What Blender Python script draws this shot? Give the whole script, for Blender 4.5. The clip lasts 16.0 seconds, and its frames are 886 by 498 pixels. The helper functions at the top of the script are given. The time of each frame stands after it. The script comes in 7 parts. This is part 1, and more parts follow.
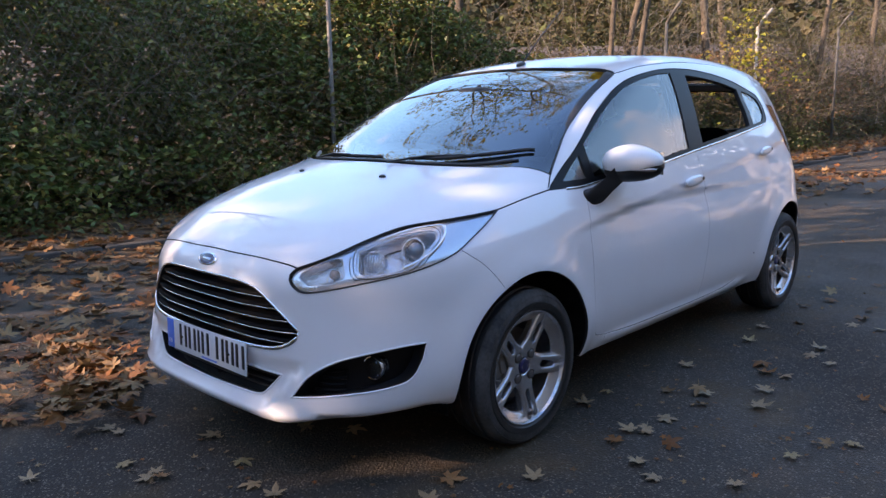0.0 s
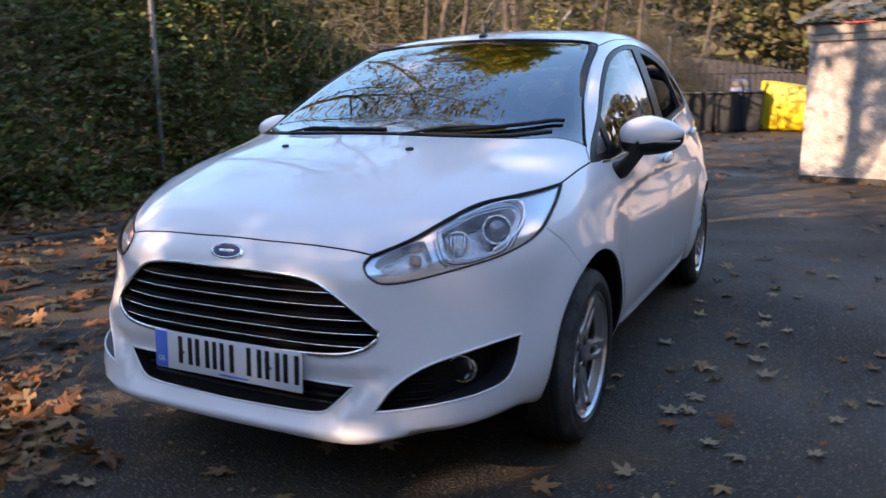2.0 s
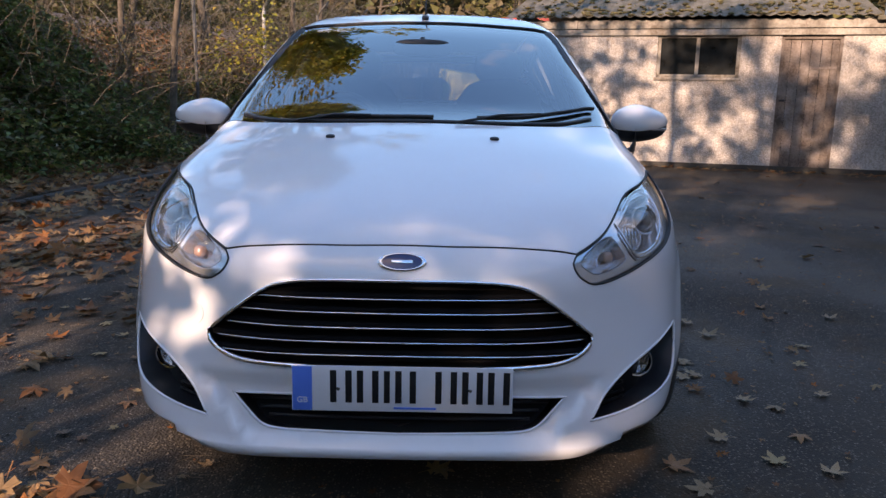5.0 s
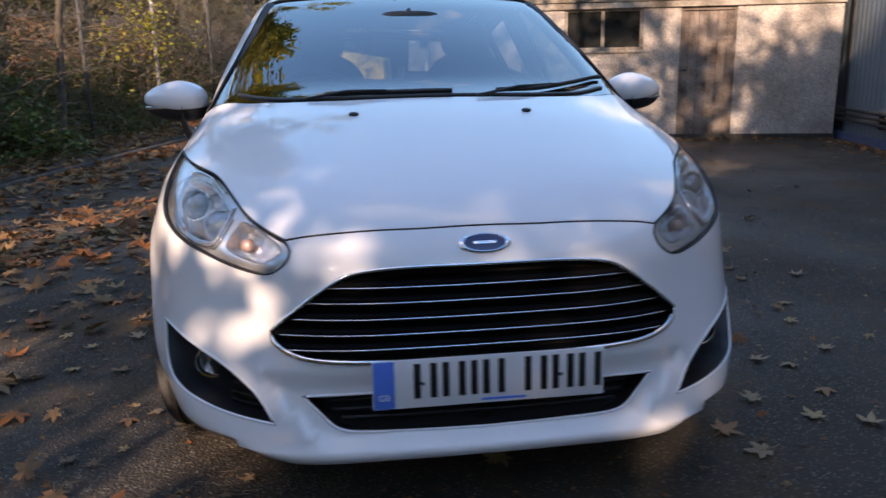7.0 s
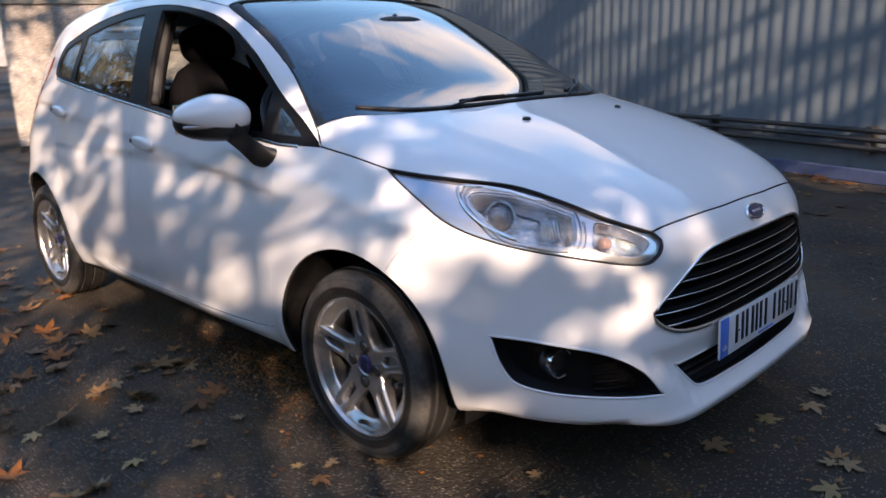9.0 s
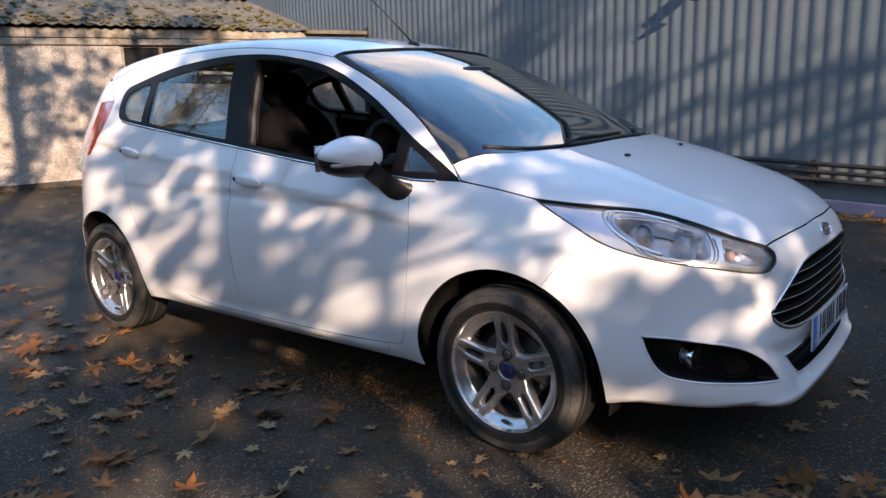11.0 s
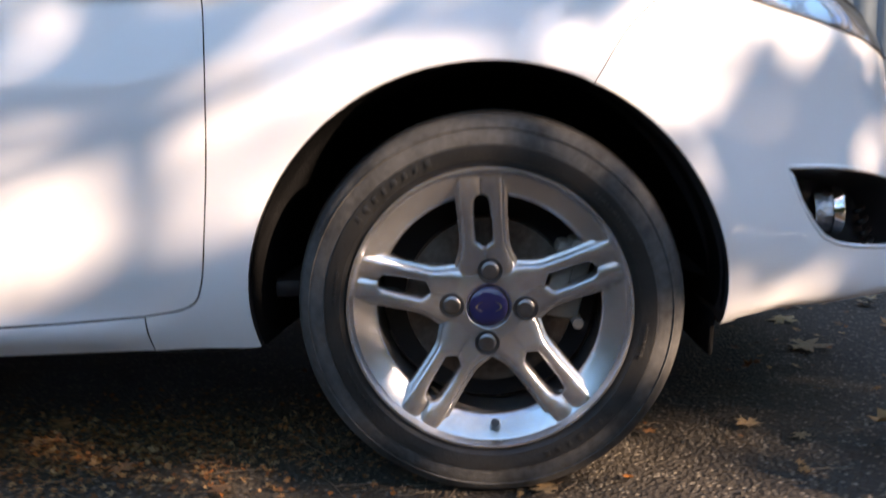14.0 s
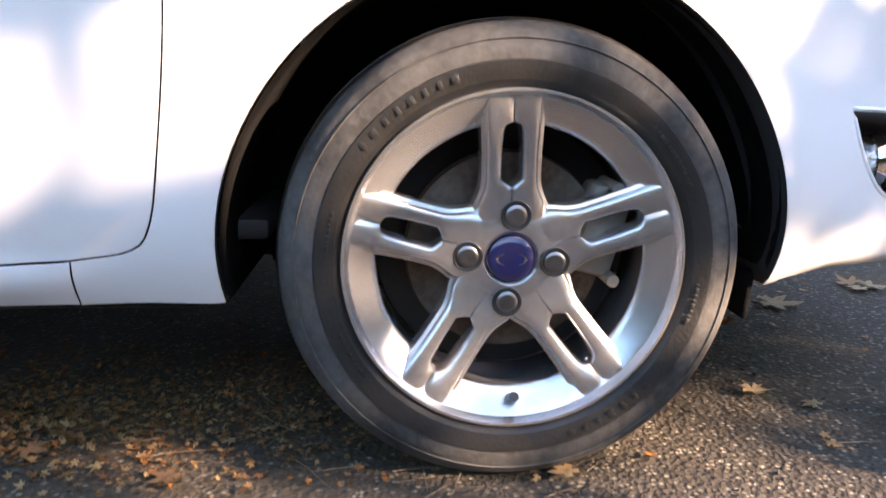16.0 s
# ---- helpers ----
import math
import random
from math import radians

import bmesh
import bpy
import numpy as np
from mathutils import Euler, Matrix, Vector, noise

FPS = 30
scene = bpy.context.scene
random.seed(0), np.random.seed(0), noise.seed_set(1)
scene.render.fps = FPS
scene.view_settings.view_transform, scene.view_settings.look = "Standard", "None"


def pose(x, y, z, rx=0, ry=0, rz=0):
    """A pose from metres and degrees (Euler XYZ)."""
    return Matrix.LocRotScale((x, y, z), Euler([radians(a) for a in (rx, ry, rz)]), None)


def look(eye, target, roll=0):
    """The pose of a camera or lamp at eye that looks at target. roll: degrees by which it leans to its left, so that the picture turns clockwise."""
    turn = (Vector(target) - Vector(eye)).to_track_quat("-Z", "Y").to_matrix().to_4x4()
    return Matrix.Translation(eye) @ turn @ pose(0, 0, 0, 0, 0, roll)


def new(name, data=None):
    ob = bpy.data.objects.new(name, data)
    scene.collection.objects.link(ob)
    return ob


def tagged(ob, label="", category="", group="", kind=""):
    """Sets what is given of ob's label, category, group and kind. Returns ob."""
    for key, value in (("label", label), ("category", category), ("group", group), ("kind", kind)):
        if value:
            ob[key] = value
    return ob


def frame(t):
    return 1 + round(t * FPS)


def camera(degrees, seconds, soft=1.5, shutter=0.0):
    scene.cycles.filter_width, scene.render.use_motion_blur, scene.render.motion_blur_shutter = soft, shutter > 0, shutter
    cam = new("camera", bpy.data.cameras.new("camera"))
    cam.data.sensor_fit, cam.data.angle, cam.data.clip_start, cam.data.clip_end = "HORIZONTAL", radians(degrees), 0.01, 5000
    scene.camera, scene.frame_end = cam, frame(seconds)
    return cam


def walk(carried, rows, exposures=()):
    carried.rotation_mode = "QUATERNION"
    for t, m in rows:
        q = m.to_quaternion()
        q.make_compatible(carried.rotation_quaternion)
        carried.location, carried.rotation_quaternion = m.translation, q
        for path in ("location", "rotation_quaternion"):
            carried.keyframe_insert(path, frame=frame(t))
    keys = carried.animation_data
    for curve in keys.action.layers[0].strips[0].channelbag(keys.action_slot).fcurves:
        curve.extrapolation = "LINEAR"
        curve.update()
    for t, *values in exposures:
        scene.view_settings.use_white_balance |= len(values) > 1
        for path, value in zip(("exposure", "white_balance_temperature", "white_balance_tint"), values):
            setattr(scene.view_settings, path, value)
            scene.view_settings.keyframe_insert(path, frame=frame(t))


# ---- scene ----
cam = camera(60.3, 16.0, shutter=0.4)
PATH = [
    (0, (2.364, -2.077, 1.191), (1.014, -0.648, 0.826), -1.0),
    (0.5, (2.349, -2.084, 1.18), (1.001, -0.65, 0.824), -0.5),
    (1, (2.243, -2.139, 1.152), (0.936, -0.667, 0.798), 0.9),
    (1.5, (1.909, -2.226, 1.112), (0.799, -0.603, 0.742), 3.0),
    (2, (1.444, -2.333, 1.084), (0.571, -0.573, 0.711), -0.3),
    (2.5, (0.978, -2.446, 1.092), (0.378, -0.582, 0.683), -4.3),
    (3, (0.538, -2.439, 1.056), (0.234, -0.507, 0.633), -3.6),
    (3.5, (0.263, -2.464, 1.061), (0.156, -0.505, 0.675), -1.8),
    (4, (0.158, -2.486, 1.089), (0.134, -0.527, 0.688), 0.7),
    (6.5, (0.018, -2.469, 1.081), (0.085, -0.516, 0.659), -0.6),
    (7, (-0.305, -2.343, 1.058), (-0.037, -0.414, 0.602), -1.0),
    (7.5, (-0.788, -2.172, 1.063), (-0.357, -0.281, 0.573), -3.1),
    (8, (-1.248, -1.973, 1.038), (-0.562, -0.162, 0.539), -3.5),
    (8.5, (-1.633, -1.766, 1.083), (-0.597, -0.135, 0.568), -2.2),
    (9, (-2.06, -1.614, 1.148), (-0.697, -0.24, 0.644), -1.8),
    (9.5, (-2.421, -1.411, 1.203), (-0.953, -0.138, 0.731), -3.3),
    (12, (-2.79, -1.212, 1.183), (-1.229, -0.03, 0.776), -0.8),
    (12.5, (-2.675, -0.983, 1.095), (-1.067, 0.11, 0.627), -0.8),
    (13, (-2.475, -0.608, 0.924), (-0.697, 0.189, 0.473), -3.7),
    (13.5, (-2.141, -0.251, 0.74), (-0.267, 0.273, 0.28), -3.9),
    (14, (-1.886, -0.008, 0.531), (0.088, 0.121, 0.24), -2.4),
    (14.5, (-1.777, 0.092, 0.427), (0.181, 0.058, 0.023), -0.7),
    (15, (-1.731, 0.124, 0.412), (0.225, 0.017, 0.006), 0.2),
    (15.5, (-1.715, 0.13, 0.424), (0.238, 0.007, 0.011), 1.0),
    (16, (-1.682, 0.166, 0.499), (0.26, -0.013, 0.054), 1.1),
]
# seconds, stops, kelvin and tint of the camera's own exposure
LIGHT = [(0, 1.53, 11900, 34), (2.5, 1.28, 12100, 33), (6.5, 0.89, 11900, 31), (8, 1.0, 11800, 28), (9, 0.95, 11500, 28), (12, 1.04, 11700, 26), (13, 1.2, 12000, 26), (14, 1.7, 12400, 27), (15, 2.56, 13600, 30), (16, 2.82, 13600, 30)]
walk(cam, [(t, look(eye, target, roll)) for t, eye, target, roll in PATH], LIGHT)

# ---------------------------------------------------------------- sky and sun
SUN_WAY = Vector((-0.445, -0.813, 0.375)).normalized()  # towards the sun
world = bpy.data.worlds.new("sky")
scene.world = world
world.use_nodes = True
wn, wl = world.node_tree.nodes, world.node_tree.links
wn.clear()
sky = wn.new("ShaderNodeTexSky")
sky.sky_type, sky.sun_disc = "NISHITA", False
sky.sun_elevation = math.asin(SUN_WAY.z)
sky.sun_rotation = math.atan2(SUN_WAY.x, SUN_WAY.y)
sky.air_density, sky.dust_density, sky.ozone_density = 0.8, 0.0, 3.0
# thin broken cloud over the whole sky
wco = wn.new("ShaderNodeTexCoord")
wmap = wn.new("ShaderNodeMapping")
wmap.inputs["Location"].default_value, wmap.inputs["Scale"].default_value = (35.7, 18.9, 7.77), (1.0, 1.0, 1.5)
wnoise = wn.new("ShaderNodeTexNoise")
wnoise.inputs["Scale"].default_value, wnoise.inputs["Detail"].default_value, wnoise.inputs["Roughness"].default_value = 2.2, 4, 0.45
wcloud = wn.new("ShaderNodeMapRange")  # how much cloud
wcloud.inputs["From Min"].default_value, wcloud.inputs["From Max"].default_value = 0.56, 0.75
wsplit, whigh = wn.new("ShaderNodeSeparateXYZ"), wn.new("ShaderNodeMapRange")
whigh.inputs["From Min"].default_value, whigh.inputs["From Max"].default_value = 0.45, 0.85
wclear, wtint, wmix = (wn.new("ShaderNodeMix") for _ in range(3))
for node in (wclear, wtint, wmix):
    node.data_type = "RGBA"
wclear.inputs["A"].default_value, wclear.inputs["B"].default_value = (0.9, 4.6, 11.0, 1), (0.3, 2.1, 6.6, 1)  # low sky, zenith
wtint.inputs["B"].default_value = (12.0, 12.2, 12.4, 1)
wmix.inputs["Factor"].default_value = 0.62
wbg = wn.new("ShaderNodeBackground")
wbg.inputs["Strength"].default_value = 0.15
wout = wn.new("ShaderNodeOutputWorld")
wl.new(wco.outputs["Generated"], wmap.inputs["Vector"])
wl.new(wmap.outputs["Vector"], wnoise.inputs["Vector"])
wl.new(wnoise.outputs["Fac"], wcloud.inputs["Value"])
wl.new(wco.outputs["Generated"], wsplit.inputs["Vector"])
wl.new(wsplit.outputs["Z"], whigh.inputs["Value"])
wl.new(whigh.outputs["Result"], wclear.inputs["Factor"])
wl.new(wclear.outputs["Result"], wtint.inputs["A"])
wl.new(wcloud.outputs["Result"], wtint.inputs["Factor"])
wl.new(wtint.outputs["Result"], wmix.inputs["B"])
wl.new(sky.outputs["Color"], wmix.inputs["A"])
wl.new(wmix.outputs["Result"], wbg.inputs["Color"])
wl.new(wbg.outputs["Background"], wout.inputs["Surface"])

sun = new("sun", bpy.data.lights.new("sun", "SUN"))
sun.data.energy, sun.data.angle, sun.data.color = 4.8, radians(0.32), (0.92, 0.945, 1.0)
sun.matrix_world = look((0, 0, 30), Vector((0, 0, 30)) - 10 * SUN_WAY)

# ---------------------------------------------------------------- materials


def material(name, color=(0.5, 0.5, 0.5), rough=0.5, metal=0.0, coat=0.0, vary=0.0, scale=8.0, bump=0.0, bump_scale=60.0, second=None, rough_vary=0.0, random=0.0, spec=0.5):
    """A principled surface whose colour and relief vary at two scales."""
    m = bpy.data.materials.new(name)
    m.use_nodes = True
    n, l = m.node_tree.nodes, m.node_tree.links
    b = n["Principled BSDF"]
    b.inputs["Base Color"].default_value = (*color, 1)
    b.inputs["Roughness"].default_value, b.inputs["Metallic"].default_value = rough, metal
    b.inputs["Coat Weight"].default_value, b.inputs["Coat Roughness"].default_value = coat, 0.045
    b.inputs["Specular IOR Level"].default_value = spec
    co = n.new("ShaderNodeTexCoord")
    last = None
    if vary or second:
        big, fine = n.new("ShaderNodeTexNoise"), n.new("ShaderNodeTexNoise")
        big.inputs["Scale"].default_value, fine.inputs["Scale"].default_value = scale, scale * 9
        big.inputs["Detail"].default_value = fine.inputs["Detail"].default_value = 5
        add = n.new("ShaderNodeMath")
        add.operation = "MULTIPLY_ADD"
        add.inputs[1].default_value = 0.45
        ramp = n.new("ShaderNodeValToRGB")
        dark = tuple(c * (1 - vary) for c in color)
        ramp.color_ramp.elements[0].position, ramp.color_ramp.elements[1].position = 0.5, 0.95
        ramp.color_ramp.elements[0].color = (*(second or dark), 1)
        ramp.color_ramp.elements[1].color = (*color, 1)
        l.new(co.outputs["Object"], big.inputs["Vector"])
        l.new(co.outputs["Object"], fine.inputs["Vector"])
        l.new(fine.outputs["Fac"], add.inputs[0])
        l.new(big.outputs["Fac"], add.inputs[2])
        l.new(add.outputs[0], ramp.inputs["Fac"])
        last = ramp.outputs["Color"]
        if rough_vary:
            rr = n.new("ShaderNodeMapRange")
            rr.inputs["From Min"].default_value, rr.inputs["From Max"].default_value = 0.4, 1.0
            rr.inputs["To Min"].default_value, rr.inputs["To Max"].default_value = rough - rough_vary, rough + rough_vary
            l.new(add.outputs[0], rr.inputs["Value"])
            l.new(rr.outputs["Result"], b.inputs["Roughness"])
    if random:
        info, hsv = n.new("ShaderNodeObjectInfo"), n.new("ShaderNodeHueSaturation")
        mr = n.new("ShaderNodeMapRange")
        mr.inputs["To Min"].default_value, mr.inputs["To Max"].default_value = 1 - random, 1 + random
        l.new(info.outputs["Random"], mr.inputs["Value"])
        l.new(mr.outputs["Result"], hsv.inputs["Value"])
        if last:
            l.new(last, hsv.inputs["Color"])
        else:
            hsv.inputs["Color"].default_value = (*color, 1)
        last = hsv.outputs["Color"]
    if last:
        l.new(last, b.inputs["Base Color"])
    if bump:
        tex, bp = n.new("ShaderNodeTexNoise"), n.new("ShaderNodeBump")
        tex.inputs["Scale"].default_value, tex.inputs["Detail"].default_value = bump_scale, 6
        bp.inputs["Strength"].default_value, bp.inputs["Distance"].default_value = bump, 0.01
        l.new(co.outputs["Object"], tex.inputs["Vector"])
        l.new(tex.outputs["Fac"], bp.inputs["Height"])
        l.new(bp.outputs["Normal"], b.inputs["Normal"])
    return m


def glass_material(name, tint=(0.9, 0.95, 0.93), rough=0.0, sheen=0.06, fall=4.0):
    """Thin clear glazing: it lets light straight through and mirrors more the flatter one looks at it."""
    m = bpy.data.materials.new(name)
    m.use_nodes = True
    n, l = m.node_tree.nodes, m.node_tree.links
    n.clear()
    out, mix = n.new("ShaderNodeOutputMaterial"), n.new("ShaderNodeMixShader")
    lw, tr, gl = n.new("ShaderNodeLayerWeight"), n.new("ShaderNodeBsdfTransparent"), n.new("ShaderNodeBsdfGlossy")
    power, scale = n.new("ShaderNodeMath"), n.new("ShaderNodeMath")
    lw.inputs["Blend"].default_value = 0.5
    power.operation, scale.operation = "POWER", "MULTIPLY_ADD"
    power.inputs[1].default_value = fall
    scale.inputs[1].default_value, scale.inputs[2].default_value = 1 - sheen, sheen
    tr.inputs["Color"].default_value = (*tint, 1)
    gl.inputs["Roughness"].default_value = rough
    l.new(lw.outputs["Facing"], power.inputs[0])
    l.new(power.outputs[0], scale.inputs[0])
    l.new(scale.outputs[0], mix.inputs["Fac"])
    l.new(tr.outputs["BSDF"], mix.inputs[1])
    l.new(gl.outputs["BSDF"], mix.inputs[2])
    l.new(mix.outputs["Shader"], out.inputs["Surface"])
    return m


PAINT = material("white_car_paint", (0.82, 0.825, 0.835), 0.35, coat=1.0, vary=0.03, scale=1.4, spec=0.12)
PAINT.node_tree.nodes["Principled BSDF"].inputs["Coat Roughness"].default_value = 0.02
PAINT.node_tree.nodes["Principled BSDF"].inputs["Coat IOR"].default_value = 1.62
CHROME = material("chrome", (0.86, 0.87, 0.88), 0.07, metal=1.0)
SATIN = material("satin_silver", (0.62, 0.63, 0.65), 0.28, metal=1.0, vary=0.1, scale=20)
ALLOY = material("painted_alloy", (0.66, 0.665, 0.68), 0.27, metal=0.9, vary=0.22, scale=12, bump=0.03, bump_scale=160)
NUT = material("dull_nickel_nut", (0.30, 0.30, 0.31), 0.3, metal=1.0, vary=0.3, scale=60)
STEEL = material("rough_steel", (0.15, 0.13, 0.115), 0.55, metal=0.8, vary=0.4, scale=14, second=(0.06, 0.036, 0.025))
BLACK = material("black_plastic", (0.018, 0.018, 0.02), 0.42, vary=0.3, scale=30, bump=0.06, bump_scale=400)
GLOSS_BLACK = material("gloss_black", (0.008, 0.008, 0.009), 0.3, spec=0.1)
FELT = material("arch_felt", (0.012, 0.012, 0.0125), 0.98, spec=0.02, vary=0.5, scale=30, bump=0.4, bump_scale=200)
# near-black for undersides, and for unlit depth put into colour behind gaps
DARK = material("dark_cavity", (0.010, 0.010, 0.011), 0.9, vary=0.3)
TYRE = material("tyre_rubber", (0.085, 0.082, 0.079), 0.8, vary=0.55, scale=10, second=(0.013, 0.0127, 0.0124), bump=0.12, bump_scale=90)
BAND = material("tyre_band", (0.02, 0.0195, 0.019), 0.45, vary=0.5, scale=25, bump=0.1, bump_scale=200)
SEAL = material("rubber_seal", (0.015, 0.015, 0.016), 0.55)
SCREEN = glass_material("windscreen_glass", (0.30, 0.36, 0.38), sheen=0.06, fall=1.85)
PANE = glass_material("side_glass", (0.60, 0.66, 0.65), sheen=0.15)
LENS = glass_material("lamp_lens", (0.97, 0.98, 0.99), sheen=0.05)
RED_LENS = material("red_lamp", (0.42, 0.008, 0.009), 0.12, coat=1.0)
AMBER = material("amber_bulb", (0.42, 0.24, 0.18), 0.2, coat=0.5)
BLUE = material("blue_enamel", (0.014, 0.018, 0.085), 0.15, coat=0.8)
PLATE_WHITE = material("plate_white", (0.74, 0.75, 0.76), 0.3, vary=0.05, scale=20)
PLATE_BLUE = material("plate_blue", (0.01, 0.21, 0.72), 0.3)
PLATE_INK = material("plate_black", (0.012, 0.012, 0.013), 0.35)
FABRIC = material("seat_fabric", (0.007, 0.007, 0.008), 0.95, spec=0.03, vary=0.4, scale=12, bump=0.3, bump_scale=500)
TRIM = material("cabin_plastic", (0.028, 0.028, 0.03), 0.6, vary=0.25, scale=10, bump=0.1, bump_scale=300)
LINING = material("grey_headlining", (0.13, 0.128, 0.125), 0.9, vary=0.1)
LAMP_SILVER = material("lamp_bezel_silver", (0.66, 0.665, 0.69), 0.16, metal=0.75, coat=0.4)
FACETS = material("lamp_reflector", (0.66, 0.665, 0.68), 0.1, metal=1.0, bump=0.8, bump_scale=75)
SLAT = material("matt_black_slat", (0.004, 0.004, 0.0045), 0.7, spec=0.1)
PROJECTOR = material("projector_glass", (0.16, 0.165, 0.18), 0.05, metal=0.6, coat=1.0)


def island_material(name, colors, rough=0.6, thin=0.25, spec=0.3):
    """Leaves and scraps: each piece takes a colour of its own from the ramp; a little light passes through."""
    m = bpy.data.materials.new(name)
    m.use_nodes = True
    n, l = m.node_tree.nodes, m.node_tree.links
    b, out = n["Principled BSDF"], n["Material Output"]
    geo, ramp = n.new("ShaderNodeNewGeometry"), n.new("ShaderNodeValToRGB")
    co, tex, mix = n.new("ShaderNodeTexCoord"), n.new("ShaderNodeTexNoise"), n.new("ShaderNodeMix")
    els = ramp.color_ramp.elements
    while len(els) < len(colors):
        els.new(0.5)
    for k, c in enumerate(colors):
        els[k].position, els[k].color = k / (len(colors) - 1), (*c, 1)
    tex.inputs["Scale"].default_value, tex.inputs["Detail"].default_value = 45, 4
    mix.data_type, mix.blend_type = "RGBA", "MULTIPLY"
    mix.inputs["Factor"].default_value = 0.55
    l.new(geo.outputs["Random Per Island"], ramp.inputs["Fac"])
    l.new(co.outputs["Object"], tex.inputs["Vector"])
    l.new(ramp.outputs["Color"], mix.inputs["A"])
    l.new(tex.outputs["Fac"], mix.inputs["B"])
    gain = n.new("ShaderNodeVectorMath")
    gain.operation = "SCALE"
    gain.inputs["Scale"].default_value = 1.35
    l.new(mix.outputs["Result"], gain.inputs[0])
    l.new(gain.outputs[0], b.inputs["Base Color"])
    b.inputs["Roughness"].default_value, b.inputs["Specular IOR Level"].default_value = rough, spec
    if thin:
        tr, sh = n.new("ShaderNodeBsdfTranslucent"), n.new("ShaderNodeMixShader")
        l.new(gain.outputs[0], tr.inputs["Color"])
        sh.inputs["Fac"].default_value = thin
        l.new(b.outputs["BSDF"], sh.inputs[1])
        l.new(tr.outputs["BSDF"], sh.inputs[2])
        l.new(sh.outputs["Shader"], out.inputs["Surface"])
    return m


def tarmac_material():
    m = bpy.data.materials.new("worn_tarmac")
    m.use_nodes = True
    n, l = m.node_tree.nodes, m.node_tree.links
    b = n["Principled BSDF"]
    co = n.new("ShaderNodeTexCoord")
    stone, patch, damp, fine = n.new("ShaderNodeTexVoronoi"), n.new("ShaderNodeTexNoise"), n.new("ShaderNodeTexNoise"), n.new("ShaderNodeTexNoise")
    stone.inputs["Scale"].default_value = 115
    patch.inputs["Scale"].default_value, patch.inputs["Detail"].default_value = 0.9, 6
    damp.inputs["Scale"].default_value, damp.inputs["Detail"].default_value = 0.55, 5
    fine.inputs["Scale"].default_value, fine.inputs["Detail"].default_value = 320, 3
    for t in (stone, patch, damp, fine):
        l.new(co.outputs["Object"], t.inputs["Vector"])
    def blend(x, y, f):
        k = n.new("ShaderNodeMix")
        k.data_type = "RGBA"
        for end, c in (("A", x), ("B", y)):
            if isinstance(c, tuple):
                k.inputs[end].default_value = (*c, 1)
            else:
                l.new(c, k.inputs[end])
        l.new(f, k.inputs["Factor"])
        return k.outputs["Result"]

    def within_range(v, lo, hi, to0, to1):
        k = n.new("ShaderNodeMapRange")
        for key, x in (("From Min", lo), ("From Max", hi), ("To Min", to0), ("To Max", to1)):
            k.inputs[key].default_value = x
        l.new(v, k.inputs["Value"])
        return k.outputs["Result"]

    def times(x, y):
        k = n.new("ShaderNodeMath")
        k.operation = "MULTIPLY"
        l.new(x, k.inputs[0])
        l.new(y, k.inputs[1])
        return k.outputs[0]

    sep = n.new("ShaderNodeSeparateColor")
    l.new(stone.outputs["Color"], sep.inputs["Color"])
    binder = blend((0.033, 0.0275, 0.023), (0.062, 0.052, 0.042), within_range(patch.outputs["Fac"], 0.35, 0.68, 0, 1))
    chips = blend((0.10, 0.085, 0.066), (0.22, 0.185, 0.145), sep.outputs["Green"])
    shown = times(within_range(sep.outputs["Red"], 0.64, 0.76, 0, 1), within_range(stone.outputs["Distance"], 0.30, 0.52, 1, 0))
    mould = n.new("ShaderNodeTexNoise")
    mould.inputs["Scale"].default_value, mould.inputs["Detail"].default_value, mould.inputs["Roughness"].default_value = 1.7, 8, 0.65
    l.new(co.outputs["Object"], mould.inputs["Vector"])
    dirt = times(within_range(mould.outputs["Fac"], 0.50, 0.64, 0, 0.75), within_range(fine.outputs["Fac"], 0.35, 0.65, 0.2, 1))
    l.new(blend(blend(binder, chips, shown), (0.10, 0.055, 0.022), dirt), b.inputs["Base Color"])
    rr = n.new("ShaderNodeMapRange")
    rr.inputs["From Min"].default_value, rr.inputs["From Max"].default_value = 0.38, 0.62
    rr.inputs["To Min"].default_value, rr.inputs["To Max"].default_value = 0.55, 0.9
    l.new(damp.outputs["Fac"], rr.inputs["Value"])
    l.new(rr.outputs["Result"], b.inputs["Roughness"])
    b.inputs["Specular IOR Level"].default_value = 0.22
    add = n.new("ShaderNodeMath")
    add.operation = "MULTIPLY_ADD"
    add.inputs[1].default_value = 0.5
    l.new(fine.outputs["Fac"], add.inputs[0])
    l.new(stone.outputs["Distance"], add.inputs[2])
    bp = n.new("ShaderNodeBump")
    bp.inputs["Strength"].default_value, bp.inputs["Distance"].default_value = 0.7, 0.006
    l.new(add.outputs[0], bp.inputs["Height"])
    l.new(bp.outputs["Normal"], b.inputs["Normal"])
    return m


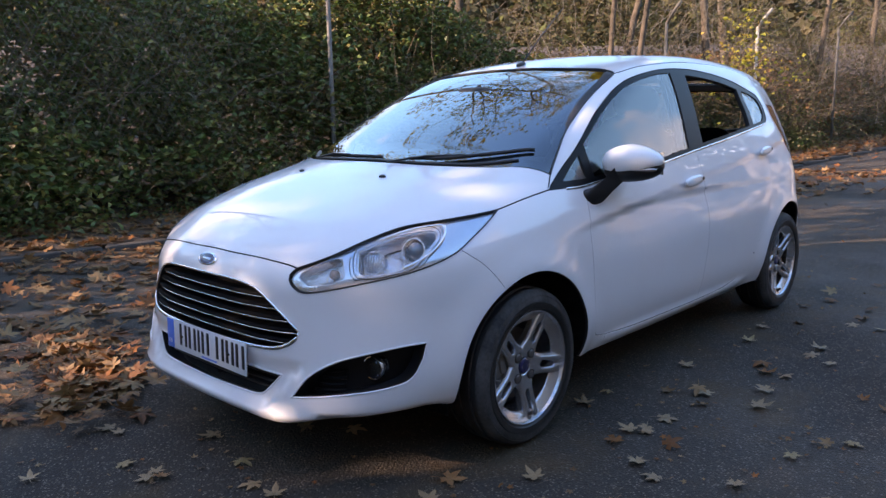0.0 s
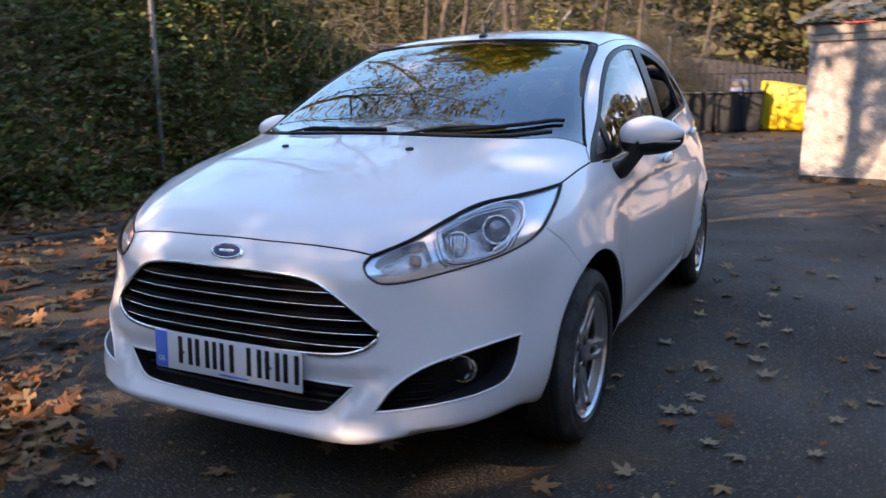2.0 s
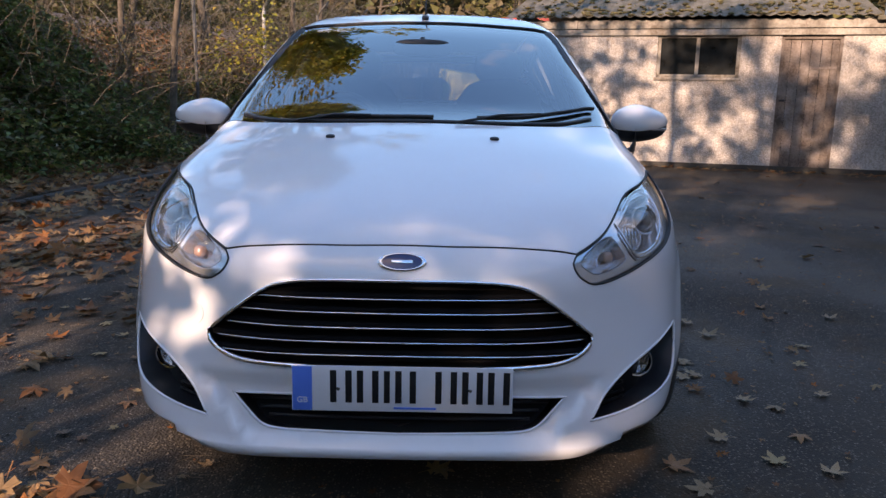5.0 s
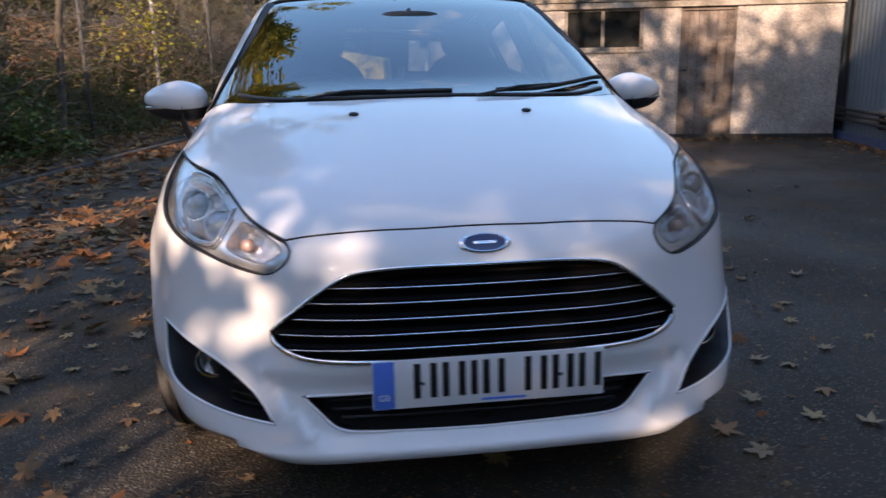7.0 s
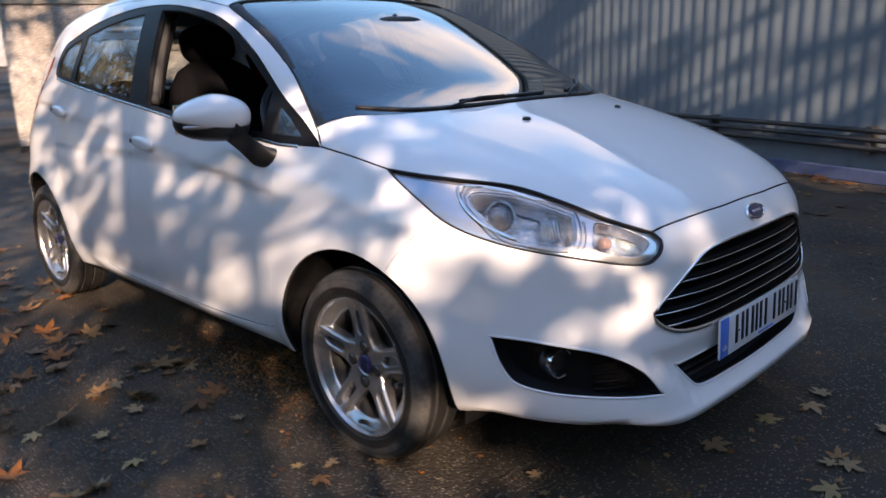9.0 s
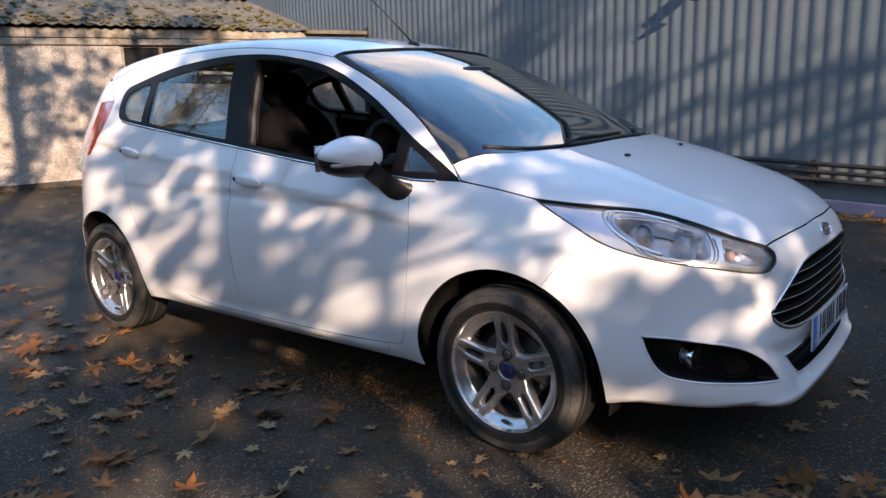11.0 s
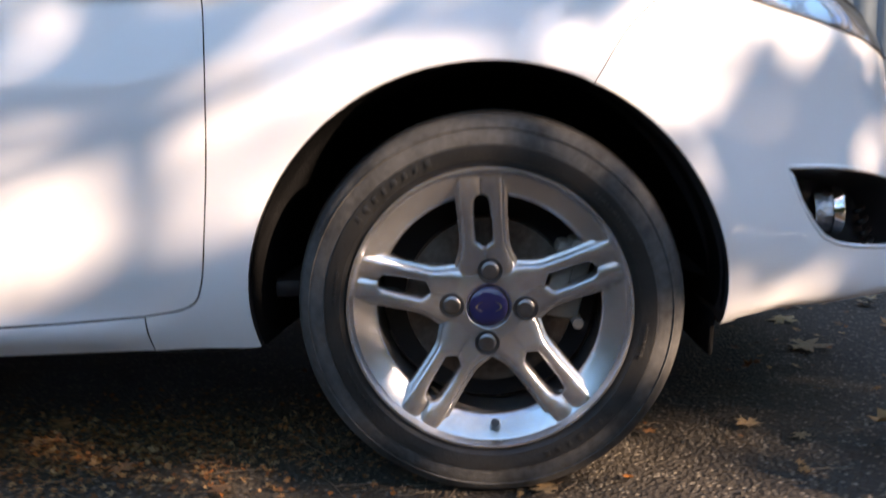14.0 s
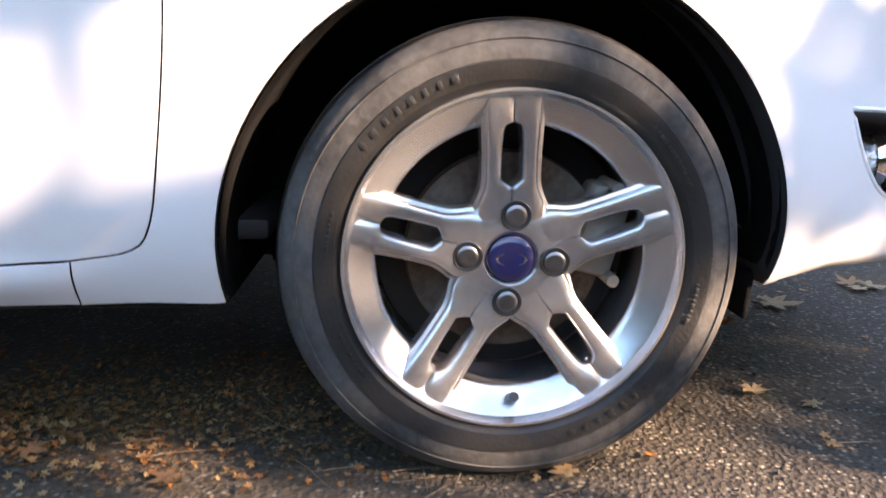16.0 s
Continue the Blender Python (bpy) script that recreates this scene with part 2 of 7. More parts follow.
def pebble_material():
    """Grey-white pebbledash render with rain stains."""
    m = material("pebbledash", (0.60, 0.555, 0.515), 0.9, vary=0.35, scale=1.6, second=(0.33, 0.29, 0.26))
    n, l = m.node_tree.nodes, m.node_tree.links
    b = n["Principled BSDF"]
    co, vo, bp, mix, ramp = n.new("ShaderNodeTexCoord"), n.new("ShaderNodeTexVoronoi"), n.new("ShaderNodeBump"), n.new("ShaderNodeMix"), n.new("ShaderNodeValToRGB")
    vo.inputs["Scale"].default_value = 62
    bp.inputs["Strength"].default_value, bp.inputs["Distance"].default_value = 1.0, 0.012
    bp.invert = True
    mix.data_type, mix.blend_type = "RGBA", "MULTIPLY"
    mix.inputs["Factor"].default_value = 0.75
    ramp.color_ramp.elements[0].color, ramp.color_ramp.elements[1].color = (0.45, 0.42, 0.40, 1), (1.15, 1.12, 1.1, 1)
    old = b.inputs["Base Color"].links[0].from_socket
    l.new(co.outputs["Object"], vo.inputs["Vector"])
    l.new(vo.outputs["Distance"], bp.inputs["Height"])
    l.new(bp.outputs["Normal"], b.inputs["Normal"])
    l.new(vo.outputs["Color"], ramp.inputs["Fac"])
    l.new(old, mix.inputs["A"])
    l.new(ramp.outputs["Color"], mix.inputs["B"])
    l.new(mix.outputs["Result"], b.inputs["Base Color"])
    return m


TARMAC = tarmac_material()
SOIL = material("leafy_soil", (0.10, 0.062, 0.038), 0.95, vary=0.6, scale=5, second=(0.03, 0.02, 0.014), bump=0.8, bump_scale=40)
KERB = material("kerb_concrete", (0.055, 0.05, 0.043), 0.9, vary=0.5, scale=6, bump=0.4, bump_scale=80)
PEBBLE = pebble_material()
FASCIA = material("peeling_fascia", (0.40, 0.36, 0.31), 0.85, vary=0.6, scale=3.2, second=(0.10, 0.075, 0.055), bump=0.3, bump_scale=50)
OLD_WOOD = material("weathered_boards", (0.27, 0.215, 0.185), 0.9, vary=0.6, scale=4.5, second=(0.075, 0.05, 0.038), bump=0.4, bump_scale=60, random=0.15)
ROOFING = material("mossy_roof_sheet", (0.16, 0.14, 0.115), 0.95, vary=0.6, scale=5, second=(0.06, 0.055, 0.03), bump=0.6, bump_scale=30)
SHEET = material("grey_blue_cladding", (0.135, 0.18, 0.205), 0.62, vary=0.22, scale=1.3, rough_vary=0.08, bump=0.03, bump_scale=20)
SHEET_TRIM = material("blue_flashing", (0.07, 0.10, 0.19), 0.5, vary=0.3, scale=6)
DARK_RAIL = material("dark_rail", (0.035, 0.032, 0.03), 0.6, vary=0.5, scale=9)
OLD_GLASS = material("dirty_dark_glass", (0.02, 0.022, 0.022), 0.12, vary=0.4, scale=9, rough_vary=0.06)
WIRE = material("rusty_wire", (0.19, 0.165, 0.14), 0.7, vary=0.4, scale=10)
DULL_POST = material("dull_steel_post", (0.17, 0.15, 0.13), 0.7, vary=0.4, scale=10)
GALV = material("galvanised_post", (0.10, 0.097, 0.09), 0.7, metal=0.1, vary=0.4, scale=10)
PALE_POST = material("pale_concrete_post", (0.48, 0.45, 0.40), 0.85, vary=0.5, scale=9, bump=0.3, bump_scale=70)
BARK = material("grey_brown_bark", (0.13, 0.10, 0.075), 0.95, vary=0.6, scale=7, second=(0.045, 0.035, 0.026), bump=0.9, bump_scale=35)
PALE_TWIG = material("pale_twig", (0.24, 0.205, 0.165), 0.9, vary=0.55, scale=2.5, second=(0.05, 0.04, 0.03))
TWIG = material("dry_twig", (0.16, 0.12, 0.085), 0.9, vary=0.5, scale=12)
HEDGE_LEAF = island_material("bramble_leaf", [(0.03, 0.06, 0.018), (0.055, 0.10, 0.026), (0.11, 0.18, 0.045), (0.065, 0.095, 0.03), (0.09, 0.14, 0.04), (0.26, 0.24, 0.065), (0.20, 0.13, 0.06), (0.06, 0.075, 0.03), (0.15, 0.10, 0.05)], 0.45, 0.25, 0.35)
SCRUB_LEAF = island_material("dry_scrub_leaf", [(0.05, 0.065, 0.025), (0.11, 0.085, 0.05), (0.17, 0.13, 0.075), (0.085, 0.105, 0.035), (0.18, 0.16, 0.065), (0.075, 0.055, 0.035)], 0.7, 0.3)
CROWN_LEAF = island_material("autumn_leaf", [(0.16, 0.18, 0.045), (0.34, 0.27, 0.06), (0.38, 0.23, 0.06), (0.21, 0.20, 0.05), (0.28, 0.15, 0.05)], 0.6, 0.4)
BRIGHT_LEAF = island_material("yellow_green_leaf", [(0.30, 0.30, 0.05), (0.42, 0.36, 0.06), (0.24, 0.27, 0.045), (0.45, 0.30, 0.06), (0.34, 0.33, 0.07)], 0.55, 0.4)
LITTER = island_material("fallen_leaf", [(0.11, 0.045, 0.02), (0.22, 0.10, 0.038), (0.33, 0.19, 0.09), (0.16, 0.058, 0.022), (0.31, 0.105, 0.028), (0.09, 0.042, 0.022), (0.31, 0.19, 0.09), (0.19, 0.08, 0.032)], 0.6, 0.15)
YELLOW = material("yellow_plastic", (0.72, 0.45, 0.02), 0.45, vary=0.2, scale=3)
BIN = material("dark_bin", (0.012, 0.014, 0.014), 0.5, vary=0.3)
RED_SHEET = material("red_roof_edge", (0.45, 0.05, 0.04), 0.5)
WHITE_WALL = material("far_white_wall", (0.42, 0.42, 0.41), 0.8, vary=0.35, scale=1.2)
# ---------------------------------------------------------------- car body surface
# The hatchback's skin is one smooth implicit surface (front axle at y = 0, nose towards -y).
# Panels are cut from it in side view, in top view or round a vertical axis.


def spline(keys):
    """A natural cubic spline through (t, value) pairs, straight beyond its ends."""
    t, v = (np.array(c, float) for c in zip(*keys))
    n, h = len(t), np.diff(t)
    a, r = np.zeros((n, n)), np.zeros(n)
    a[0, 0] = a[-1, -1] = 1
    for i in range(1, n - 1):
        a[i, i - 1 : i + 2] = h[i - 1], 2 * (h[i - 1] + h[i]), h[i]
        r[i] = 3 * ((v[i + 1] - v[i]) / h[i] - (v[i] - v[i - 1]) / h[i - 1])
    c = np.linalg.solve(a, r)
    b = np.diff(v) / h - h * (2 * c[:-1] + c[1:]) / 3
    d = np.diff(c) / (3 * h)
    end = b[-1] + 2 * c[-2] * h[-1] + 3 * d[-1] * h[-1] ** 2

    def at(x):
        x = np.asarray(x, float)
        i = np.clip(np.searchsorted(t, x) - 1, 0, n - 2)
        s = np.clip(x, t[0], t[-1]) - t[i]
        out = v[i] + s * (b[i] + s * (c[i] + s * d[i]))
        return out + np.minimum(x - t[0], 0) * b[0] + np.maximum(x - t[-1], 0) * end

    return at


def smax(a, b, r):
    """The greater of two distances, rounded with radius r."""
    return np.maximum(a, b) + np.maximum(r - np.abs(a - b), 0) ** 2 / (4 * r)


def smin(a, b, r):
    return -smax(-a, -b, r)


def step(x, a, b):
    t = np.clip((x - a) / (b - a), 0, 1)
    return t * t * (3 - 2 * t)


AXLE_REAR, HUB_Z = 2.425, 0.285
plan_width = spline([(-0.9, 0.735), (-0.5, 0.776), (-0.1, 0.817), (0.4, 0.832), (1.2, 0.84), (2.0, 0.838), (2.6, 0.806), (3.1, 0.72)])
side_section = spline([(0.1, -0.12), (0.2, -0.07), (0.27, -0.036), (0.36, -0.012), (0.48, -0.004), (0.6, 0.0), (0.72, -0.012), (0.84, -0.05), (0.94, -0.09), (1.2, -0.22)])
nose_line = spline([(0.05, -0.62), (0.15, -0.765), (0.21, -0.812), (0.27, -0.808), (0.36, -0.79), (0.5, -0.788), (0.62, -0.786), (0.69, -0.778), (0.76, -0.75), (0.84, -0.70), (1.0, -0.6)])
nose_bow = spline([(0.1, 0.10), (0.25, 0.09), (0.5, 0.10), (0.65, 0.15), (0.9, 0.17)])
bonnet_line = spline([(-1.0, 0.59), (-0.8, 0.705), (-0.65, 0.782), (-0.45, 0.856), (-0.16, 0.942), (0.1, 0.996), (0.4, 1.04)])
screen_line = spline([(-0.3, 0.85), (0.02, 0.975), (0.35, 1.135), (0.7, 1.29), (0.97, 1.392), (1.25, 1.48)])
roof_line = spline([(0.6, 1.345), (0.97, 1.400), (1.3, 1.437), (1.7, 1.452), (2.2, 1.434), (2.7, 1.374), (3.0, 1.31), (3.3, 1.24)])
glass_plan = spline([(-0.2, 0.665), (0.23, 0.722), (0.7, 0.762), (1.3, 0.782), (1.9, 0.778), (2.5, 0.725), (3.0, 0.635), (3.3, 0.56)])
glass_section = spline([(0.7, 0.045), (0.9, 0.0), (1.05, -0.052), (1.2, -0.115), (1.35, -0.19), (1.5, -0.28)])
tail_line = spline([(0.1, 2.95), (0.3, 3.03), (0.5, 3.06), (0.75, 3.03), (0.95, 2.99), (1.1, 2.93), (1.3, 2.83), (1.45, 2.75)])
belt_rise = spline([(-1.0, 0.0), (0.0, 0.0), (1.0, 0.01), (2.0, 0.04), (3.0, 0.08)])
crease_line = spline([(-0.5, 0.66), (0.0, 0.71), (0.4, 0.757), (0.61, 0.78), (0.89, 0.81), (1.14, 0.843), (1.52, 0.879), (2.03, 0.924), (2.27, 0.949), (3.2, 1.03)])


def side_width(y, z):
    rise = belt_rise(y) * step(z, 0.55, 0.85)
    w = plan_width(y) + side_section(z - rise)
    below = crease_line(y) - z
    fade = step(y, 0.20, 0.55) * (1 - step(y, 2.4, 2.75))
    w = w - 0.017 * fade * step(below, -0.004, 0.034) * np.exp(-np.clip(below - 0.04, 0, 1) ** 2 / 0.022)
    w = w + 0.013 * np.exp(-(((z - 0.258) / 0.024) ** 2)) * step(y, 0.42, 0.62) * (1 - step(y, 1.75, 2.0))
    for axle in (0.0, AXLE_REAR):
        d = np.hypot(y - axle, z - HUB_Z)
        w = w + 0.02 * np.exp(-(((d - 0.34) / 0.075) ** 2)) * step(z, 0.05, 0.2)
    return w


def body(x, y, z):
    """The signed distance, roughly, to the skin: negative inside."""
    x = np.abs(x)
    side = x - side_width(y, z)
    scoop = (1 - step(x, 0.34 + 0.95 * (z - 0.27), 0.385 + 0.95 * (z - 0.27))) * step(z, 0.245, 0.285) * (1 - step(z, 0.375, 0.43))
    front = (nose_line(z) + nose_bow(z) * x**2 + 0.014 * scoop - 0.007 * (1 - step(z, 0.250, 0.264)) - y) * 0.95
    ridge = 0.53 + 0.17 * np.minimum(y, 0.1)
    dome = 0.0035 * (1 - step(x, ridge - 0.03, ridge + 0.05)) * step(y, -0.72, -0.45)
    top = (z - bonnet_line(y) - dome + 0.085 * x**2 + 0.17 * x**4) * 0.95
    under = 0.217 - z - 0.01 * step(y, -0.3, 0.3) + 0.034 * step(x, 0.40, 0.62) * (1 - step(y, -0.45, -0.25))
    rear = (y - tail_line(z) + 0.12 * x**2) * 0.95
    low = smax(side, front, 0.36 + 0.2 * step(z, 0.2, 0.6))
    low = smax(low, rear, 0.4)
    low = smax(low, top, 0.10)
    low = smax(low, under, 0.024)
    glass = (x - glass_plan(y) - glass_section(z)) * 0.93
    screen = (z - screen_line(y - 0.42 * x**2)) * 0.88
    roof = z - roof_line(y) + 0.10 * x**2
    cabin = smax(smax(glass, screen, 0.10), smax(roof, rear, 0.12), 0.07)
    cabin = np.maximum(cabin, 0.8 - z)
    return smin(low, cabin, 0.035)


def skin(at, a, b):
    """Points of the skin: at(a, b, r) gives the place r metres along each search ray; the outermost crossing counts."""
    a, b = np.asarray(a, float), np.asarray(b, float)
    far = np.full(a.shape, 1.9)
    lo, hi = np.zeros(a.shape), far.copy()
    found = np.zeros(a.shape, bool)
    for r in np.linspace(1.9, 0.0, 96):
        inside = body(*at(a, b, np.full(a.shape, r))) < 0
        new_hit = inside & ~found
        lo[new_hit], hi[new_hit] = r, r + 0.02
        found |= inside
    for _ in range(22):
        mid = (lo + hi) / 2
        inside = body(*at(a, b, mid)) < 0
        lo, hi = np.where(inside, mid, lo), np.where(inside, hi, mid)
    return np.stack(at(a, b, (lo + hi) / 2), -1)


def from_side(a, b, r):  # a: y, b: z
    return r, a, b


def from_top(a, b, r):  # a: x, b: y
    return a, b, r


CYL_Y = 0.55


def from_round(a, b, r):  # a: angle from straight ahead towards the car's left, b: z
    return r * np.sin(a), CYL_Y - r * np.cos(a), b


def normals(p):
    e = 2e-3
    x, y, z = np.moveaxis(p, -1, 0)
    g = np.stack([body(x + e, y, z) - body(x - e, y, z), body(x, y + e, z) - body(x, y - e, z), body(x, y, z + e) - body(x, y, z - e)], -1)
    return g / np.linalg.norm(g, axis=-1, keepdims=True)


# ---------------------------------------------------------------- building helpers
from mathutils.geometry import delaunay_2d_cdt


def mesh_object(name, verts, faces, material, parent=None, label="", smooth=True, nrm=None):
    me = bpy.data.meshes.new(name)
    me.from_pydata([tuple(v) for v in verts], [], [tuple(f) for f in faces])
    me.materials.append(material)
    me.polygons.foreach_set("use_smooth", [smooth] * len(me.polygons))
    if nrm is not None:
        me.normals_split_custom_set_from_vertices([tuple(n) for n in nrm])
    ob = new(name, me)
    ob.parent = parent
    return tagged(ob, label)


def part(name, bm, material, parent, label="", smooth=True):
    me = bpy.data.meshes.new(name)
    bm.to_mesh(me)
    bm.free()
    me.materials.append(material)
    me.polygons.foreach_set("use_smooth", [smooth] * len(me.polygons))
    if smooth:
        me.set_sharp_from_angle(angle=radians(38))
    ob = new(name, me)
    ob.parent = parent
    return tagged(ob, label)


def mirrored(ob, name=None):
    """The same part on the other side of the car, as a mesh of its own."""
    me = ob.data
    n = len(me.vertices)
    co = np.empty(n * 3)
    me.vertices.foreach_get("co", co)
    co = co.reshape(-1, 3) * (-1, 1, 1)
    faces = [tuple(reversed(p.vertices)) for p in me.polygons]
    nrm = None
    if me.has_custom_normals:
        ln = np.empty(len(me.loops) * 3)
        me.corner_normals.foreach_get("vector", ln)
        nrm = np.zeros((n, 3))
        nrm[[lp.vertex_index for lp in me.loops]] = ln.reshape(-1, 3) * (-1, 1, 1)
    out = mesh_object(name or ob.name.split(".")[0], co, faces, me.materials[0], ob.parent, ob.get("label", ""), nrm=nrm)
    for extra in list(me.materials)[1:]:
        out.data.materials.append(extra)
    out.data.polygons.foreach_set("material_index", [p.material_index for p in me.polygons])
    if nrm is None:
        out.data.set_sharp_from_angle(angle=radians(38))
    return out


def both(ob):
    return ob, mirrored(ob)


def smooth_path(pts, gap=0.012):
    """A Catmull-Rom curve through points of any dimension, at even gaps."""
    p = np.array(pts, float)
    if len(p) == 2:
        dense = p[0] + np.linspace(0, 1, 40)[:, None] * (p[1] - p[0])
    else:
        e = np.vstack([2 * p[0] - p[1], p, 2 * p[-1] - p[-2]])
        t = np.linspace(0, 1, 24, endpoint=False)[:, None]
        dense = []
        for a, b, c, d in zip(e[:-3], e[1:-2], e[2:-1], e[3:]):
            dense.append(0.5 * (2 * b + (c - a) * t + (2 * a - 5 * b + 4 * c - d) * t**2 + (3 * b - a - 3 * c + d) * t**3))
        dense = np.vstack(dense + [p[-1:]])
    length = np.r_[0, np.cumsum(np.linalg.norm(np.diff(dense, axis=0), axis=1))]
    n = max(2, int(round(length[-1] / gap)) + 1)
    return np.stack([np.interp(np.linspace(0, length[-1], n), length, c) for c in dense.T], 1)


def from_front(a, b, r):  # a: x, b: z
    return a, 1.0 - r, b


def from_rear(a, b, r):  # a: angle from straight behind towards the car's left, b: z
    return r * np.sin(a), 1.7 + r * np.cos(a), b


def flat_side(p):
    return p[:, 1:3]


def flat_top(p):
    return p[:, 0:2]


def flat_front(p):
    return p[:, [0, 2]]


ROUND = 1.2


def flat_round(p):
    return np.stack([np.arctan2(p[:, 0], CYL_Y - p[:, 1]) * ROUND, p[:, 2]], 1)


def flat_rear(p):
    return np.stack([np.arctan2(p[:, 0], p[:, 1] - 1.7) * ROUND, p[:, 2]], 1)


def round_at(a, b, r):
    return from_round(a / ROUND, b, r)


def rear_at(a, b, r):
    return from_rear(a / ROUND, b, r)


SIDE, TOP, FRONT, NOSE, TAIL = (from_side, flat_side), (from_top, flat_top), (from_front, flat_front), (round_at, flat_round), (rear_at, flat_rear)


def seam(view, pts, gap=0.012):
    """A smooth line on the skin through points given in one view."""
    q = smooth_path(pts, gap)
    return skin(view[0], q[:, 0], q[:, 1])


def flip(line):
    return line[::-1] * (-1, 1, 1)


def joined(*lines):
    out = [lines[0]]
    for line in lines[1:]:
        out.append(line[1:] if np.linalg.norm(line[0] - out[-1][-1]) < 0.008 else line)
    p = np.vstack(out)
    return p[:-1] if np.linalg.norm(p[0] - p[-1]) < 0.004 else p


def within(q, loop):
    inside = np.zeros(len(q), bool)
    for (ax, ay), (bx, by) in zip(loop, np.roll(loop, -1, 0)):
        cross = (ay > q[:, 1]) != (by > q[:, 1])
        inside ^= cross & (q[:, 0] < (bx - ax) * (q[:, 1] - ay) / (by - ay + 1e-12) + ax)
    return inside


def inset(loop, d):
    """The closed loop moved inwards by d."""
    area = np.sum(loop[:, 0] * np.roll(loop[:, 1], -1) - np.roll(loop[:, 0], -1) * loop[:, 1])
    t = np.roll(loop, -1, 0) - np.roll(loop, 1, 0)
    t /= np.linalg.norm(t, axis=1, keepdims=True) + 1e-9
    return loop + d * np.sign(area) * np.stack([-t[:, 1], t[:, 0]], 1)


def panel(name, view, outline, material, parent, holes=(), grid=0.028, gap=0.0024, flange=0.02, depth=0.0, label=""):
    """A sheet of the skin inside a closed line, with a turned-in edge. depth moves it under the skin."""
    at, flat = view
    loops = [inset(flat(outline), gap)] + [inset(flat(h), -gap) for h in holes]
    lo, hi = loops[0].min(0), loops[0].max(0)
    gx, gy = np.meshgrid(np.arange(lo[0], hi[0], grid), np.arange(lo[1], hi[1], grid))
    gx[1::2] += grid / 2
    q = np.stack([gx.ravel(), gy.ravel()], 1)
    q = q[within(q, loops[0])]
    for h in loops[1:]:
        q = q[~within(q, h)]
    rim = np.vstack(loops)
    if len(q):
        keep = np.ones(len(q), bool)
        for k in range(0, len(q), 2000):
            d = np.linalg.norm(q[k : k + 2000, None] - rim[None], axis=2).min(1)
            keep[k : k + 2000] = d > 0.45 * grid
        q = q[keep]
    edges, start = [], 0
    for loop in loops:
        n = len(loop)
        edges += [(start + i, start + (i + 1) % n) for i in range(n)]
        start += n
    allq = np.vstack([rim, q])
    vs, es, fs, *_ = delaunay_2d_cdt([Vector(v) for v in allq], edges, [], 0, 1e-7)
    vs = np.array([tuple(v) for v in vs])
    tri = np.array([f for f in fs if len(f) == 3])
    mid = vs[tri].mean(1)
    ok = within(mid, loops[0])
    for h in loops[1:]:
        ok &= ~within(mid, h)
    tri = tri[ok]
    p = skin(at, vs[:, 0], vs[:, 1])
    n = normals(p)
    p = p - depth * n
    fn = np.cross(p[tri[:, 1]] - p[tri[:, 0]], p[tri[:, 2]] - p[tri[:, 0]])
    wrong = (fn * n[tri].mean(1)).sum(1) < 0
    tri[wrong] = tri[wrong][:, ::-1]
    verts, nrm, faces = [*p], [*n], [tuple(t) for t in tri]
    if flange:
        count = {}
        for a, b, c in tri:
            for e in ((a, b), (b, c), (c, a)):
                count[tuple(sorted(e))] = count.get(tuple(sorted(e)), 0) + 1
        rims = [e for t in tri for e in ((t[0], t[1]), (t[1], t[2]), (t[2], t[0])) if count[tuple(sorted(e))] == 1]
        out = np.zeros_like(p)
        for a, b in rims:
            side = np.cross(p[b] - p[a], n[a])
            out[a] += side
            out[b] += side
        ids = {}
        for v in {v for e in rims for v in e}:
            o = out[v] / (np.linalg.norm(out[v]) + 1e-9)
            base = len(verts)
            ids[v] = base
            soft = n[v] + 0.6 * o
            verts += [p[v], p[v] - 0.0015 * n[v] + 0.0008 * o, p[v] - flange * n[v]]
            nrm += [n[v], soft / np.linalg.norm(soft), o]
        for a, b in rims:
            a, b = ids[a], ids[b]
            faces += [(a, a + 1, b + 1, b), (a + 1, a + 2, b + 2, b + 1)]
    ob = mesh_object(name, verts, faces, material, parent, label, nrm=nrm)
    if flange:
        ob.data.materials.append(DARK)
        index = np.zeros(len(faces), np.int32)
        index[len(tri) + 1 :: 2] = 1
        ob.data.polygons.foreach_set("material_index", index)
    return ob


def wall_strip(name, outline, top, bottom, material, parent, label="", shrink=0.0):
    """The side wall of a recess: from the closed line at one depth under the skin to another."""
    n = normals(outline)
    mid = outline.mean(0)
    a, b = outline - top * n, outline - bottom * n
    b = b + shrink * (mid - b)
    k = len(outline)
    faces = [(i, (i + 1) % k, k + (i + 1) % k, k + i) for i in range(k)]
    return mesh_object(name, [*a, *b], faces, material, parent, label)


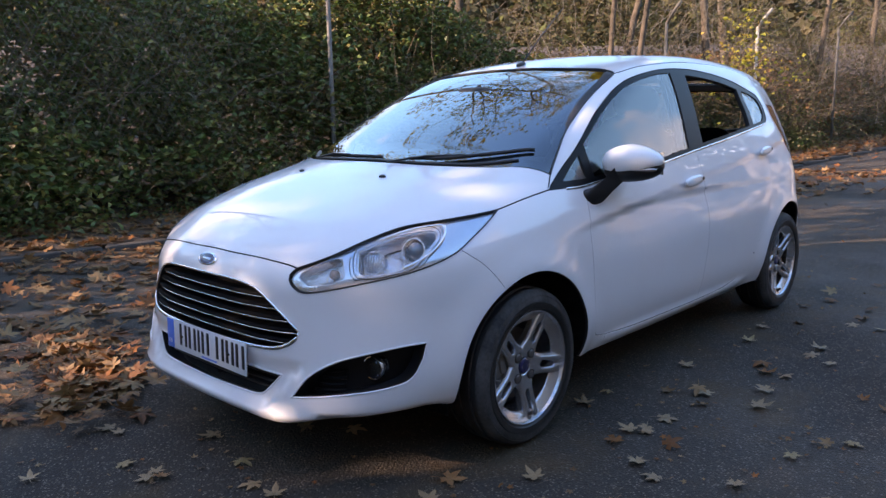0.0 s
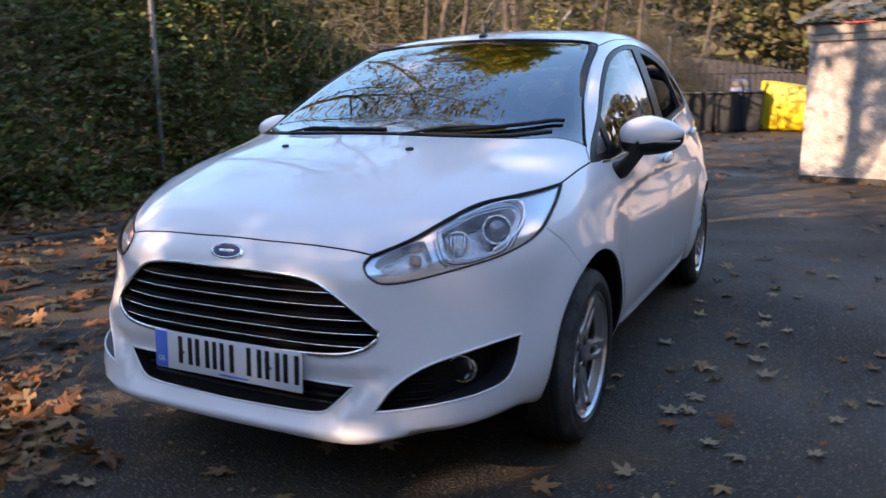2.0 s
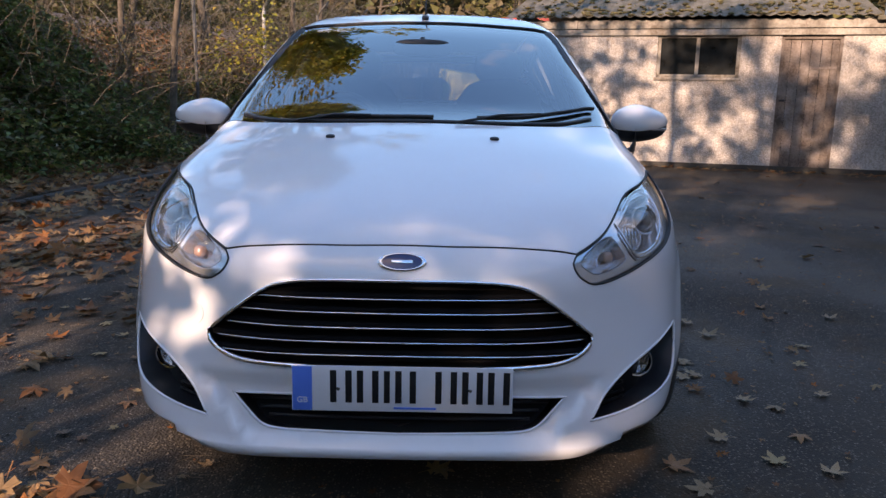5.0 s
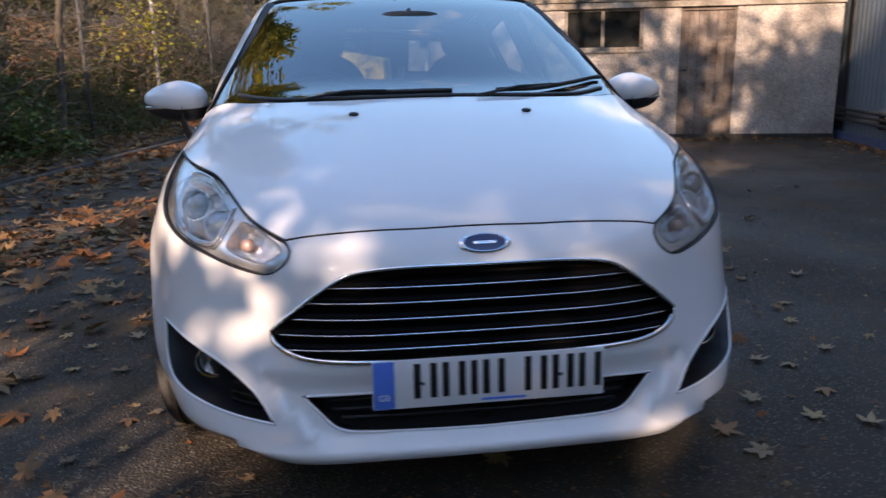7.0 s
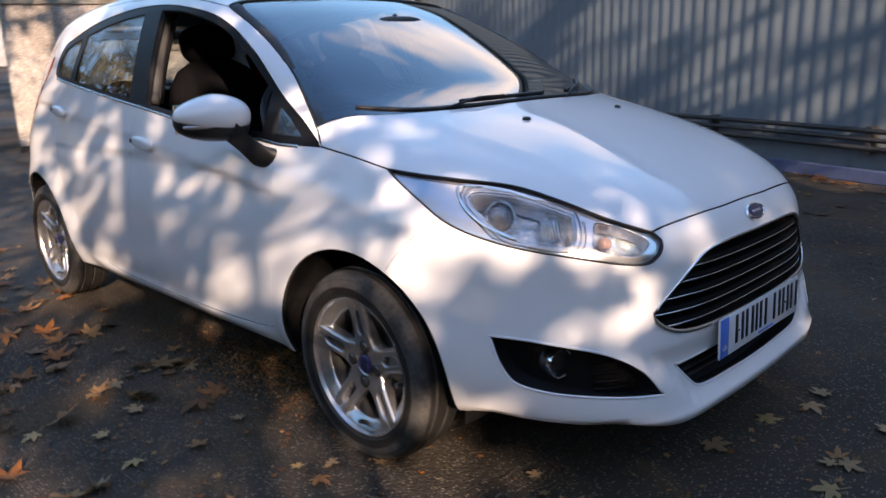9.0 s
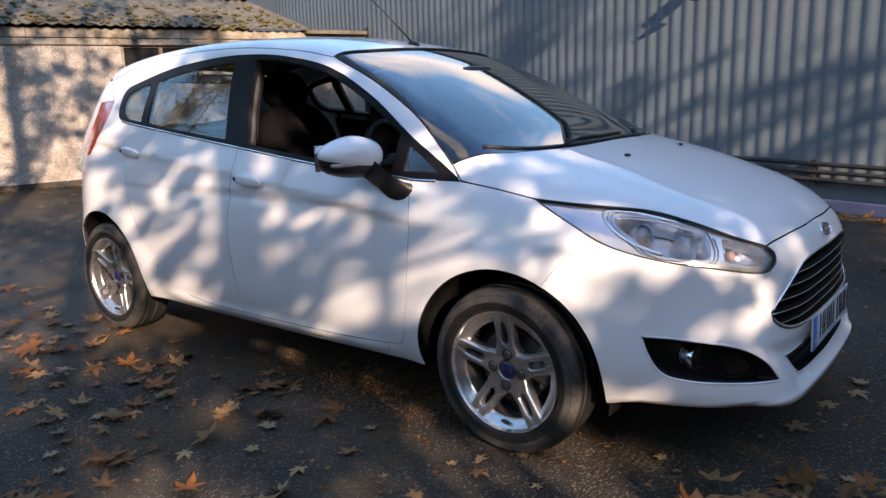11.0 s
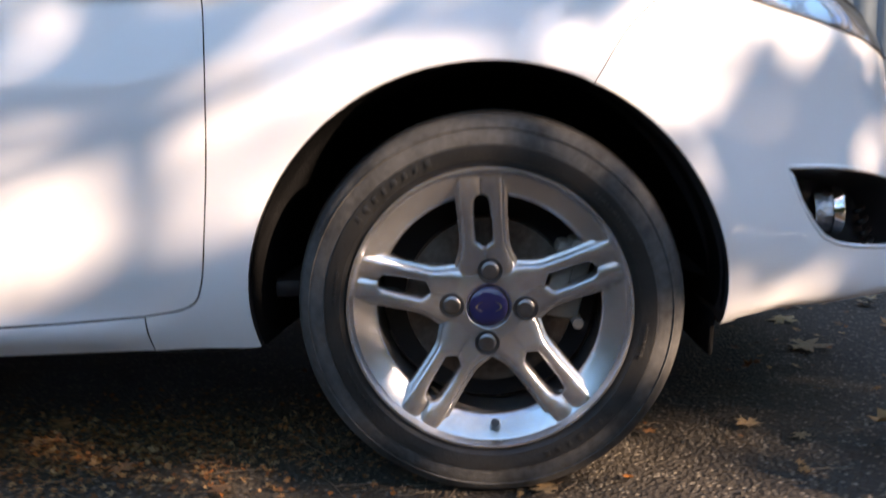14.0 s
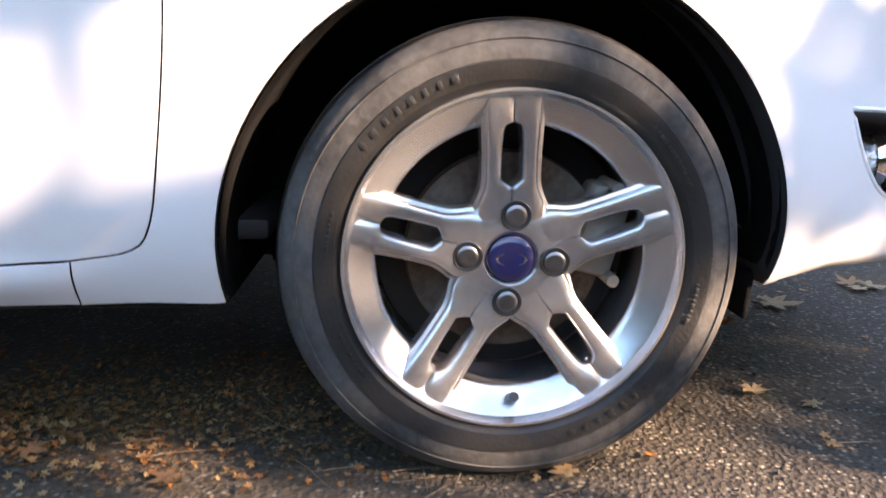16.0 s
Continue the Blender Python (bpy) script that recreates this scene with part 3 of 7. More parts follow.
def tube(name, line, radius, material, parent, label="", closed=False, sides=8, flat=1.0):
    """A round bar along a line of points."""
    p = np.array(line, float)
    n = len(p)
    t = np.roll(p, -1, 0) - np.roll(p, 1, 0) if closed else np.gradient(p, axis=0)
    t /= np.linalg.norm(t, axis=1, keepdims=True) + 1e-12
    ref = np.where(np.abs(t[:, 2:3]) > 0.9, (1.0, 0, 0), (0, 0, 1.0))
    u = np.cross(t, ref)
    u /= np.linalg.norm(u, axis=1, keepdims=True)
    w = np.cross(u, t)
    r = np.broadcast_to(radius, (n,))[:, None]
    verts = []
    for a in np.arange(sides) * 2 * np.pi / sides:
        verts.append(p + r * (np.cos(a) * u * flat + np.sin(a) * w))
    verts = np.stack(verts, 1).reshape(-1, 3)
    faces = []
    for i in range(n if closed else n - 1):
        j = (i + 1) % n
        faces += [(i * sides + k, i * sides + (k + 1) % sides, j * sides + (k + 1) % sides, j * sides + k) for k in range(sides)]
    if not closed:
        faces += [tuple(range(sides))[::-1], tuple((n - 1) * sides + k for k in range(sides))]
    return mesh_object(name, verts, faces, material, parent, label)


def lathe(profile, count=48, axis="x"):
    """A turned solid as a bmesh: profile of (along, radius) pairs round the axis."""
    bm = bmesh.new()
    rings = []
    for s, r in profile:
        ring = []
        for k in range(count):
            a = 2 * math.pi * k / count
            ring.append(bm.verts.new((s, r * math.cos(a), r * math.sin(a))))
        rings.append(ring)
    for a, b in zip(rings, rings[1:]):
        for k in range(count):
            bm.faces.new((a[k], a[(k + 1) % count], b[(k + 1) % count], b[k]))
    bmesh.ops.remove_doubles(bm, verts=bm.verts, dist=1e-5)
    bmesh.ops.recalc_face_normals(bm, faces=bm.faces)
    if axis == "z":
        bmesh.ops.transform(bm, matrix=Matrix.Rotation(radians(-90), 4, "Y"), verts=bm.verts)
    if axis == "y":
        bmesh.ops.transform(bm, matrix=Matrix.Rotation(radians(90), 4, "Z"), verts=bm.verts)
    return bm


def put(bm, m):
    bmesh.ops.transform(bm, matrix=m, verts=bm.verts)
    return bm


def add_box(bm, size, m, bevel=0.0, segments=2):
    made = bmesh.ops.create_cube(bm, size=1.0, matrix=m @ Matrix.Diagonal((*size, 1)))
    if bevel:
        edges = list({e for v in made["verts"] for e in v.link_edges})
        bmesh.ops.bevel(bm, geom=edges, offset=bevel, segments=segments, affect="EDGES", profile=0.5)
    return bm


def box(size, at=(0, 0, 0), bevel=0.0, turn=(0, 0, 0), segments=2):
    return add_box(bmesh.new(), size, pose(*at, *turn), bevel, segments)


def blob(rx, ry, rz, at=(0, 0, 0), power=2.6, count=20, turn=(0, 0, 0)):
    """A rounded box-like solid."""
    bm = bmesh.new()
    bmesh.ops.create_uvsphere(bm, u_segments=count * 2, v_segments=count, radius=1)
    for v in bm.verts:
        c = v.co
        k = (abs(c.x) ** power + abs(c.y) ** power + abs(c.z) ** power) ** (-1 / power)
        v.co = Vector((c.x * k * rx, c.y * k * ry, c.z * k * rz))
    bmesh.ops.transform(bm, matrix=pose(*at, *turn), verts=bm.verts)
    return bm


# ---------------------------------------------------------------- ground and verge
rng = np.random.default_rng(11)


def ground_z(y):
    """The yard is level; the lane climbs gently beyond the shed."""
    return 0.04 * np.maximum(np.asarray(y, float) - 12, 0) * (1 - 0.5 * step(np.asarray(y, float), 30, 70))


def kerb_x(y):
    return -4.4 + 0.155 * np.asarray(y, float)


def fence_x(y):
    return -6.1 + 0.19 * np.asarray(y, float)


def sheet(name, xs, ys, height, mat, smooth=True):
    gx, gy = np.meshgrid(xs, ys)
    gz = height(gx, gy)
    v = np.stack([gx.ravel(), gy.ravel(), gz.ravel()], 1)
    k = len(xs)
    f = [(j * k + i, j * k + i + 1, (j + 1) * k + i + 1, (j + 1) * k + i) for j in range(len(ys) - 1) for i in range(k - 1)]
    return mesh_object(name, v, f, mat, smooth=smooth)


far = [-400, -150, -60, -30]
ground = sheet("ground", far + list(np.arange(-20, 21, 2.0)) + [30, 60, 150, 400], far + list(np.arange(-20, 61, 2.0)) + [90, 150, 400], lambda x, y: ground_z(y), TARMAC)
tagged(ground, "dark worn damp tarmac yard", "ground", kind="structure")


def bank_z(x, y):
    """Height of the verge and the bank behind the fence."""
    back = fence_x(y) - x
    rise = 0.045 + 0.05 * step(kerb_x(y) - x, 0, 1.0) + 0.55 * np.maximum(back - 0.2, 0) * np.exp(-np.maximum(back, 0) / 14)
    bumps = 0.06 * np.sin(1.7 * x + 0.6 * y) * np.sin(1.1 * y - 0.4 * x) * step(back, -0.5, 1.0)
    return ground_z(y) + rise + bumps


ys = np.arange(-30, 62, 0.5)
offsets = np.r_[0.0, 0.4, 0.8, 1.2, 1.6, np.arange(2.0, 12, 0.5), 15, 20, 30, 60]
gx = kerb_x(ys)[:, None] - 0.11 - offsets[None]
gy = np.broadcast_to(ys[:, None], gx.shape)
k = len(offsets)
verge = mesh_object("verge", np.stack([gx.ravel(), gy.ravel(), bank_z(gx, gy).ravel()], 1), [(j * k + i + 1, j * k + i, (j + 1) * k + i, (j + 1) * k + i + 1) for j in range(len(ys) - 1) for i in range(k - 1)], SOIL)
tagged(verge, "bare soil bank under leaf litter", "bank", kind="structure")

kerb = tagged(new("kerb"), "low worn concrete kerb edging the verge", "kerb", kind="structure")
first = None
for j in range(46):
    y = -9 + 0.92 * j
    m = pose(float(kerb_x(y)), y, float(ground_z(y)) - 0.02, 0, 0, -8.8 + float(rng.normal(0, 0.5)))
    if first is None:
        first = part("kerb_stone", box((0.11, 0.905, 0.15), bevel=0.03), KERB, kerb)
        stone = first
    else:
        stone = first.copy()
        scene.collection.objects.link(stone)
    stone.matrix_basis = m


# ---------------------------------------------------------------- the rendered shed
WALL_U, WALL_N = Vector((0.959, -0.284, 0)).normalized(), Vector((-0.284, -0.959, 0)).normalized()
SHED = Matrix((( WALL_U.x, -WALL_N.x, 0, 4.7), (WALL_U.y, -WALL_N.y, 0, 8.5), (0, 0, 1, 0), (0, 0, 0, 1)))  # local x along the front, y into the shed


def shed_part(name, bm, mat, parent, label="", smooth=False):
    return part(name, put(bm, SHED), mat, parent, label, smooth)


shed = tagged(new("shed"), "low pebbledashed shed with mossy sheet roof and weathered door", "shed")
W0, W1, D0, D1 = -1.64, -0.50, 0.02, 0.80
for x0, x1, z0, z1 in ((-3.68, W0, -0.05, 1.9), (W0, W1, -0.05, 1.30), (W1, D0, -0.05, 1.9), (D1, 2.22, -0.05, 1.9)):
    shed_part("front_wall", box((x1 - x0, 0.2, z1 - z0), ((x0 + x1) / 2, 0.1, (z0 + z1) / 2)), PEBBLE, shed, "stained pebbledash wall")
shed_part("end_wall", box((0.2, 4.4, 2.25), (-3.58, 2.4, 1.05)), PEBBLE, shed)
shed_part("end_wall", box((0.2, 4.4, 2.0), (2.12, 2.4, 0.95)), PEBBLE, shed)
shed_part("back_wall", box((5.9, 0.2, 2.3), (-0.73, 4.6, 1.1)), PEBBLE, shed)
shed_part("plinth", box((5.92, 0.03, 0.10), (-0.73, -0.012, 0.03), 0.01), KERB, shed, "mossy footing")
fascia = shed_part("fascia", box((5.98, 0.035, 0.125), (-0.73, -0.03, 2.045), 0.006), FASCIA, shed, "peeling painted fascia board")
shed_part("lintel_board", box((5.94, 0.05, 0.085), (-0.73, -0.015, 1.93), 0.008), FASCIA, shed, "weathered lintel board")
for x in (-2.9, -1.9, -0.9, 0.2, 1.3):
    shed_part("fascia_joint", box((0.012, 0.01, 0.12), (x + 0.1, -0.050, 2.045)), OLD_WOOD, fascia)
# roof: corrugated cement sheets
def roof_sheet(x0, x1, y0, z0, y1, z1):
    bm = bmesh.new()
    n = int((x1 - x0) / 0.0365)
    rows = []
    for y, z in ((y0, z0), (y1, z1)):
        rows.append([bm.verts.new((x0 + (x1 - x0) * i / n, y, z + 0.013 * math.cos(2 * math.pi * i / 4))) for i in range(n + 1)])
        rows.append([bm.verts.new((x0 + (x1 - x0) * i / n, y, z - 0.008 + 0.013 * math.cos(2 * math.pi * i / 4))) for i in range(n + 1)])
    a, a2, b, b2 = rows
    for i in range(n):
        bm.faces.new((a[i], a[i + 1], b[i + 1], b[i]))
        bm.faces.new((a2[i + 1], a2[i], b2[i], b2[i + 1]))
        bm.faces.new((a2[i], a2[i + 1], a[i + 1], a[i]))
    bmesh.ops.recalc_face_normals(bm, faces=bm.faces)
    return bm


for j in range(5):
    x0 = -3.86 + j * 1.005
    shed_part("roof_sheet", roof_sheet(x0, x0 + 1.03, -0.16, 2.145 + 0.004 * (j % 2), 2.3, 2.80 + 0.004 * (j % 2)), ROOFING, shed, "mossy corrugated roof sheet", True)
    shed_part("roof_sheet", roof_sheet(x0, x0 + 1.03, 4.7, 2.25, 2.3, 2.80), ROOFING, shed, "", True)
shed_part("flat_roof", box((1.10, 4.7, 0.06), (1.70, 2.2, 2.10), 0.01), ROOFING, shed)
moss = bmesh.new()
for _ in range(300):
    y = -0.15 + 1.75 * rng.random() ** 1.8
    r = rng.uniform(0.015, 0.06)
    made = bmesh.ops.create_icosphere(moss, subdivisions=1, radius=r, matrix=SHED @ pose(rng.uniform(-3.8, 1.1), y, 2.165 + 0.268 * (y + 0.16)) @ Matrix.Diagonal((1, 1, 0.45, 1)))
part("roof_moss", moss, material("moss", (0.07, 0.075, 0.025), 1.0, vary=0.5, scale=20, second=(0.12, 0.08, 0.04)), shed, "tufts of moss")["kind"] = "stuff"
# window
win = shed_part("window", box((W1 - W0 - 0.02, 0.012, 0.56), ((W0 + W1) / 2, 0.075, 1.60)), OLD_GLASS, shed, "dark two-light window")
for x0, x1, z0, z1 in ((W0, W0 + 0.05, 1.30, 1.9), (W1 - 0.05, W1, 1.30, 1.9), (W0, W1, 1.30, 1.345), (W0, W1, 1.855, 1.9), (-1.105, -1.055, 1.30, 1.9)):
    shed_part("window_bar", box((x1 - x0, 0.06, z1 - z0), ((x0 + x1) / 2, 0.06, (z0 + z1) / 2), 0.006), FASCIA, win)
shed_part("window_sill", box((W1 - W0 + 0.06, 0.10, 0.04), ((W0 + W1) / 2, 0.02, 1.28), 0.01), FASCIA, win)
# door of upright boards
door = tagged(new("shed_door"), "weathered reddish-brown board door")
door.parent = shed
for j in range(6):
    x = D0 + 0.045 + j * 0.13 + 0.02
    shed_part("door_board", box((0.124, 0.03, 1.80), (x, 0.06 + 0.003 * (j % 2), 0.925), 0.004), OLD_WOOD, door)
for z in (0.45, 1.45):
    shed_part("hinge_strap", box((0.34, 0.008, 0.035), (D1 - 0.20, 0.040, z), 0.003), OLD_WOOD, door)
shed_part("door_latch", box((0.09, 0.03, 0.03), (D0 + 0.07, 0.036, 1.0), 0.005), DARK_RAIL, door)
for x in (D0 + 0.015, D1 - 0.015):
    shed_part("door_post", box((0.05, 0.10, 1.9), (x, 0.07, 0.93), 0.006), OLD_WOOD, shed)
shed_part("door_head", box((0.78, 0.10, 0.06), (0.41, 0.07, 1.865), 0.006), OLD_WOOD, shed)
# added black sheet in place of the room's own shade
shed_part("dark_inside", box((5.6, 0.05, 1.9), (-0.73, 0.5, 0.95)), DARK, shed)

# ---------------------------------------------------------------- the clad warehouse
CLAD = Matrix(((0.959, 0.284, 0, 4.7), (-0.284, 0.959, 0, 0.17), (0, 0, 1, 0), (0, 0, 0, 1)))  # local y along the wall, x into the building
warehouse = tagged(new("warehouse"), "tall warehouse clad in grey-blue ribbed steel sheet", "warehouse")


def cladding(y0, ribs):
    """A sheet of ribbed steel, crest towards the yard."""
    bm = bmesh.new()
    pitch = 0.152
    prof = []
    for r in range(ribs):
        for s, d in ((0.0, 0.0), (0.030, -0.001), (0.056, -0.007), (0.076, -0.0095), (0.100, -0.0095), (0.120, -0.007), (0.144, -0.001)):
            prof.append((y0 + r * pitch + s, d))
    prof.append((y0 + ribs * pitch + 0.002, 0.0))
    rows = [[bm.verts.new((d, y, z)) for y, d in prof] for z in (0.10, 3.95)]
    for i in range(len(prof) - 1):
        bm.faces.new((rows[0][i + 1], rows[0][i], rows[1][i], rows[1][i + 1]))
    return put(bm, CLAD)


for j in range(22):
    part("cladding_sheet", cladding(-10.2 + j * 1.064, 7), SHEET, warehouse)
part("wall_core", put(box((0.2, 23.5, 4.0), (0.13, 1.5, 1.95)), CLAD), SHEET_TRIM, warehouse, smooth=False)
part("base_flashing", put(box((0.06, 23.5, 0.11), (-0.045, 1.5, 0.055), 0.008), CLAD), SHEET_TRIM, warehouse, "blue base flashing", smooth=False)
for z, r in ((0.425, 0.022), (0.355, 0.02), (0.285, 0.022)):
    tube("bump_rail", np.array([CLAD @ Vector((-0.10, y, z + 0.008 * math.sin(y))) for y in np.linspace(-10, 8.2, 40)]), r, DARK_RAIL, warehouse, "dark horizontal rail")
for j in range(12):
    part("rail_bracket", put(box((0.10, 0.05, 0.22), (-0.06, -9.5 + 1.6 * j, 0.35), 0.006), CLAD), DARK_RAIL, warehouse, smooth=False)
tube("outlet_pipe", np.array([CLAD @ Vector(p) for p in ((0.02, 1.40, 2.12), (-0.07, 1.40, 2.11), (-0.13, 1.40, 2.06), (-0.15, 1.40, 1.96))]), 0.055, DARK_RAIL, warehouse, "dark bent outlet pipe", sides=14)
part("corner_post", put(box((0.10, 0.10, 2.2), (0.02, 8.0, 1.1), 0.008), CLAD), DARK_RAIL, warehouse, smooth=False)
part("warehouse_roof", put(box((9.0, 23.5, 0.12), (4.4, 1.5, 4.02), 0.02), CLAD), SHEET, warehouse, smooth=False)


# ---------------------------------------------------------------- the car
car = tagged(new("car"), "white five-door hatchback parked on leaf-strewn tarmac, two windows down", "car")
car.empty_display_size = 0.3


def arch_line(axle, start, end, r=0.345, n=40):
    """The wheel-arch edge in side view, from one angle to another (degrees, 0 to the rear, 90 up)."""
    a = np.radians(np.linspace(start, end, n))
    y, z = axle + r * np.cos(a), HUB_Z + r * np.sin(a)
    return skin(from_side, y, z)


# seams, for the car's left half
bonnet_front = seam(TOP, [(0, -0.729), (0.15, -0.7275), (0.3, -0.7135), (0.423, -0.6915)])
hl_end = skin(from_side, np.array([-0.074]), np.array([0.846]))[0]
hl_top = seam(NOSE, [(t * ROUND, z) for t, z in [(math.atan2(0.423, 1.2415), 0.7025), (math.atan2(0.498, 1.165), 0.738), (math.atan2(0.553, 1.05), 0.783), (math.atan2(0.6, 0.94), 0.814), (math.atan2(0.674, 0.815), 0.829), (math.atan2(0.707, 0.735), 0.836), (math.atan2(hl_end[0], CYL_Y - hl_end[1]), hl_end[2])]])
hl_bottom = seam(NOSE, [(t * ROUND, z) for t, z in [(math.atan2(0.423, 1.2415), 0.7025), (math.atan2(0.412, 1.262), 0.68), (math.atan2(0.434, 1.262), 0.648), (math.atan2(0.485, 1.243), 0.634), (math.atan2(0.612, 1.135), 0.662), (math.atan2(0.70, 0.997), 0.69), (math.atan2(0.744, 0.868), 0.728), (math.atan2(0.748, 0.754), 0.783), (math.atan2(hl_end[0], CYL_Y - hl_end[1]), hl_end[2])]])
bonnet_front[-1] = hl_top[0] = hl_bottom[0]
bonnet_side = seam(SIDE, [(-0.074, 0.846), (0.06, 0.868), (0.205, 0.887)])
cowl_side = seam(SIDE, [(0.205, 0.887), (0.262, 0.938)])
cowl = seam(TOP, [(cowl_side[-1][0], cowl_side[-1][1]), (0.64, 0.19), (0.511, 0.088), (0.333, 0.012), (0.16, -0.012), (0, -0.016)])
lamp_joint = int(np.argmin(np.abs(hl_bottom[:, 1] + 0.285) + (hl_bottom[:, 2] < 0.7)))
wing_joint = seam(SIDE, [(-0.152, 0.594), (-0.208, 0.673), (hl_bottom[lamp_joint, 1], hl_bottom[lamp_joint, 2])])
joint_angle = math.degrees(math.atan2(0.594 - HUB_Z, -0.152))
arch_front = arch_line(0, joint_angle, 192)
arch_wing = arch_line(0, -9, joint_angle)
door_front = seam(SIDE, [(0.407, 0.886), (0.384, 0.74), (0.386, 0.56), (0.402, 0.40), (0.418, 0.325), (0.445, 0.295), (0.512, 0.283)])
belt_front = seam(SIDE, [(0.205, 0.887), (0.407, 0.886)])
wing_foot = seam(SIDE, [(0.512, 0.283), (0.515, 0.222)])
wing_base = seam(SIDE, [(0.515, 0.222), (0.341, 0.229)])
belt_doors = seam(SIDE, [(0.407, 0.886), (0.66, 0.908), (0.913, 0.926), (1.35, 0.973)])
belt_rear = seam(SIDE, [(1.35, 0.973), (1.89, 1.027), (2.25, 1.062)])
belt_tail = seam(SIDE, [(2.25, 1.062), (2.345, 1.073)])
door_mid = seam(SIDE, [(1.35, 0.973), (1.375, 0.78), (1.372, 0.56), (1.345, 0.36), (1.33, 0.268)])
door_sill = seam(SIDE, [(0.512, 0.283), (0.8, 0.272), (1.33, 0.268)])
door_sill_rear = seam(SIDE, [(1.33, 0.268), (1.57, 0.272), (1.74, 0.286)])
door_rear = seam(SIDE, [(1.74, 0.286), (1.885, 0.345), (2.005, 0.47), (2.11, 0.62), (2.205, 0.80), (2.26, 0.95), (2.25, 1.062)])
sill_base = seam(SIDE, [(0.515, 0.222), (1.2, 0.214), (1.95, 0.222), (2.086, 0.226)])
sill_end = arch_line(AXLE_REAR, 190, 181, n=6)

# white panels
outline = joined(flip(bonnet_front), bonnet_front, hl_top, bonnet_side, cowl_side, cowl, flip(cowl), flip(cowl_side), flip(bonnet_side), flip(hl_top))
panel("bonnet", TOP, outline, PAINT, car, grid=0.018, gap=0.0034)
outline = joined(hl_bottom[::-1][: len(hl_bottom) - lamp_joint], wing_joint[::-1], arch_wing[::-1], wing_base[::-1], wing_foot[::-1], door_front[::-1], belt_front[::-1], bonnet_side[::-1])
both(panel("front_wing", SIDE, outline, PAINT, car, grid=0.017, gap=0.0014))
outline = joined(door_front, door_sill, door_mid[::-1], belt_doors[::-1])
front_doors = both(panel("front_door", SIDE, outline, PAINT, car, grid=0.017))
outline = joined(door_mid, door_sill_rear, door_rear, belt_rear[::-1])
rear_doors = both(panel("rear_door", SIDE, outline, PAINT, car, grid=0.017))
outline = joined(wing_foot, sill_base, sill_end[::-1], seam(SIDE, [(sill_end[0][1], sill_end[0][2]), (1.955, 0.40), (1.885, 0.345)]), seam(SIDE, [(1.885, 0.345), (1.74, 0.286)]), door_sill_rear[::-1], door_sill[::-1])
both(panel("sill", SIDE, outline, PAINT, car, grid=0.022, flange=0.03))

# the front bumper with its openings
lip = seam(NOSE, [(0, 0.224), (0.30, 0.224), (0.42, 0.230), (0.55, 0.250), (0.68, 0.256), (0.80, 0.240), (math.atan2(arch_front[-1][0], CYL_Y - arch_front[-1][1]) * ROUND, arch_front[-1][2])])
half = joined(bonnet_front, hl_bottom[: lamp_joint + 1], wing_joint[::-1], arch_front, lip[::-1])
outline = joined(half[:-1] if abs(half[-1][0]) < 1e-3 else half, flip(half))
grille_half = np.vstack([seam(FRONT, [(0, 0.652), (0.17, 0.651), (0.27, 0.642), (0.325, 0.62), (0.40, 0.565), (0.462, 0.513)]), seam(FRONT, [(0.462, 0.513), (0.458, 0.49), (0.425, 0.465), (0.36, 0.449), (0.2, 0.442), (0, 0.440)])[1:]])
grille_line = joined(grille_half, flip(grille_half))
intake_half = np.vstack([seam(FRONT, [(0, 0.369), (0.27, 0.368), (0.402, 0.366)]), seam(FRONT, [(0.402, 0.366), (0.352, 0.314), (0.325, 0.293), (0.28, 0.284), (0.15, 0.281), (0, 0.279)])[1:]])
intake_line = joined(intake_half, flip(intake_half))
fog_line = joined(seam(NOSE, [(ROUND * math.atan2(x, CYL_Y - y), z) for x, y, z in [(0.462, -0.762, 0.309), (0.512, -0.735, 0.378), (0.59, -0.668, 0.43), (0.69, -0.537, 0.46), (0.742, -0.437, 0.467)]]), seam(NOSE, [(ROUND * math.atan2(x, CYL_Y - y), z) for x, y, z in [(0.742, -0.437, 0.467), (0.737, -0.458, 0.405), (0.724, -0.498, 0.356), (0.69, -0.575, 0.338), (0.62, -0.66, 0.328), (0.462, -0.762, 0.309)]]))
bumper = panel("front_bumper", NOSE, outline, PAINT, car, holes=(grille_line, intake_line, fog_line, flip(fog_line)), grid=0.02, gap=0.0013, flange=0.03)

# upper side frame, roof, glass
screen_side = seam(SIDE, [(0.262, 0.938), (0.449, 1.080), (0.62, 1.178), (0.79, 1.258), (0.965, 1.327)])
roof_ditch = seam(SIDE, [(0.965, 1.327), (1.2, 1.366), (1.6, 1.392), (2.1, 1.380), (2.45, 1.332), (2.68, 1.275)])
roof_end = seam(SIDE, [(2.68, 1.275), (2.61, 1.225), (2.51, 1.175)])
lamp_front = seam(SIDE, [(2.51, 1.175), (2.515, 1.10), (2.565, 1.0), (2.64, 0.90)])
tail_edge = seam(SIDE, [(2.64, 0.90), (2.69, 0.80), (2.71, 0.66), (2.70, 0.52)])
daylight = joined(belt_front, belt_doors, belt_rear, belt_tail, seam(SIDE, [(2.345, 1.073), (2.40, 1.10), (2.425, 1.16), (2.42, 1.225), (2.36, 1.25)]), seam(SIDE, [(2.36, 1.25), (2.057, 1.312), (1.72, 1.350), (1.45, 1.357), (1.2, 1.337), (0.94, 1.283), (0.676, 1.165), (0.427, 1.011), (0.205, 0.887)]))
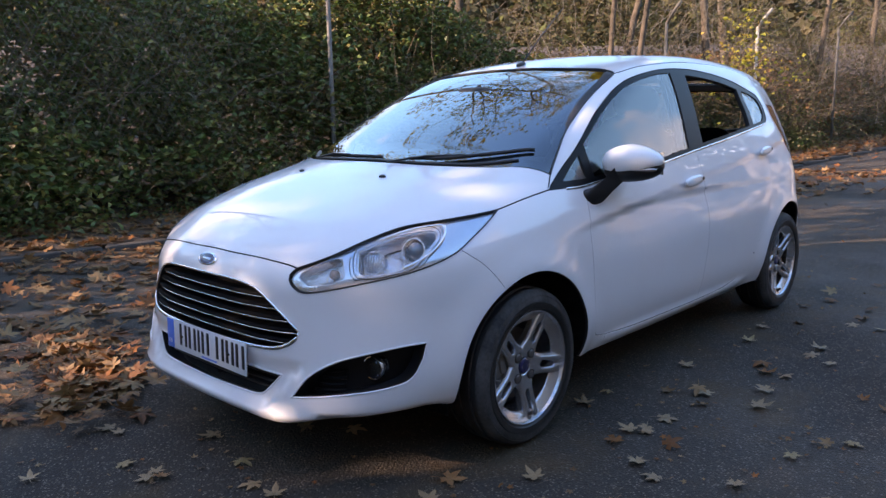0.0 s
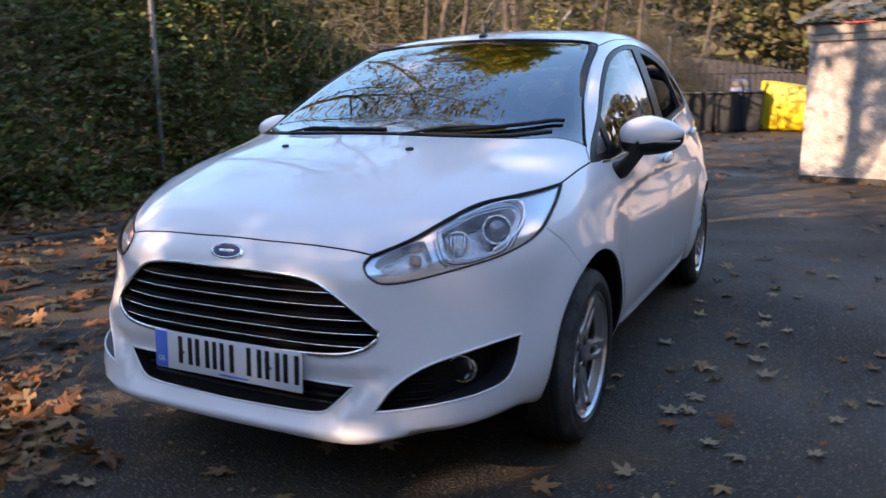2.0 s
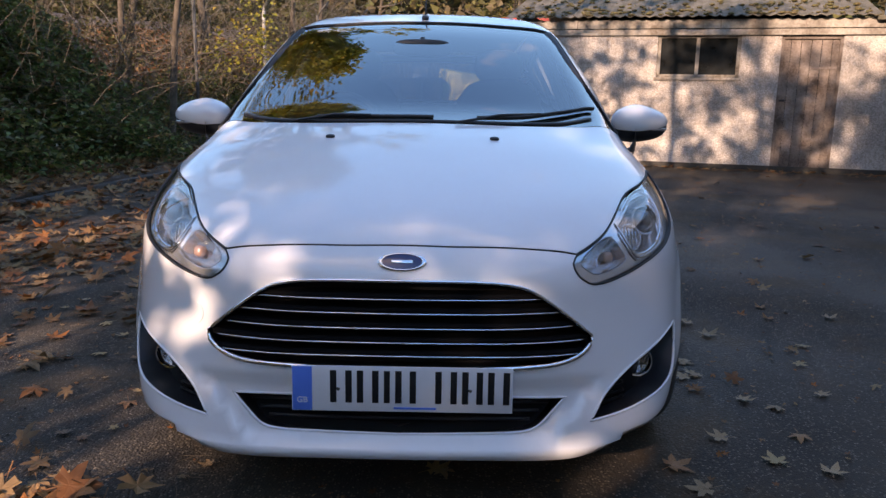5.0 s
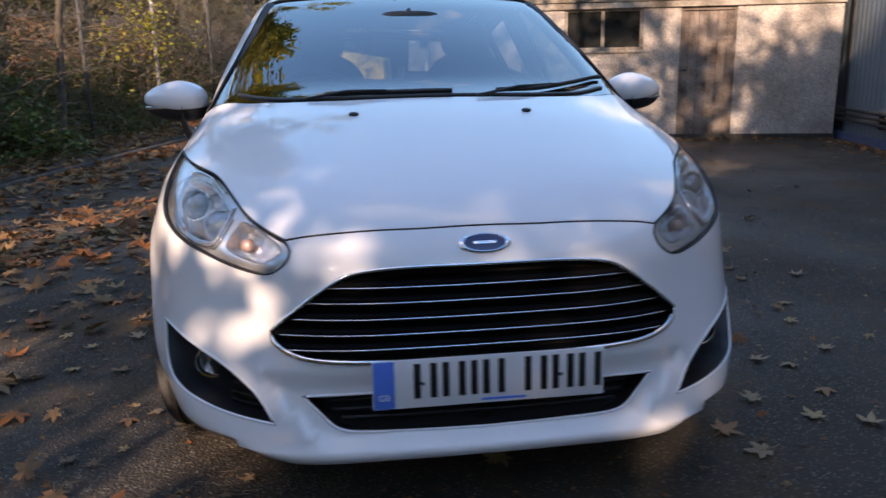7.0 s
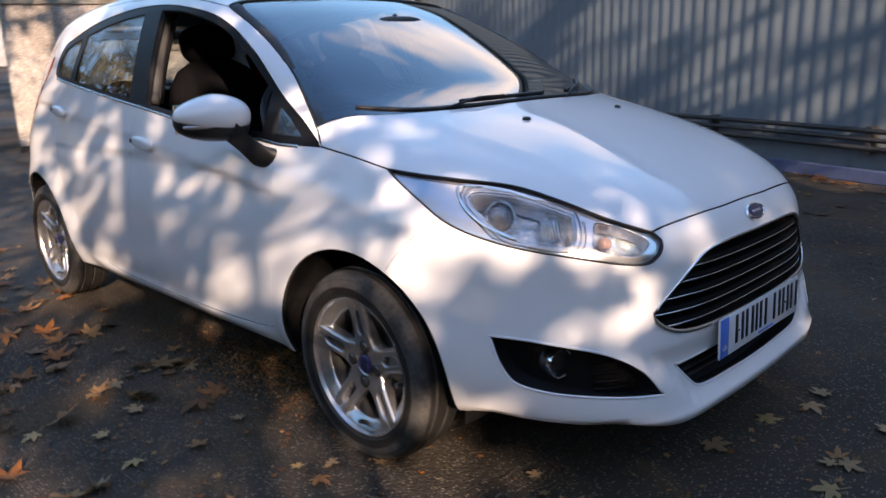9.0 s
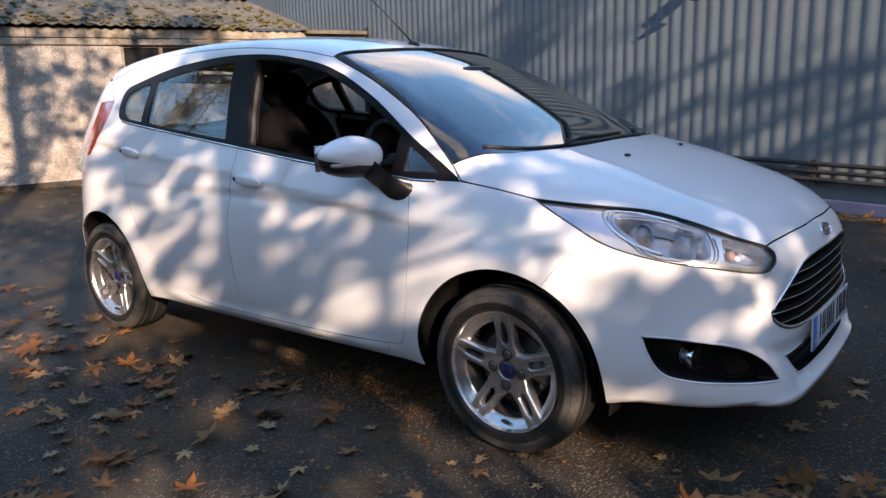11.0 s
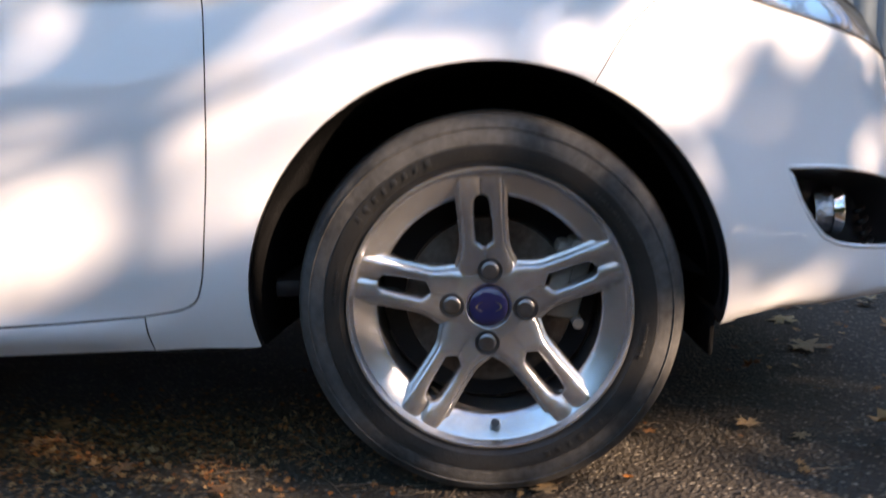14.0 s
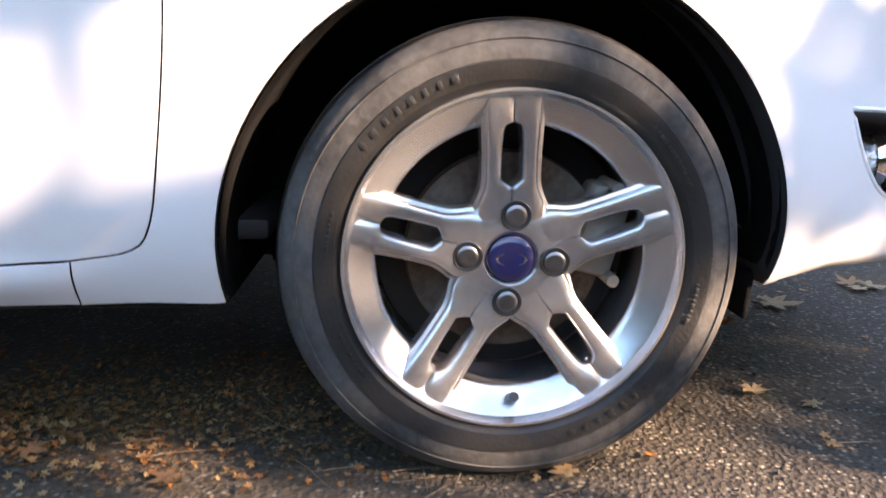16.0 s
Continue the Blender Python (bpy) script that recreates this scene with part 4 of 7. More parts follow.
belt_gap = seam(SIDE, [(2.25, 1.062), (2.26, 0.95), (2.205, 0.80), (2.11, 0.62), (2.005, 0.47), (1.955, 0.40), (sill_end[0][1], sill_end[0][2])])
arch_tail = arch_line(AXLE_REAR, 181, 50)
window_top = daylight[int(np.argmin(np.linalg.norm(daylight - belt_tail[0], axis=1))) :]
outline = joined(cowl_side, screen_side, roof_ditch, roof_end, lamp_front, tail_edge, seam(SIDE, [(2.70, 0.52), (arch_tail[-1][1], arch_tail[-1][2])]), arch_tail[::-1], belt_gap[::-1], window_top)
both(panel("side_frame", SIDE, outline, PAINT, car, grid=0.017))
screen_top = seam(TOP, [(0, 0.915), (0.3, 0.93), (0.45, 0.955), (screen_side[-1][0], 0.965)])
outline = joined(screen_top, roof_ditch, seam(TOP, [(roof_ditch[-1][0], 2.68), (0.3, 2.75), (0, 2.77)]), flip(seam(TOP, [(roof_ditch[-1][0], 2.68), (0.3, 2.75), (0, 2.77)])), flip(roof_ditch), flip(screen_top))
panel("roof", TOP, outline, PAINT, car, grid=0.03)
outline = joined(cowl[::-1], screen_side, screen_top[::-1], flip(screen_top[::-1]), flip(screen_side), flip(cowl[::-1]))
windscreen = panel("windscreen", TOP, outline, SCREEN, car, grid=0.03, gap=0.004, flange=0, depth=0.002, label="raked laminated windscreen")
inner = joined(*[seam(TOP, [(s * (cowl_side[-1][0] - 0.03), 0.30) if k == 0 else p for k, p in enumerate([(0, 0), (s * 0.62, 0.235), (s * 0.48, 0.14), (s * 0.25, 0.06), (0, 0.045)])])[:: s] for s in (1, -1)], seam(TOP, [(-(cowl_side[-1][0] - 0.03), 0.30), (-0.59, 0.62), (-0.525, 0.92)]), seam(TOP, [(-0.525, 0.92), (0, 0.875), (0.525, 0.92)]), seam(TOP, [(0.525, 0.92), (0.59, 0.62), (cowl_side[-1][0] - 0.03, 0.30)]))
edge = joined(screen_side, screen_top[::-1], flip(screen_top[::-1]), flip(screen_side))
tube("screen_seal", edge + 0.001 * normals(edge), 0.0052, SEAL, windscreen, "black rubber screen seal", flat=0.6)
panel("screen_border", TOP, outline, GLOSS_BLACK, windscreen, holes=(inner,), grid=0.03, gap=0.001, flange=0, depth=0.005, label="black printed border")

# rear: tailgate, bumper and lamps, mostly out of sight
def tail(pts):
    return seam(TAIL, [(ROUND * math.atan2(x, y - 1.7), z) for x, y, z in pts])


lamp_back = tail([(0.58, 2.73, 1.165), (0.64, 2.75, 1.0), (0.66, 2.81, 0.88)])
lamp_outline = joined(lamp_front, tail([tuple(lamp_front[-1]), (0.66, 2.81, 0.88)]), lamp_back[::-1], tail([(0.58, 2.73, 1.165), tuple(lamp_front[0])]))
both(panel("tail_lamp", TAIL, lamp_outline, RED_LENS, car, grid=0.03, label="red rear lamp cluster"))
gate_half = joined(tail([(0.0, 2.78, 1.32), (0.4, 2.74, 1.308), (roof_end[0][0], 2.68, 1.275)]), roof_end, tail([tuple(roof_end[-1]), (0.58, 2.73, 1.165)]), lamp_back, tail([(0.66, 2.81, 0.88), (0.6, 3.0, 0.72), (0.3, 3.1, 0.60), (0, 3.12, 0.58)]))
glass_half = tail([(0, 2.9, 1.27), (0.42, 2.85, 1.25), (0.52, 2.85, 1.18), (0.5, 2.95, 1.06), (0.25, 3.0, 1.02), (0, 3.02, 1.01)])
gate_glass = joined(glass_half, flip(glass_half))
panel("tailgate", TAIL, joined(gate_half, flip(gate_half)), PAINT, car, holes=(gate_glass,), grid=0.035)
panel("rear_window", TAIL, gate_glass, PANE, car, grid=0.04, gap=0, flange=0, depth=0.004)
rear_half = joined(tail([(0, 3.12, 0.58), (0.3, 3.1, 0.60), (0.6, 3.0, 0.72), (0.66, 2.81, 0.88), tuple(lamp_front[-1])]), tail_edge, tail([tuple(tail_edge[-1]), (0.77, 2.72, 0.36), (0.72, 2.78, 0.24), (0.4, 2.93, 0.21), (0, 2.98, 0.21)]))
panel("rear_bumper", TAIL, joined(rear_half, flip(rear_half)), PAINT, car, grid=0.035)


def at_skin(view, a, b, out=0.0):
    """A place on the skin, out metres proud of it, and the way outwards there."""
    p = skin(view[0], np.array([a]), np.array([b]))
    n = normals(p)
    return Vector(p[0] + out * n[0]), Vector(n[0])


def facing(place, way, up=(0, 0, 1)):
    """A pose whose z axis points along way."""
    z = Vector(way).normalized()
    x = Vector(up).cross(z).normalized()
    m = Matrix((x, z.cross(x), z)).transposed().to_4x4()
    return Matrix.Translation(place) @ m


def nose(x, y, z):
    return ROUND * math.atan2(x, CYL_Y - y), z


# dark backing behind the gaps: sheets added so that the gaps read as shade
panel("engine_cover", TOP, joined(flip(bonnet_front), bonnet_front, hl_top, bonnet_side, cowl_side, cowl, flip(cowl), flip(cowl_side), flip(bonnet_side), flip(hl_top)), DARK, car, grid=0.08, gap=0.01, flange=0, depth=0.035)
half = joined(bonnet_front, hl_bottom[: lamp_joint + 1], wing_joint[::-1], arch_front, lip[::-1])
panel("bumper_carrier", NOSE, joined(half[:-1], flip(half)), DARK, bumper, grid=0.06, gap=0.012, flange=0, depth=0.085)

# grille
wall_strip("grille_surround", grille_line, 0.001, 0.05, BLACK, bumper)
panel("grille_mesh", FRONT, grille_line, DARK, bumper, grid=0.05, gap=0, flange=0, depth=0.05)
gn = normals(grille_line)
thick = np.where(grille_line[:, 2] < 0.50, 0.0068, 0.0036)
tube("chrome_frame", grille_line + 0.001 * gn, thick, CHROME, bumper, "bright chrome grille surround", closed=True, flat=0.75)
for z in (0.611, 0.577, 0.541, 0.506, 0.473):
    upper = grille_half[np.abs(grille_half[:, 2] - z) < 0.012]
    reach = upper[:, 0].max() - 0.008
    x = np.linspace(-reach, reach, 41)
    p = skin(from_front, x, np.full(41, z))
    p[:, 1] += 0.014
    rows, k = [], len(p)
    for dy, dz in ((0.0, -0.0075), (-0.006, -0.004), (-0.006, 0.0035), (0.0, 0.0085), (0.03, 0.012), (0.03, -0.006)):
        rows.append(p + (0, dy, dz))
    verts = np.vstack(rows)
    faces = [(a * k + i, a * k + i + 1, (a + 1) % 6 * k + i + 1, (a + 1) % 6 * k + i) for a in range(6) for i in range(k - 1)]
    slat = mesh_object("slat", verts, faces, SLAT, bumper, smooth=False)
    tube("slat_edge", p + (0, -0.007, -0.0035), 0.0018, CHROME, slat, "thin chrome strip")

# lower intake
wall_strip("intake_surround", intake_line, 0.001, 0.06, BLACK, bumper)
panel("intake_mesh", FRONT, intake_line, DARK, bumper, grid=0.05, gap=0, flange=0, depth=0.06)
for z in (0.302, 0.322, 0.343):
    reach = 0.30 + (z - 0.285) * 1.1
    x = np.linspace(-reach, reach, 25)
    p = skin(from_front, x, np.full(25, z))
    tube("intake_slat", p + (0, 0.035, 0), 0.0045, BLACK, bumper)

for line in (intake_line, fog_line, flip(fog_line)):
    tube("opening_lip", line - 0.0012 * normals(line), 0.0036, PAINT, bumper, closed=True, sides=8)

# fog lamp recesses
for s in (1, -1):
    line = fog_line if s > 0 else flip(fog_line)
    wall_strip("fog_surround", line, 0.001, 0.075, BLACK, bumper, shrink=0.06)
    panel("fog_bezel", NOSE, line, GLOSS_BLACK, bumper, grid=0.03, gap=0, flange=0, depth=0.072)
    place, way = at_skin(NOSE, *nose(0.668, -0.59, 0.401), -0.064)
    way = Vector((0.16, -1.0, 0.02)).normalized()
    place.x, way.x = place.x * s, way.x * s
    m = facing(place, way)
    lamp = part("fog_lamp", put(lathe([(-0.03, 0.034), (-0.004, 0.0365), (-0.006, 0.030), (-0.022, 0.018), (-0.026, 0.0)], 28, "z"), m), FACETS, bumper, "round mirror-backed fog lamp with a chrome ring")
    part("fog_ring", put(lathe([(-0.004, 0.039), (0.008, 0.040), (0.012, 0.038), (0.011, 0.0345), (-0.004, 0.0335)], 28, "z"), m), CHROME, lamp, "thin chrome ring")
    part("fog_lens", put(lathe([(0.004, 0.034), (0.010, 0.026), (0.014, 0.014), (0.0155, 0.0)], 28, "z"), m), LENS, lamp)
    for z, x0, x1 in ((0.352, 0.52, 0.60), (0.372, 0.53, 0.60), (0.392, 0.55, 0.60), (0.334, 0.50, 0.60)):
        a = smooth_path([nose(x0, -0.72, z)[:1] + (z,), nose(x1, -0.66, z)[:1] + (z,)], 0.01)
        p = skin(round_at, a[:, 0], a[:, 1])
        p = p - 0.062 * normals(p)
        p[:, 0] *= s
        tube("fog_slat", p, 0.005, GLOSS_BLACK, bumper)

# headlights
lamp_line = joined(hl_top, hl_bottom[::-1])


def lamp_loop(places):
    """A closed smooth line on the nose through a few places."""
    return seam(NOSE, [nose(*p) for p in places + places[:1]])[:-1]


bowl_line = lamp_loop([(0.556, -0.555, 0.757), (0.601, -0.439, 0.793), (0.647, -0.359, 0.805), (0.676, -0.327, 0.803), (0.694, -0.334, 0.784), (0.699, -0.395, 0.745), (0.694, -0.453, 0.708), (0.654, -0.526, 0.690), (0.606, -0.582, 0.688), (0.585, -0.583, 0.709)])
blinker_line = lamp_loop([(0.440, -0.700, 0.680), (0.445, -0.688, 0.697), (0.484, -0.638, 0.724), (0.521, -0.600, 0.737), (0.535, -0.600, 0.729), (0.556, -0.614, 0.699), (0.564, -0.618, 0.684), (0.542, -0.648, 0.670), (0.480, -0.693, 0.657)])
for s in (1, -1):
    line = lamp_line if s > 0 else flip(lamp_line)
    light = panel("headlight", NOSE, line, LENS, car, grid=0.02, gap=0.005, flange=0, depth=0.001, label="clear swept-back headlight")
    wall_strip("lamp_rim", line, -0.0005, 0.007, SEAL, light, "black rubber rim")
    rim = skin(round_at, *flat_round(line).T)
    tube("lamp_seal", rim + 0.0004 * normals(rim), 0.0026, SEAL, light, closed=True, sides=6)
    main = bowl_line if s > 0 else flip(bowl_line)
    inner = blinker_line if s > 0 else flip(blinker_line)
    panel("lamp_bezel", NOSE, line, LAMP_SILVER, light, holes=(main, inner), grid=0.02, gap=0.0025, flange=0.005, depth=0.010, label="pale silver bezel")
    wall_strip("bowl_wall", main, 0.011, 0.075, LAMP_SILVER, light, shrink=0.12)
    panel("reflector", NOSE, main, FACETS, light, grid=0.02, gap=0.0, flange=0, depth=0.072, label="faceted mirror reflector")
    wall_strip("blinker_wall", inner, 0.011, 0.05, LAMP_SILVER, light, shrink=0.08)
    panel("blinker_back", NOSE, inner, FACETS, light, grid=0.02, gap=0.0, flange=0, depth=0.048)
    edge = skin(round_at, *flat_round(main).T)
    edge = edge - 0.017 * normals(edge)
    tube("bowl_rim", edge, 0.0032, CHROME, light, closed=True)
    for wide, mat in ((0.006, CHROME), (0.011, BLACK), (0.016, CHROME), (0.021, BLACK)):
        q = inset(flat_round(main), -wide)
        q = q[within(q, inset(flat_round(line), 0.006))]
        turn = int(np.argmax(np.linalg.norm(np.diff(q, axis=0, append=q[:1]), axis=1))) + 1
        q = np.roll(q, -turn, axis=0)
        p = skin(round_at, *q.T)
        tube("bezel_line", p - 0.0085 * normals(p), 0.0013, mat, light, sides=5)
    for nm, (x, y, z), r, deep in (("projector", (0.672, -0.415, 0.763), 0.040, 0.03), ("high_beam", (0.607, -0.535, 0.738), 0.037, 0.04)):
        place, way = at_skin(NOSE, *nose(x, y, z), -deep)
        way = (way + Vector((0.1, -1.6, 0.0))).normalized()
        place.x, way.x = place.x * s, way.x * s
        m = facing(place, way)
        ring = part(nm, put(lathe([(-0.045, r * 0.5), (-0.03, r * 0.85), (0.0, r * 1.02), (0.006, r * 1.04), (0.006, r * 0.92), (-0.012, r * 0.8), (-0.03, r * 0.5), (-0.034, 0.0)], 32, "z"), m), FACETS, light)
        if nm == "projector":
            part("projector_lens", put(lathe([(-0.01, r * 0.86), (0.004, r * 0.74), (0.013, r * 0.45), (0.016, 0.0)], 32, "z"), m), PROJECTOR, ring, "smoky convex lens")
        else:
            for k in range(7):
                f = box((0.0035, r * 1.5, 0.004), (-r * 0.75 + k * r * 0.25, 0, -0.004), 0.001)
                part("reflector_rib", put(f, m), CHROME, ring)
    # indicator at the inner end, ribbed along its lower edge, and the chrome divider
    place, way = at_skin(NOSE, *nose(0.525, -0.63, 0.70), -0.036)
    way = (way + Vector((0, -1, 0))).normalized()
    place.x, way.x = place.x * s, way.x * s
    part("indicator_bulb", put(blob(0.015, 0.015, 0.014), facing(place, way)), AMBER, light, "amber indicator bulb")
    for k in range(13):
        u = k / 12
        q = np.array([nose(0.445 + 0.12 * u, -0.70 + 0.075 * u, 0)[0]] * 2)
        z = np.array([0.658 + 0.018 * u, 0.672 + 0.018 * u])
        p = skin(round_at, q, z)
        p = p - np.array([[0.022], [0.036]]) * normals(p)
        tube("lens_rib", p * (s, 1, 1), 0.0016, LAMP_SILVER, light, sides=5)
    for dy, wide, mat in ((0.0, 0.0045, CHROME), (0.03, 0.003, LAMP_SILVER)):
        q = smooth_path([nose(0.571 + 0.4 * dy, -0.616 + dy, 0)[:1] + (0.684,), nose(0.556 + 0.4 * dy, -0.610 + dy, 0)[:1] + (0.71,), nose(0.532 + 0.4 * dy, -0.592 + dy, 0)[:1] + (0.742,)], 0.01)
        p = skin(round_at, q[:, 0], q[:, 1])
        p = p - 0.016 * normals(p)
        tube("divider", p * (s, 1, 1), wide, mat, light)
    q = smooth_path([nose(x, y, z) for x, y, z in ((0.70, -0.50, 0.700), (0.725, -0.42, 0.73), (0.722, -0.35, 0.765), (0.70, -0.30, 0.800), (0.672, -0.29, 0.818), (0.62, -0.37, 0.812), (0.57, -0.47, 0.785))], 0.01)
    p = skin(round_at, q[:, 0], q[:, 1])
    p = p - 0.014 * normals(p)
    tube("light_guide", p * (s, 1, 1), 0.0105, CHROME, light, "curved chrome light guide", flat=0.5)

# side glazing
frame_holes = dict(
    quarter=joined(seam(SIDE, [(0.31, 0.913), (0.455, 0.914)]), seam(SIDE, [(0.455, 0.914), (0.455, 1.0)]), seam(SIDE, [(0.455, 1.0), (0.38, 0.956), (0.31, 0.913)])),
    front=joined(seam(SIDE, [(0.505, 0.918), (0.9, 0.946), (1.305, 0.988)]), seam(SIDE, [(1.305, 0.988), (1.355, 1.17), (1.39, 1.336)]), seam(SIDE, [(1.39, 1.336), (1.2, 1.320), (0.95, 1.267), (0.72, 1.167), (0.505, 1.040)]), seam(SIDE, [(0.505, 1.040), (0.505, 0.918)])),
    rear=joined(seam(SIDE, [(1.455, 1.004), (1.8, 1.037), (2.10, 1.067)]), seam(SIDE, [(2.10, 1.067), (2.125, 1.16), (2.13, 1.262)]), seam(SIDE, [(2.13, 1.262), (1.9, 1.298), (1.7, 1.318), (1.535, 1.327)]), seam(SIDE, [(1.535, 1.327), (1.495, 1.16), (1.455, 1.004)])),
    tail=joined(seam(SIDE, [(2.165, 1.073), (2.32, 1.088)]), seam(SIDE, [(2.32, 1.088), (2.375, 1.12), (2.392, 1.17), (2.385, 1.208)]), seam(SIDE, [(2.385, 1.208), (2.30, 1.236), (2.19, 1.252)]), seam(SIDE, [(2.19, 1.252), (2.18, 1.16), (2.165, 1.073)])),
)
frames = both(panel("window_frame", SIDE, daylight, GLOSS_BLACK, car, holes=tuple(frame_holes.values()), grid=0.022, gap=0.001, flange=0.022, depth=0.003, label="gloss black window frame"))
for hole, wide_open in (("quarter", 0), ("front", -1), ("rear", 1), ("tail", 0)):
    for s in (1, -1):
        if wide_open == s:
            continue
        ob = panel("side_window", SIDE, frame_holes[hole], PANE, frames[0 if s > 0 else 1], grid=0.05, gap=-0.004, flange=0, depth=0.008)
        if s < 0:
            mirrored(ob)
            bpy.data.objects.remove(ob)
n = normals(joined(belt_doors, belt_rear, belt_tail))
waist = joined(belt_doors, belt_rear, belt_tail) + 0.002 * n - (0, 0, 0.002)
waist = np.vstack([seam(SIDE, [(0.30, 0.884), (0.407, 0.884)])[:-1] + 0.002 * np.array((1, 0, 0)), waist])
for s in (1, -1):
    tube("waist_strip", waist * (s, 1, 1), 0.0055, CHROME, car, "chrome waist strip", flat=0.5)

# mirrors
for s in (1, -1):
    mirror = part("door_mirror", put(blob(0.118, 0.078, 0.066, power=2.3), pose(0.866 * s, 0.590, 0.974, 0, -4 * s, 20 * s)), PAINT, car, "white door mirror on a black foot")
    for v in mirror.data.vertices:  # slimmer towards the tip, flat behind
        k = (abs(v.co.x) - 0.78) / 0.19
        if k > 0.4:
            v.co.z = 0.965 + (v.co.z - 0.965) * (1 - 0.55 * min(k - 0.4, 0.7))
    part("mirror_belly", put(blob(0.116, 0.078, 0.056, power=2.4), pose(0.866 * s, 0.598, 0.950, 0, -6 * s, 20 * s)), BLACK, mirror, "black lower shell")
    part("side_repeater", put(blob(0.05, 0.012, 0.008), pose(0.93 * s, 0.555, 0.945, 0, 0, 30 * s)), SATIN, mirror, "clear side repeater")
    foot = bmesh.new()
    rings = []
    for (x, y, z), (wy, wz) in (((0.775, 0.425, 0.842), (0.05, 0.034)), ((0.80, 0.44, 0.85), (0.048, 0.034)), ((0.825, 0.475, 0.885), (0.04, 0.028)), ((0.845, 0.535, 0.93), (0.045, 0.03)), ((0.855, 0.58, 0.96), (0.05, 0.03))):
        rings.append([foot.verts.new((s * (x + 0.5 * wz * math.cos(a)), y + wy * math.cos(a), z + wz * math.sin(a))) for a in np.linspace(0, 2 * math.pi, 14, endpoint=False)])
    for a, b in zip(rings, rings[1:]):
        for k in range(14):
            foot.faces.new((a[k], a[(k + 1) % 14], b[(k + 1) % 14], b[k]))
    foot.faces.new(rings[0])
    bmesh.ops.recalc_face_normals(foot, faces=foot.faces)
    part("mirror_foot", foot, BLACK, mirror, "black mirror foot")
    part("mirror_glass", put(box((0.16, 0.004, 0.09), bevel=0.001), pose(0.868 * s, 0.668, 0.962, 0, 0, 12 * s)), CHROME, mirror, "mirror glass")

# door handles
for (y, z), doors in (((1.24, 0.842), front_doors), ((2.17, 0.93), rear_doors)):
    for s, door in zip((1, -1), doors):
        place, way = at_skin(SIDE, y, z, 0.016)
        place2, _ = at_skin(SIDE, y, z, 0.0)
        place.x, way.x, place2.x = place.x * s, way.x * s, place2.x * s
        m = facing(place, way) @ pose(0, 0, 0, 0, 0, 5 * s)
        handle = part("door_handle", put(blob(0.088, 0.022, 0.013, power=2.5), m), PAINT, door, "white pull handle")
        part("handle_cup", put(blob(0.075, 0.034, 0.0035, power=2.2), facing(place2, way) @ pose(0, -0.012, 0, 0, 0, 5 * s)), PAINT, handle)
        part("handle_lock", put(lathe([(0.0, 0.008), (0.002, 0.008), (0.002, 0.0)], 14, "z"), m @ pose(0.07 * (1 if s > 0 else -1), 0, 0.010)), GLOSS_BLACK, handle)

# badge, plate, jets, wipers, aerial, tow cover
place, way = at_skin(FRONT, 0.006, 0.692, 0.001)
m = facing(place, way)
badge = part("badge", put(lathe([(0.0, 1.0), (0.5, 1.0), (1.0, 0.9), (1.0, 0.84), (0.6, 0.8), (0.6, 0.0)], 40, "z"), m @ Matrix.Diagonal((0.057, 0.0235, 0.006, 1))), CHROME, car, "oval chrome badge with a blue face")
part("badge_face", put(lathe([(0.62, 0.81), (0.8, 0.6), (0.9, 0.0)], 40, "z"), m @ Matrix.Diagonal((0.057, 0.0235, 0.006, 1))), BLUE, badge)
part("badge_mark", put(box((0.05, 0.007, 0.002), bevel=0.0008), m @ pose(0, 0, 0.0058)), CHROME, badge)

plate_y = float(skin(from_front, np.array([0.0]), np.array([0.42]))[0, 1]) - 0.012
plate = part("number_plate", box((0.52, 0.006, 0.111), (0.01, plate_y, 0.395), 0.0022, (-2, 0, 0)), PLATE_WHITE, car, "white number plate with blue band and dark bars")
plate_pose = pose(0.01, plate_y, 0.395, -2, 0, 0)
part("blue_band", put(box((0.046, 0.002, 0.107), (-0.235, -0.0035, 0), 0.0006), plate_pose), PLATE_BLUE, plate, "blue national band")
x = -0.170
for wide in (0.052, 0.052, 0.016, 0.050, 0, 0.052, 0.050, 0.052):
    if not wide:
        x += 0.033
        continue
    if wide < 0.02:
        strokes = ((x + wide / 2, 0.014),)
    else:
        strokes = ((x + 0.008, 0.015), (x + wide - 0.008, 0.015))
    for cx, w in strokes:
        part("plate_bar", put(box((w, 0.0016, 0.079), (cx, -0.0038, 0.006), 0.0004), plate_pose), PLATE_INK, plate)
    x += wide + 0.011
part("maker_bar", put(box((0.10, 0.0014, 0.005), (0.03, -0.0036, -0.046)), plate_pose), PLATE_BLUE, plate)
for x in (-0.16, 0.15):
    part("plate_screw", put(lathe([(0, 0.005), (0.002, 0.004), (0.0025, 0)], 12, "y"), plate_pose @ pose(x + 0.01, -0.004, 0.0, 0, 0, 180)), CHROME, plate)
text = bpy.data.curves.new("band_letters", "FONT")
text.body, text.size, text.align_x, text.extrude = "GB", 0.02, "CENTER", 0.0004
letters = new("band_letters", text)
letters.data.materials.append(PLATE_WHITE)
letters.parent, letters.matrix_local = plate, plate_pose @ pose(-0.235, -0.0052, -0.034, 90, 0, 0)

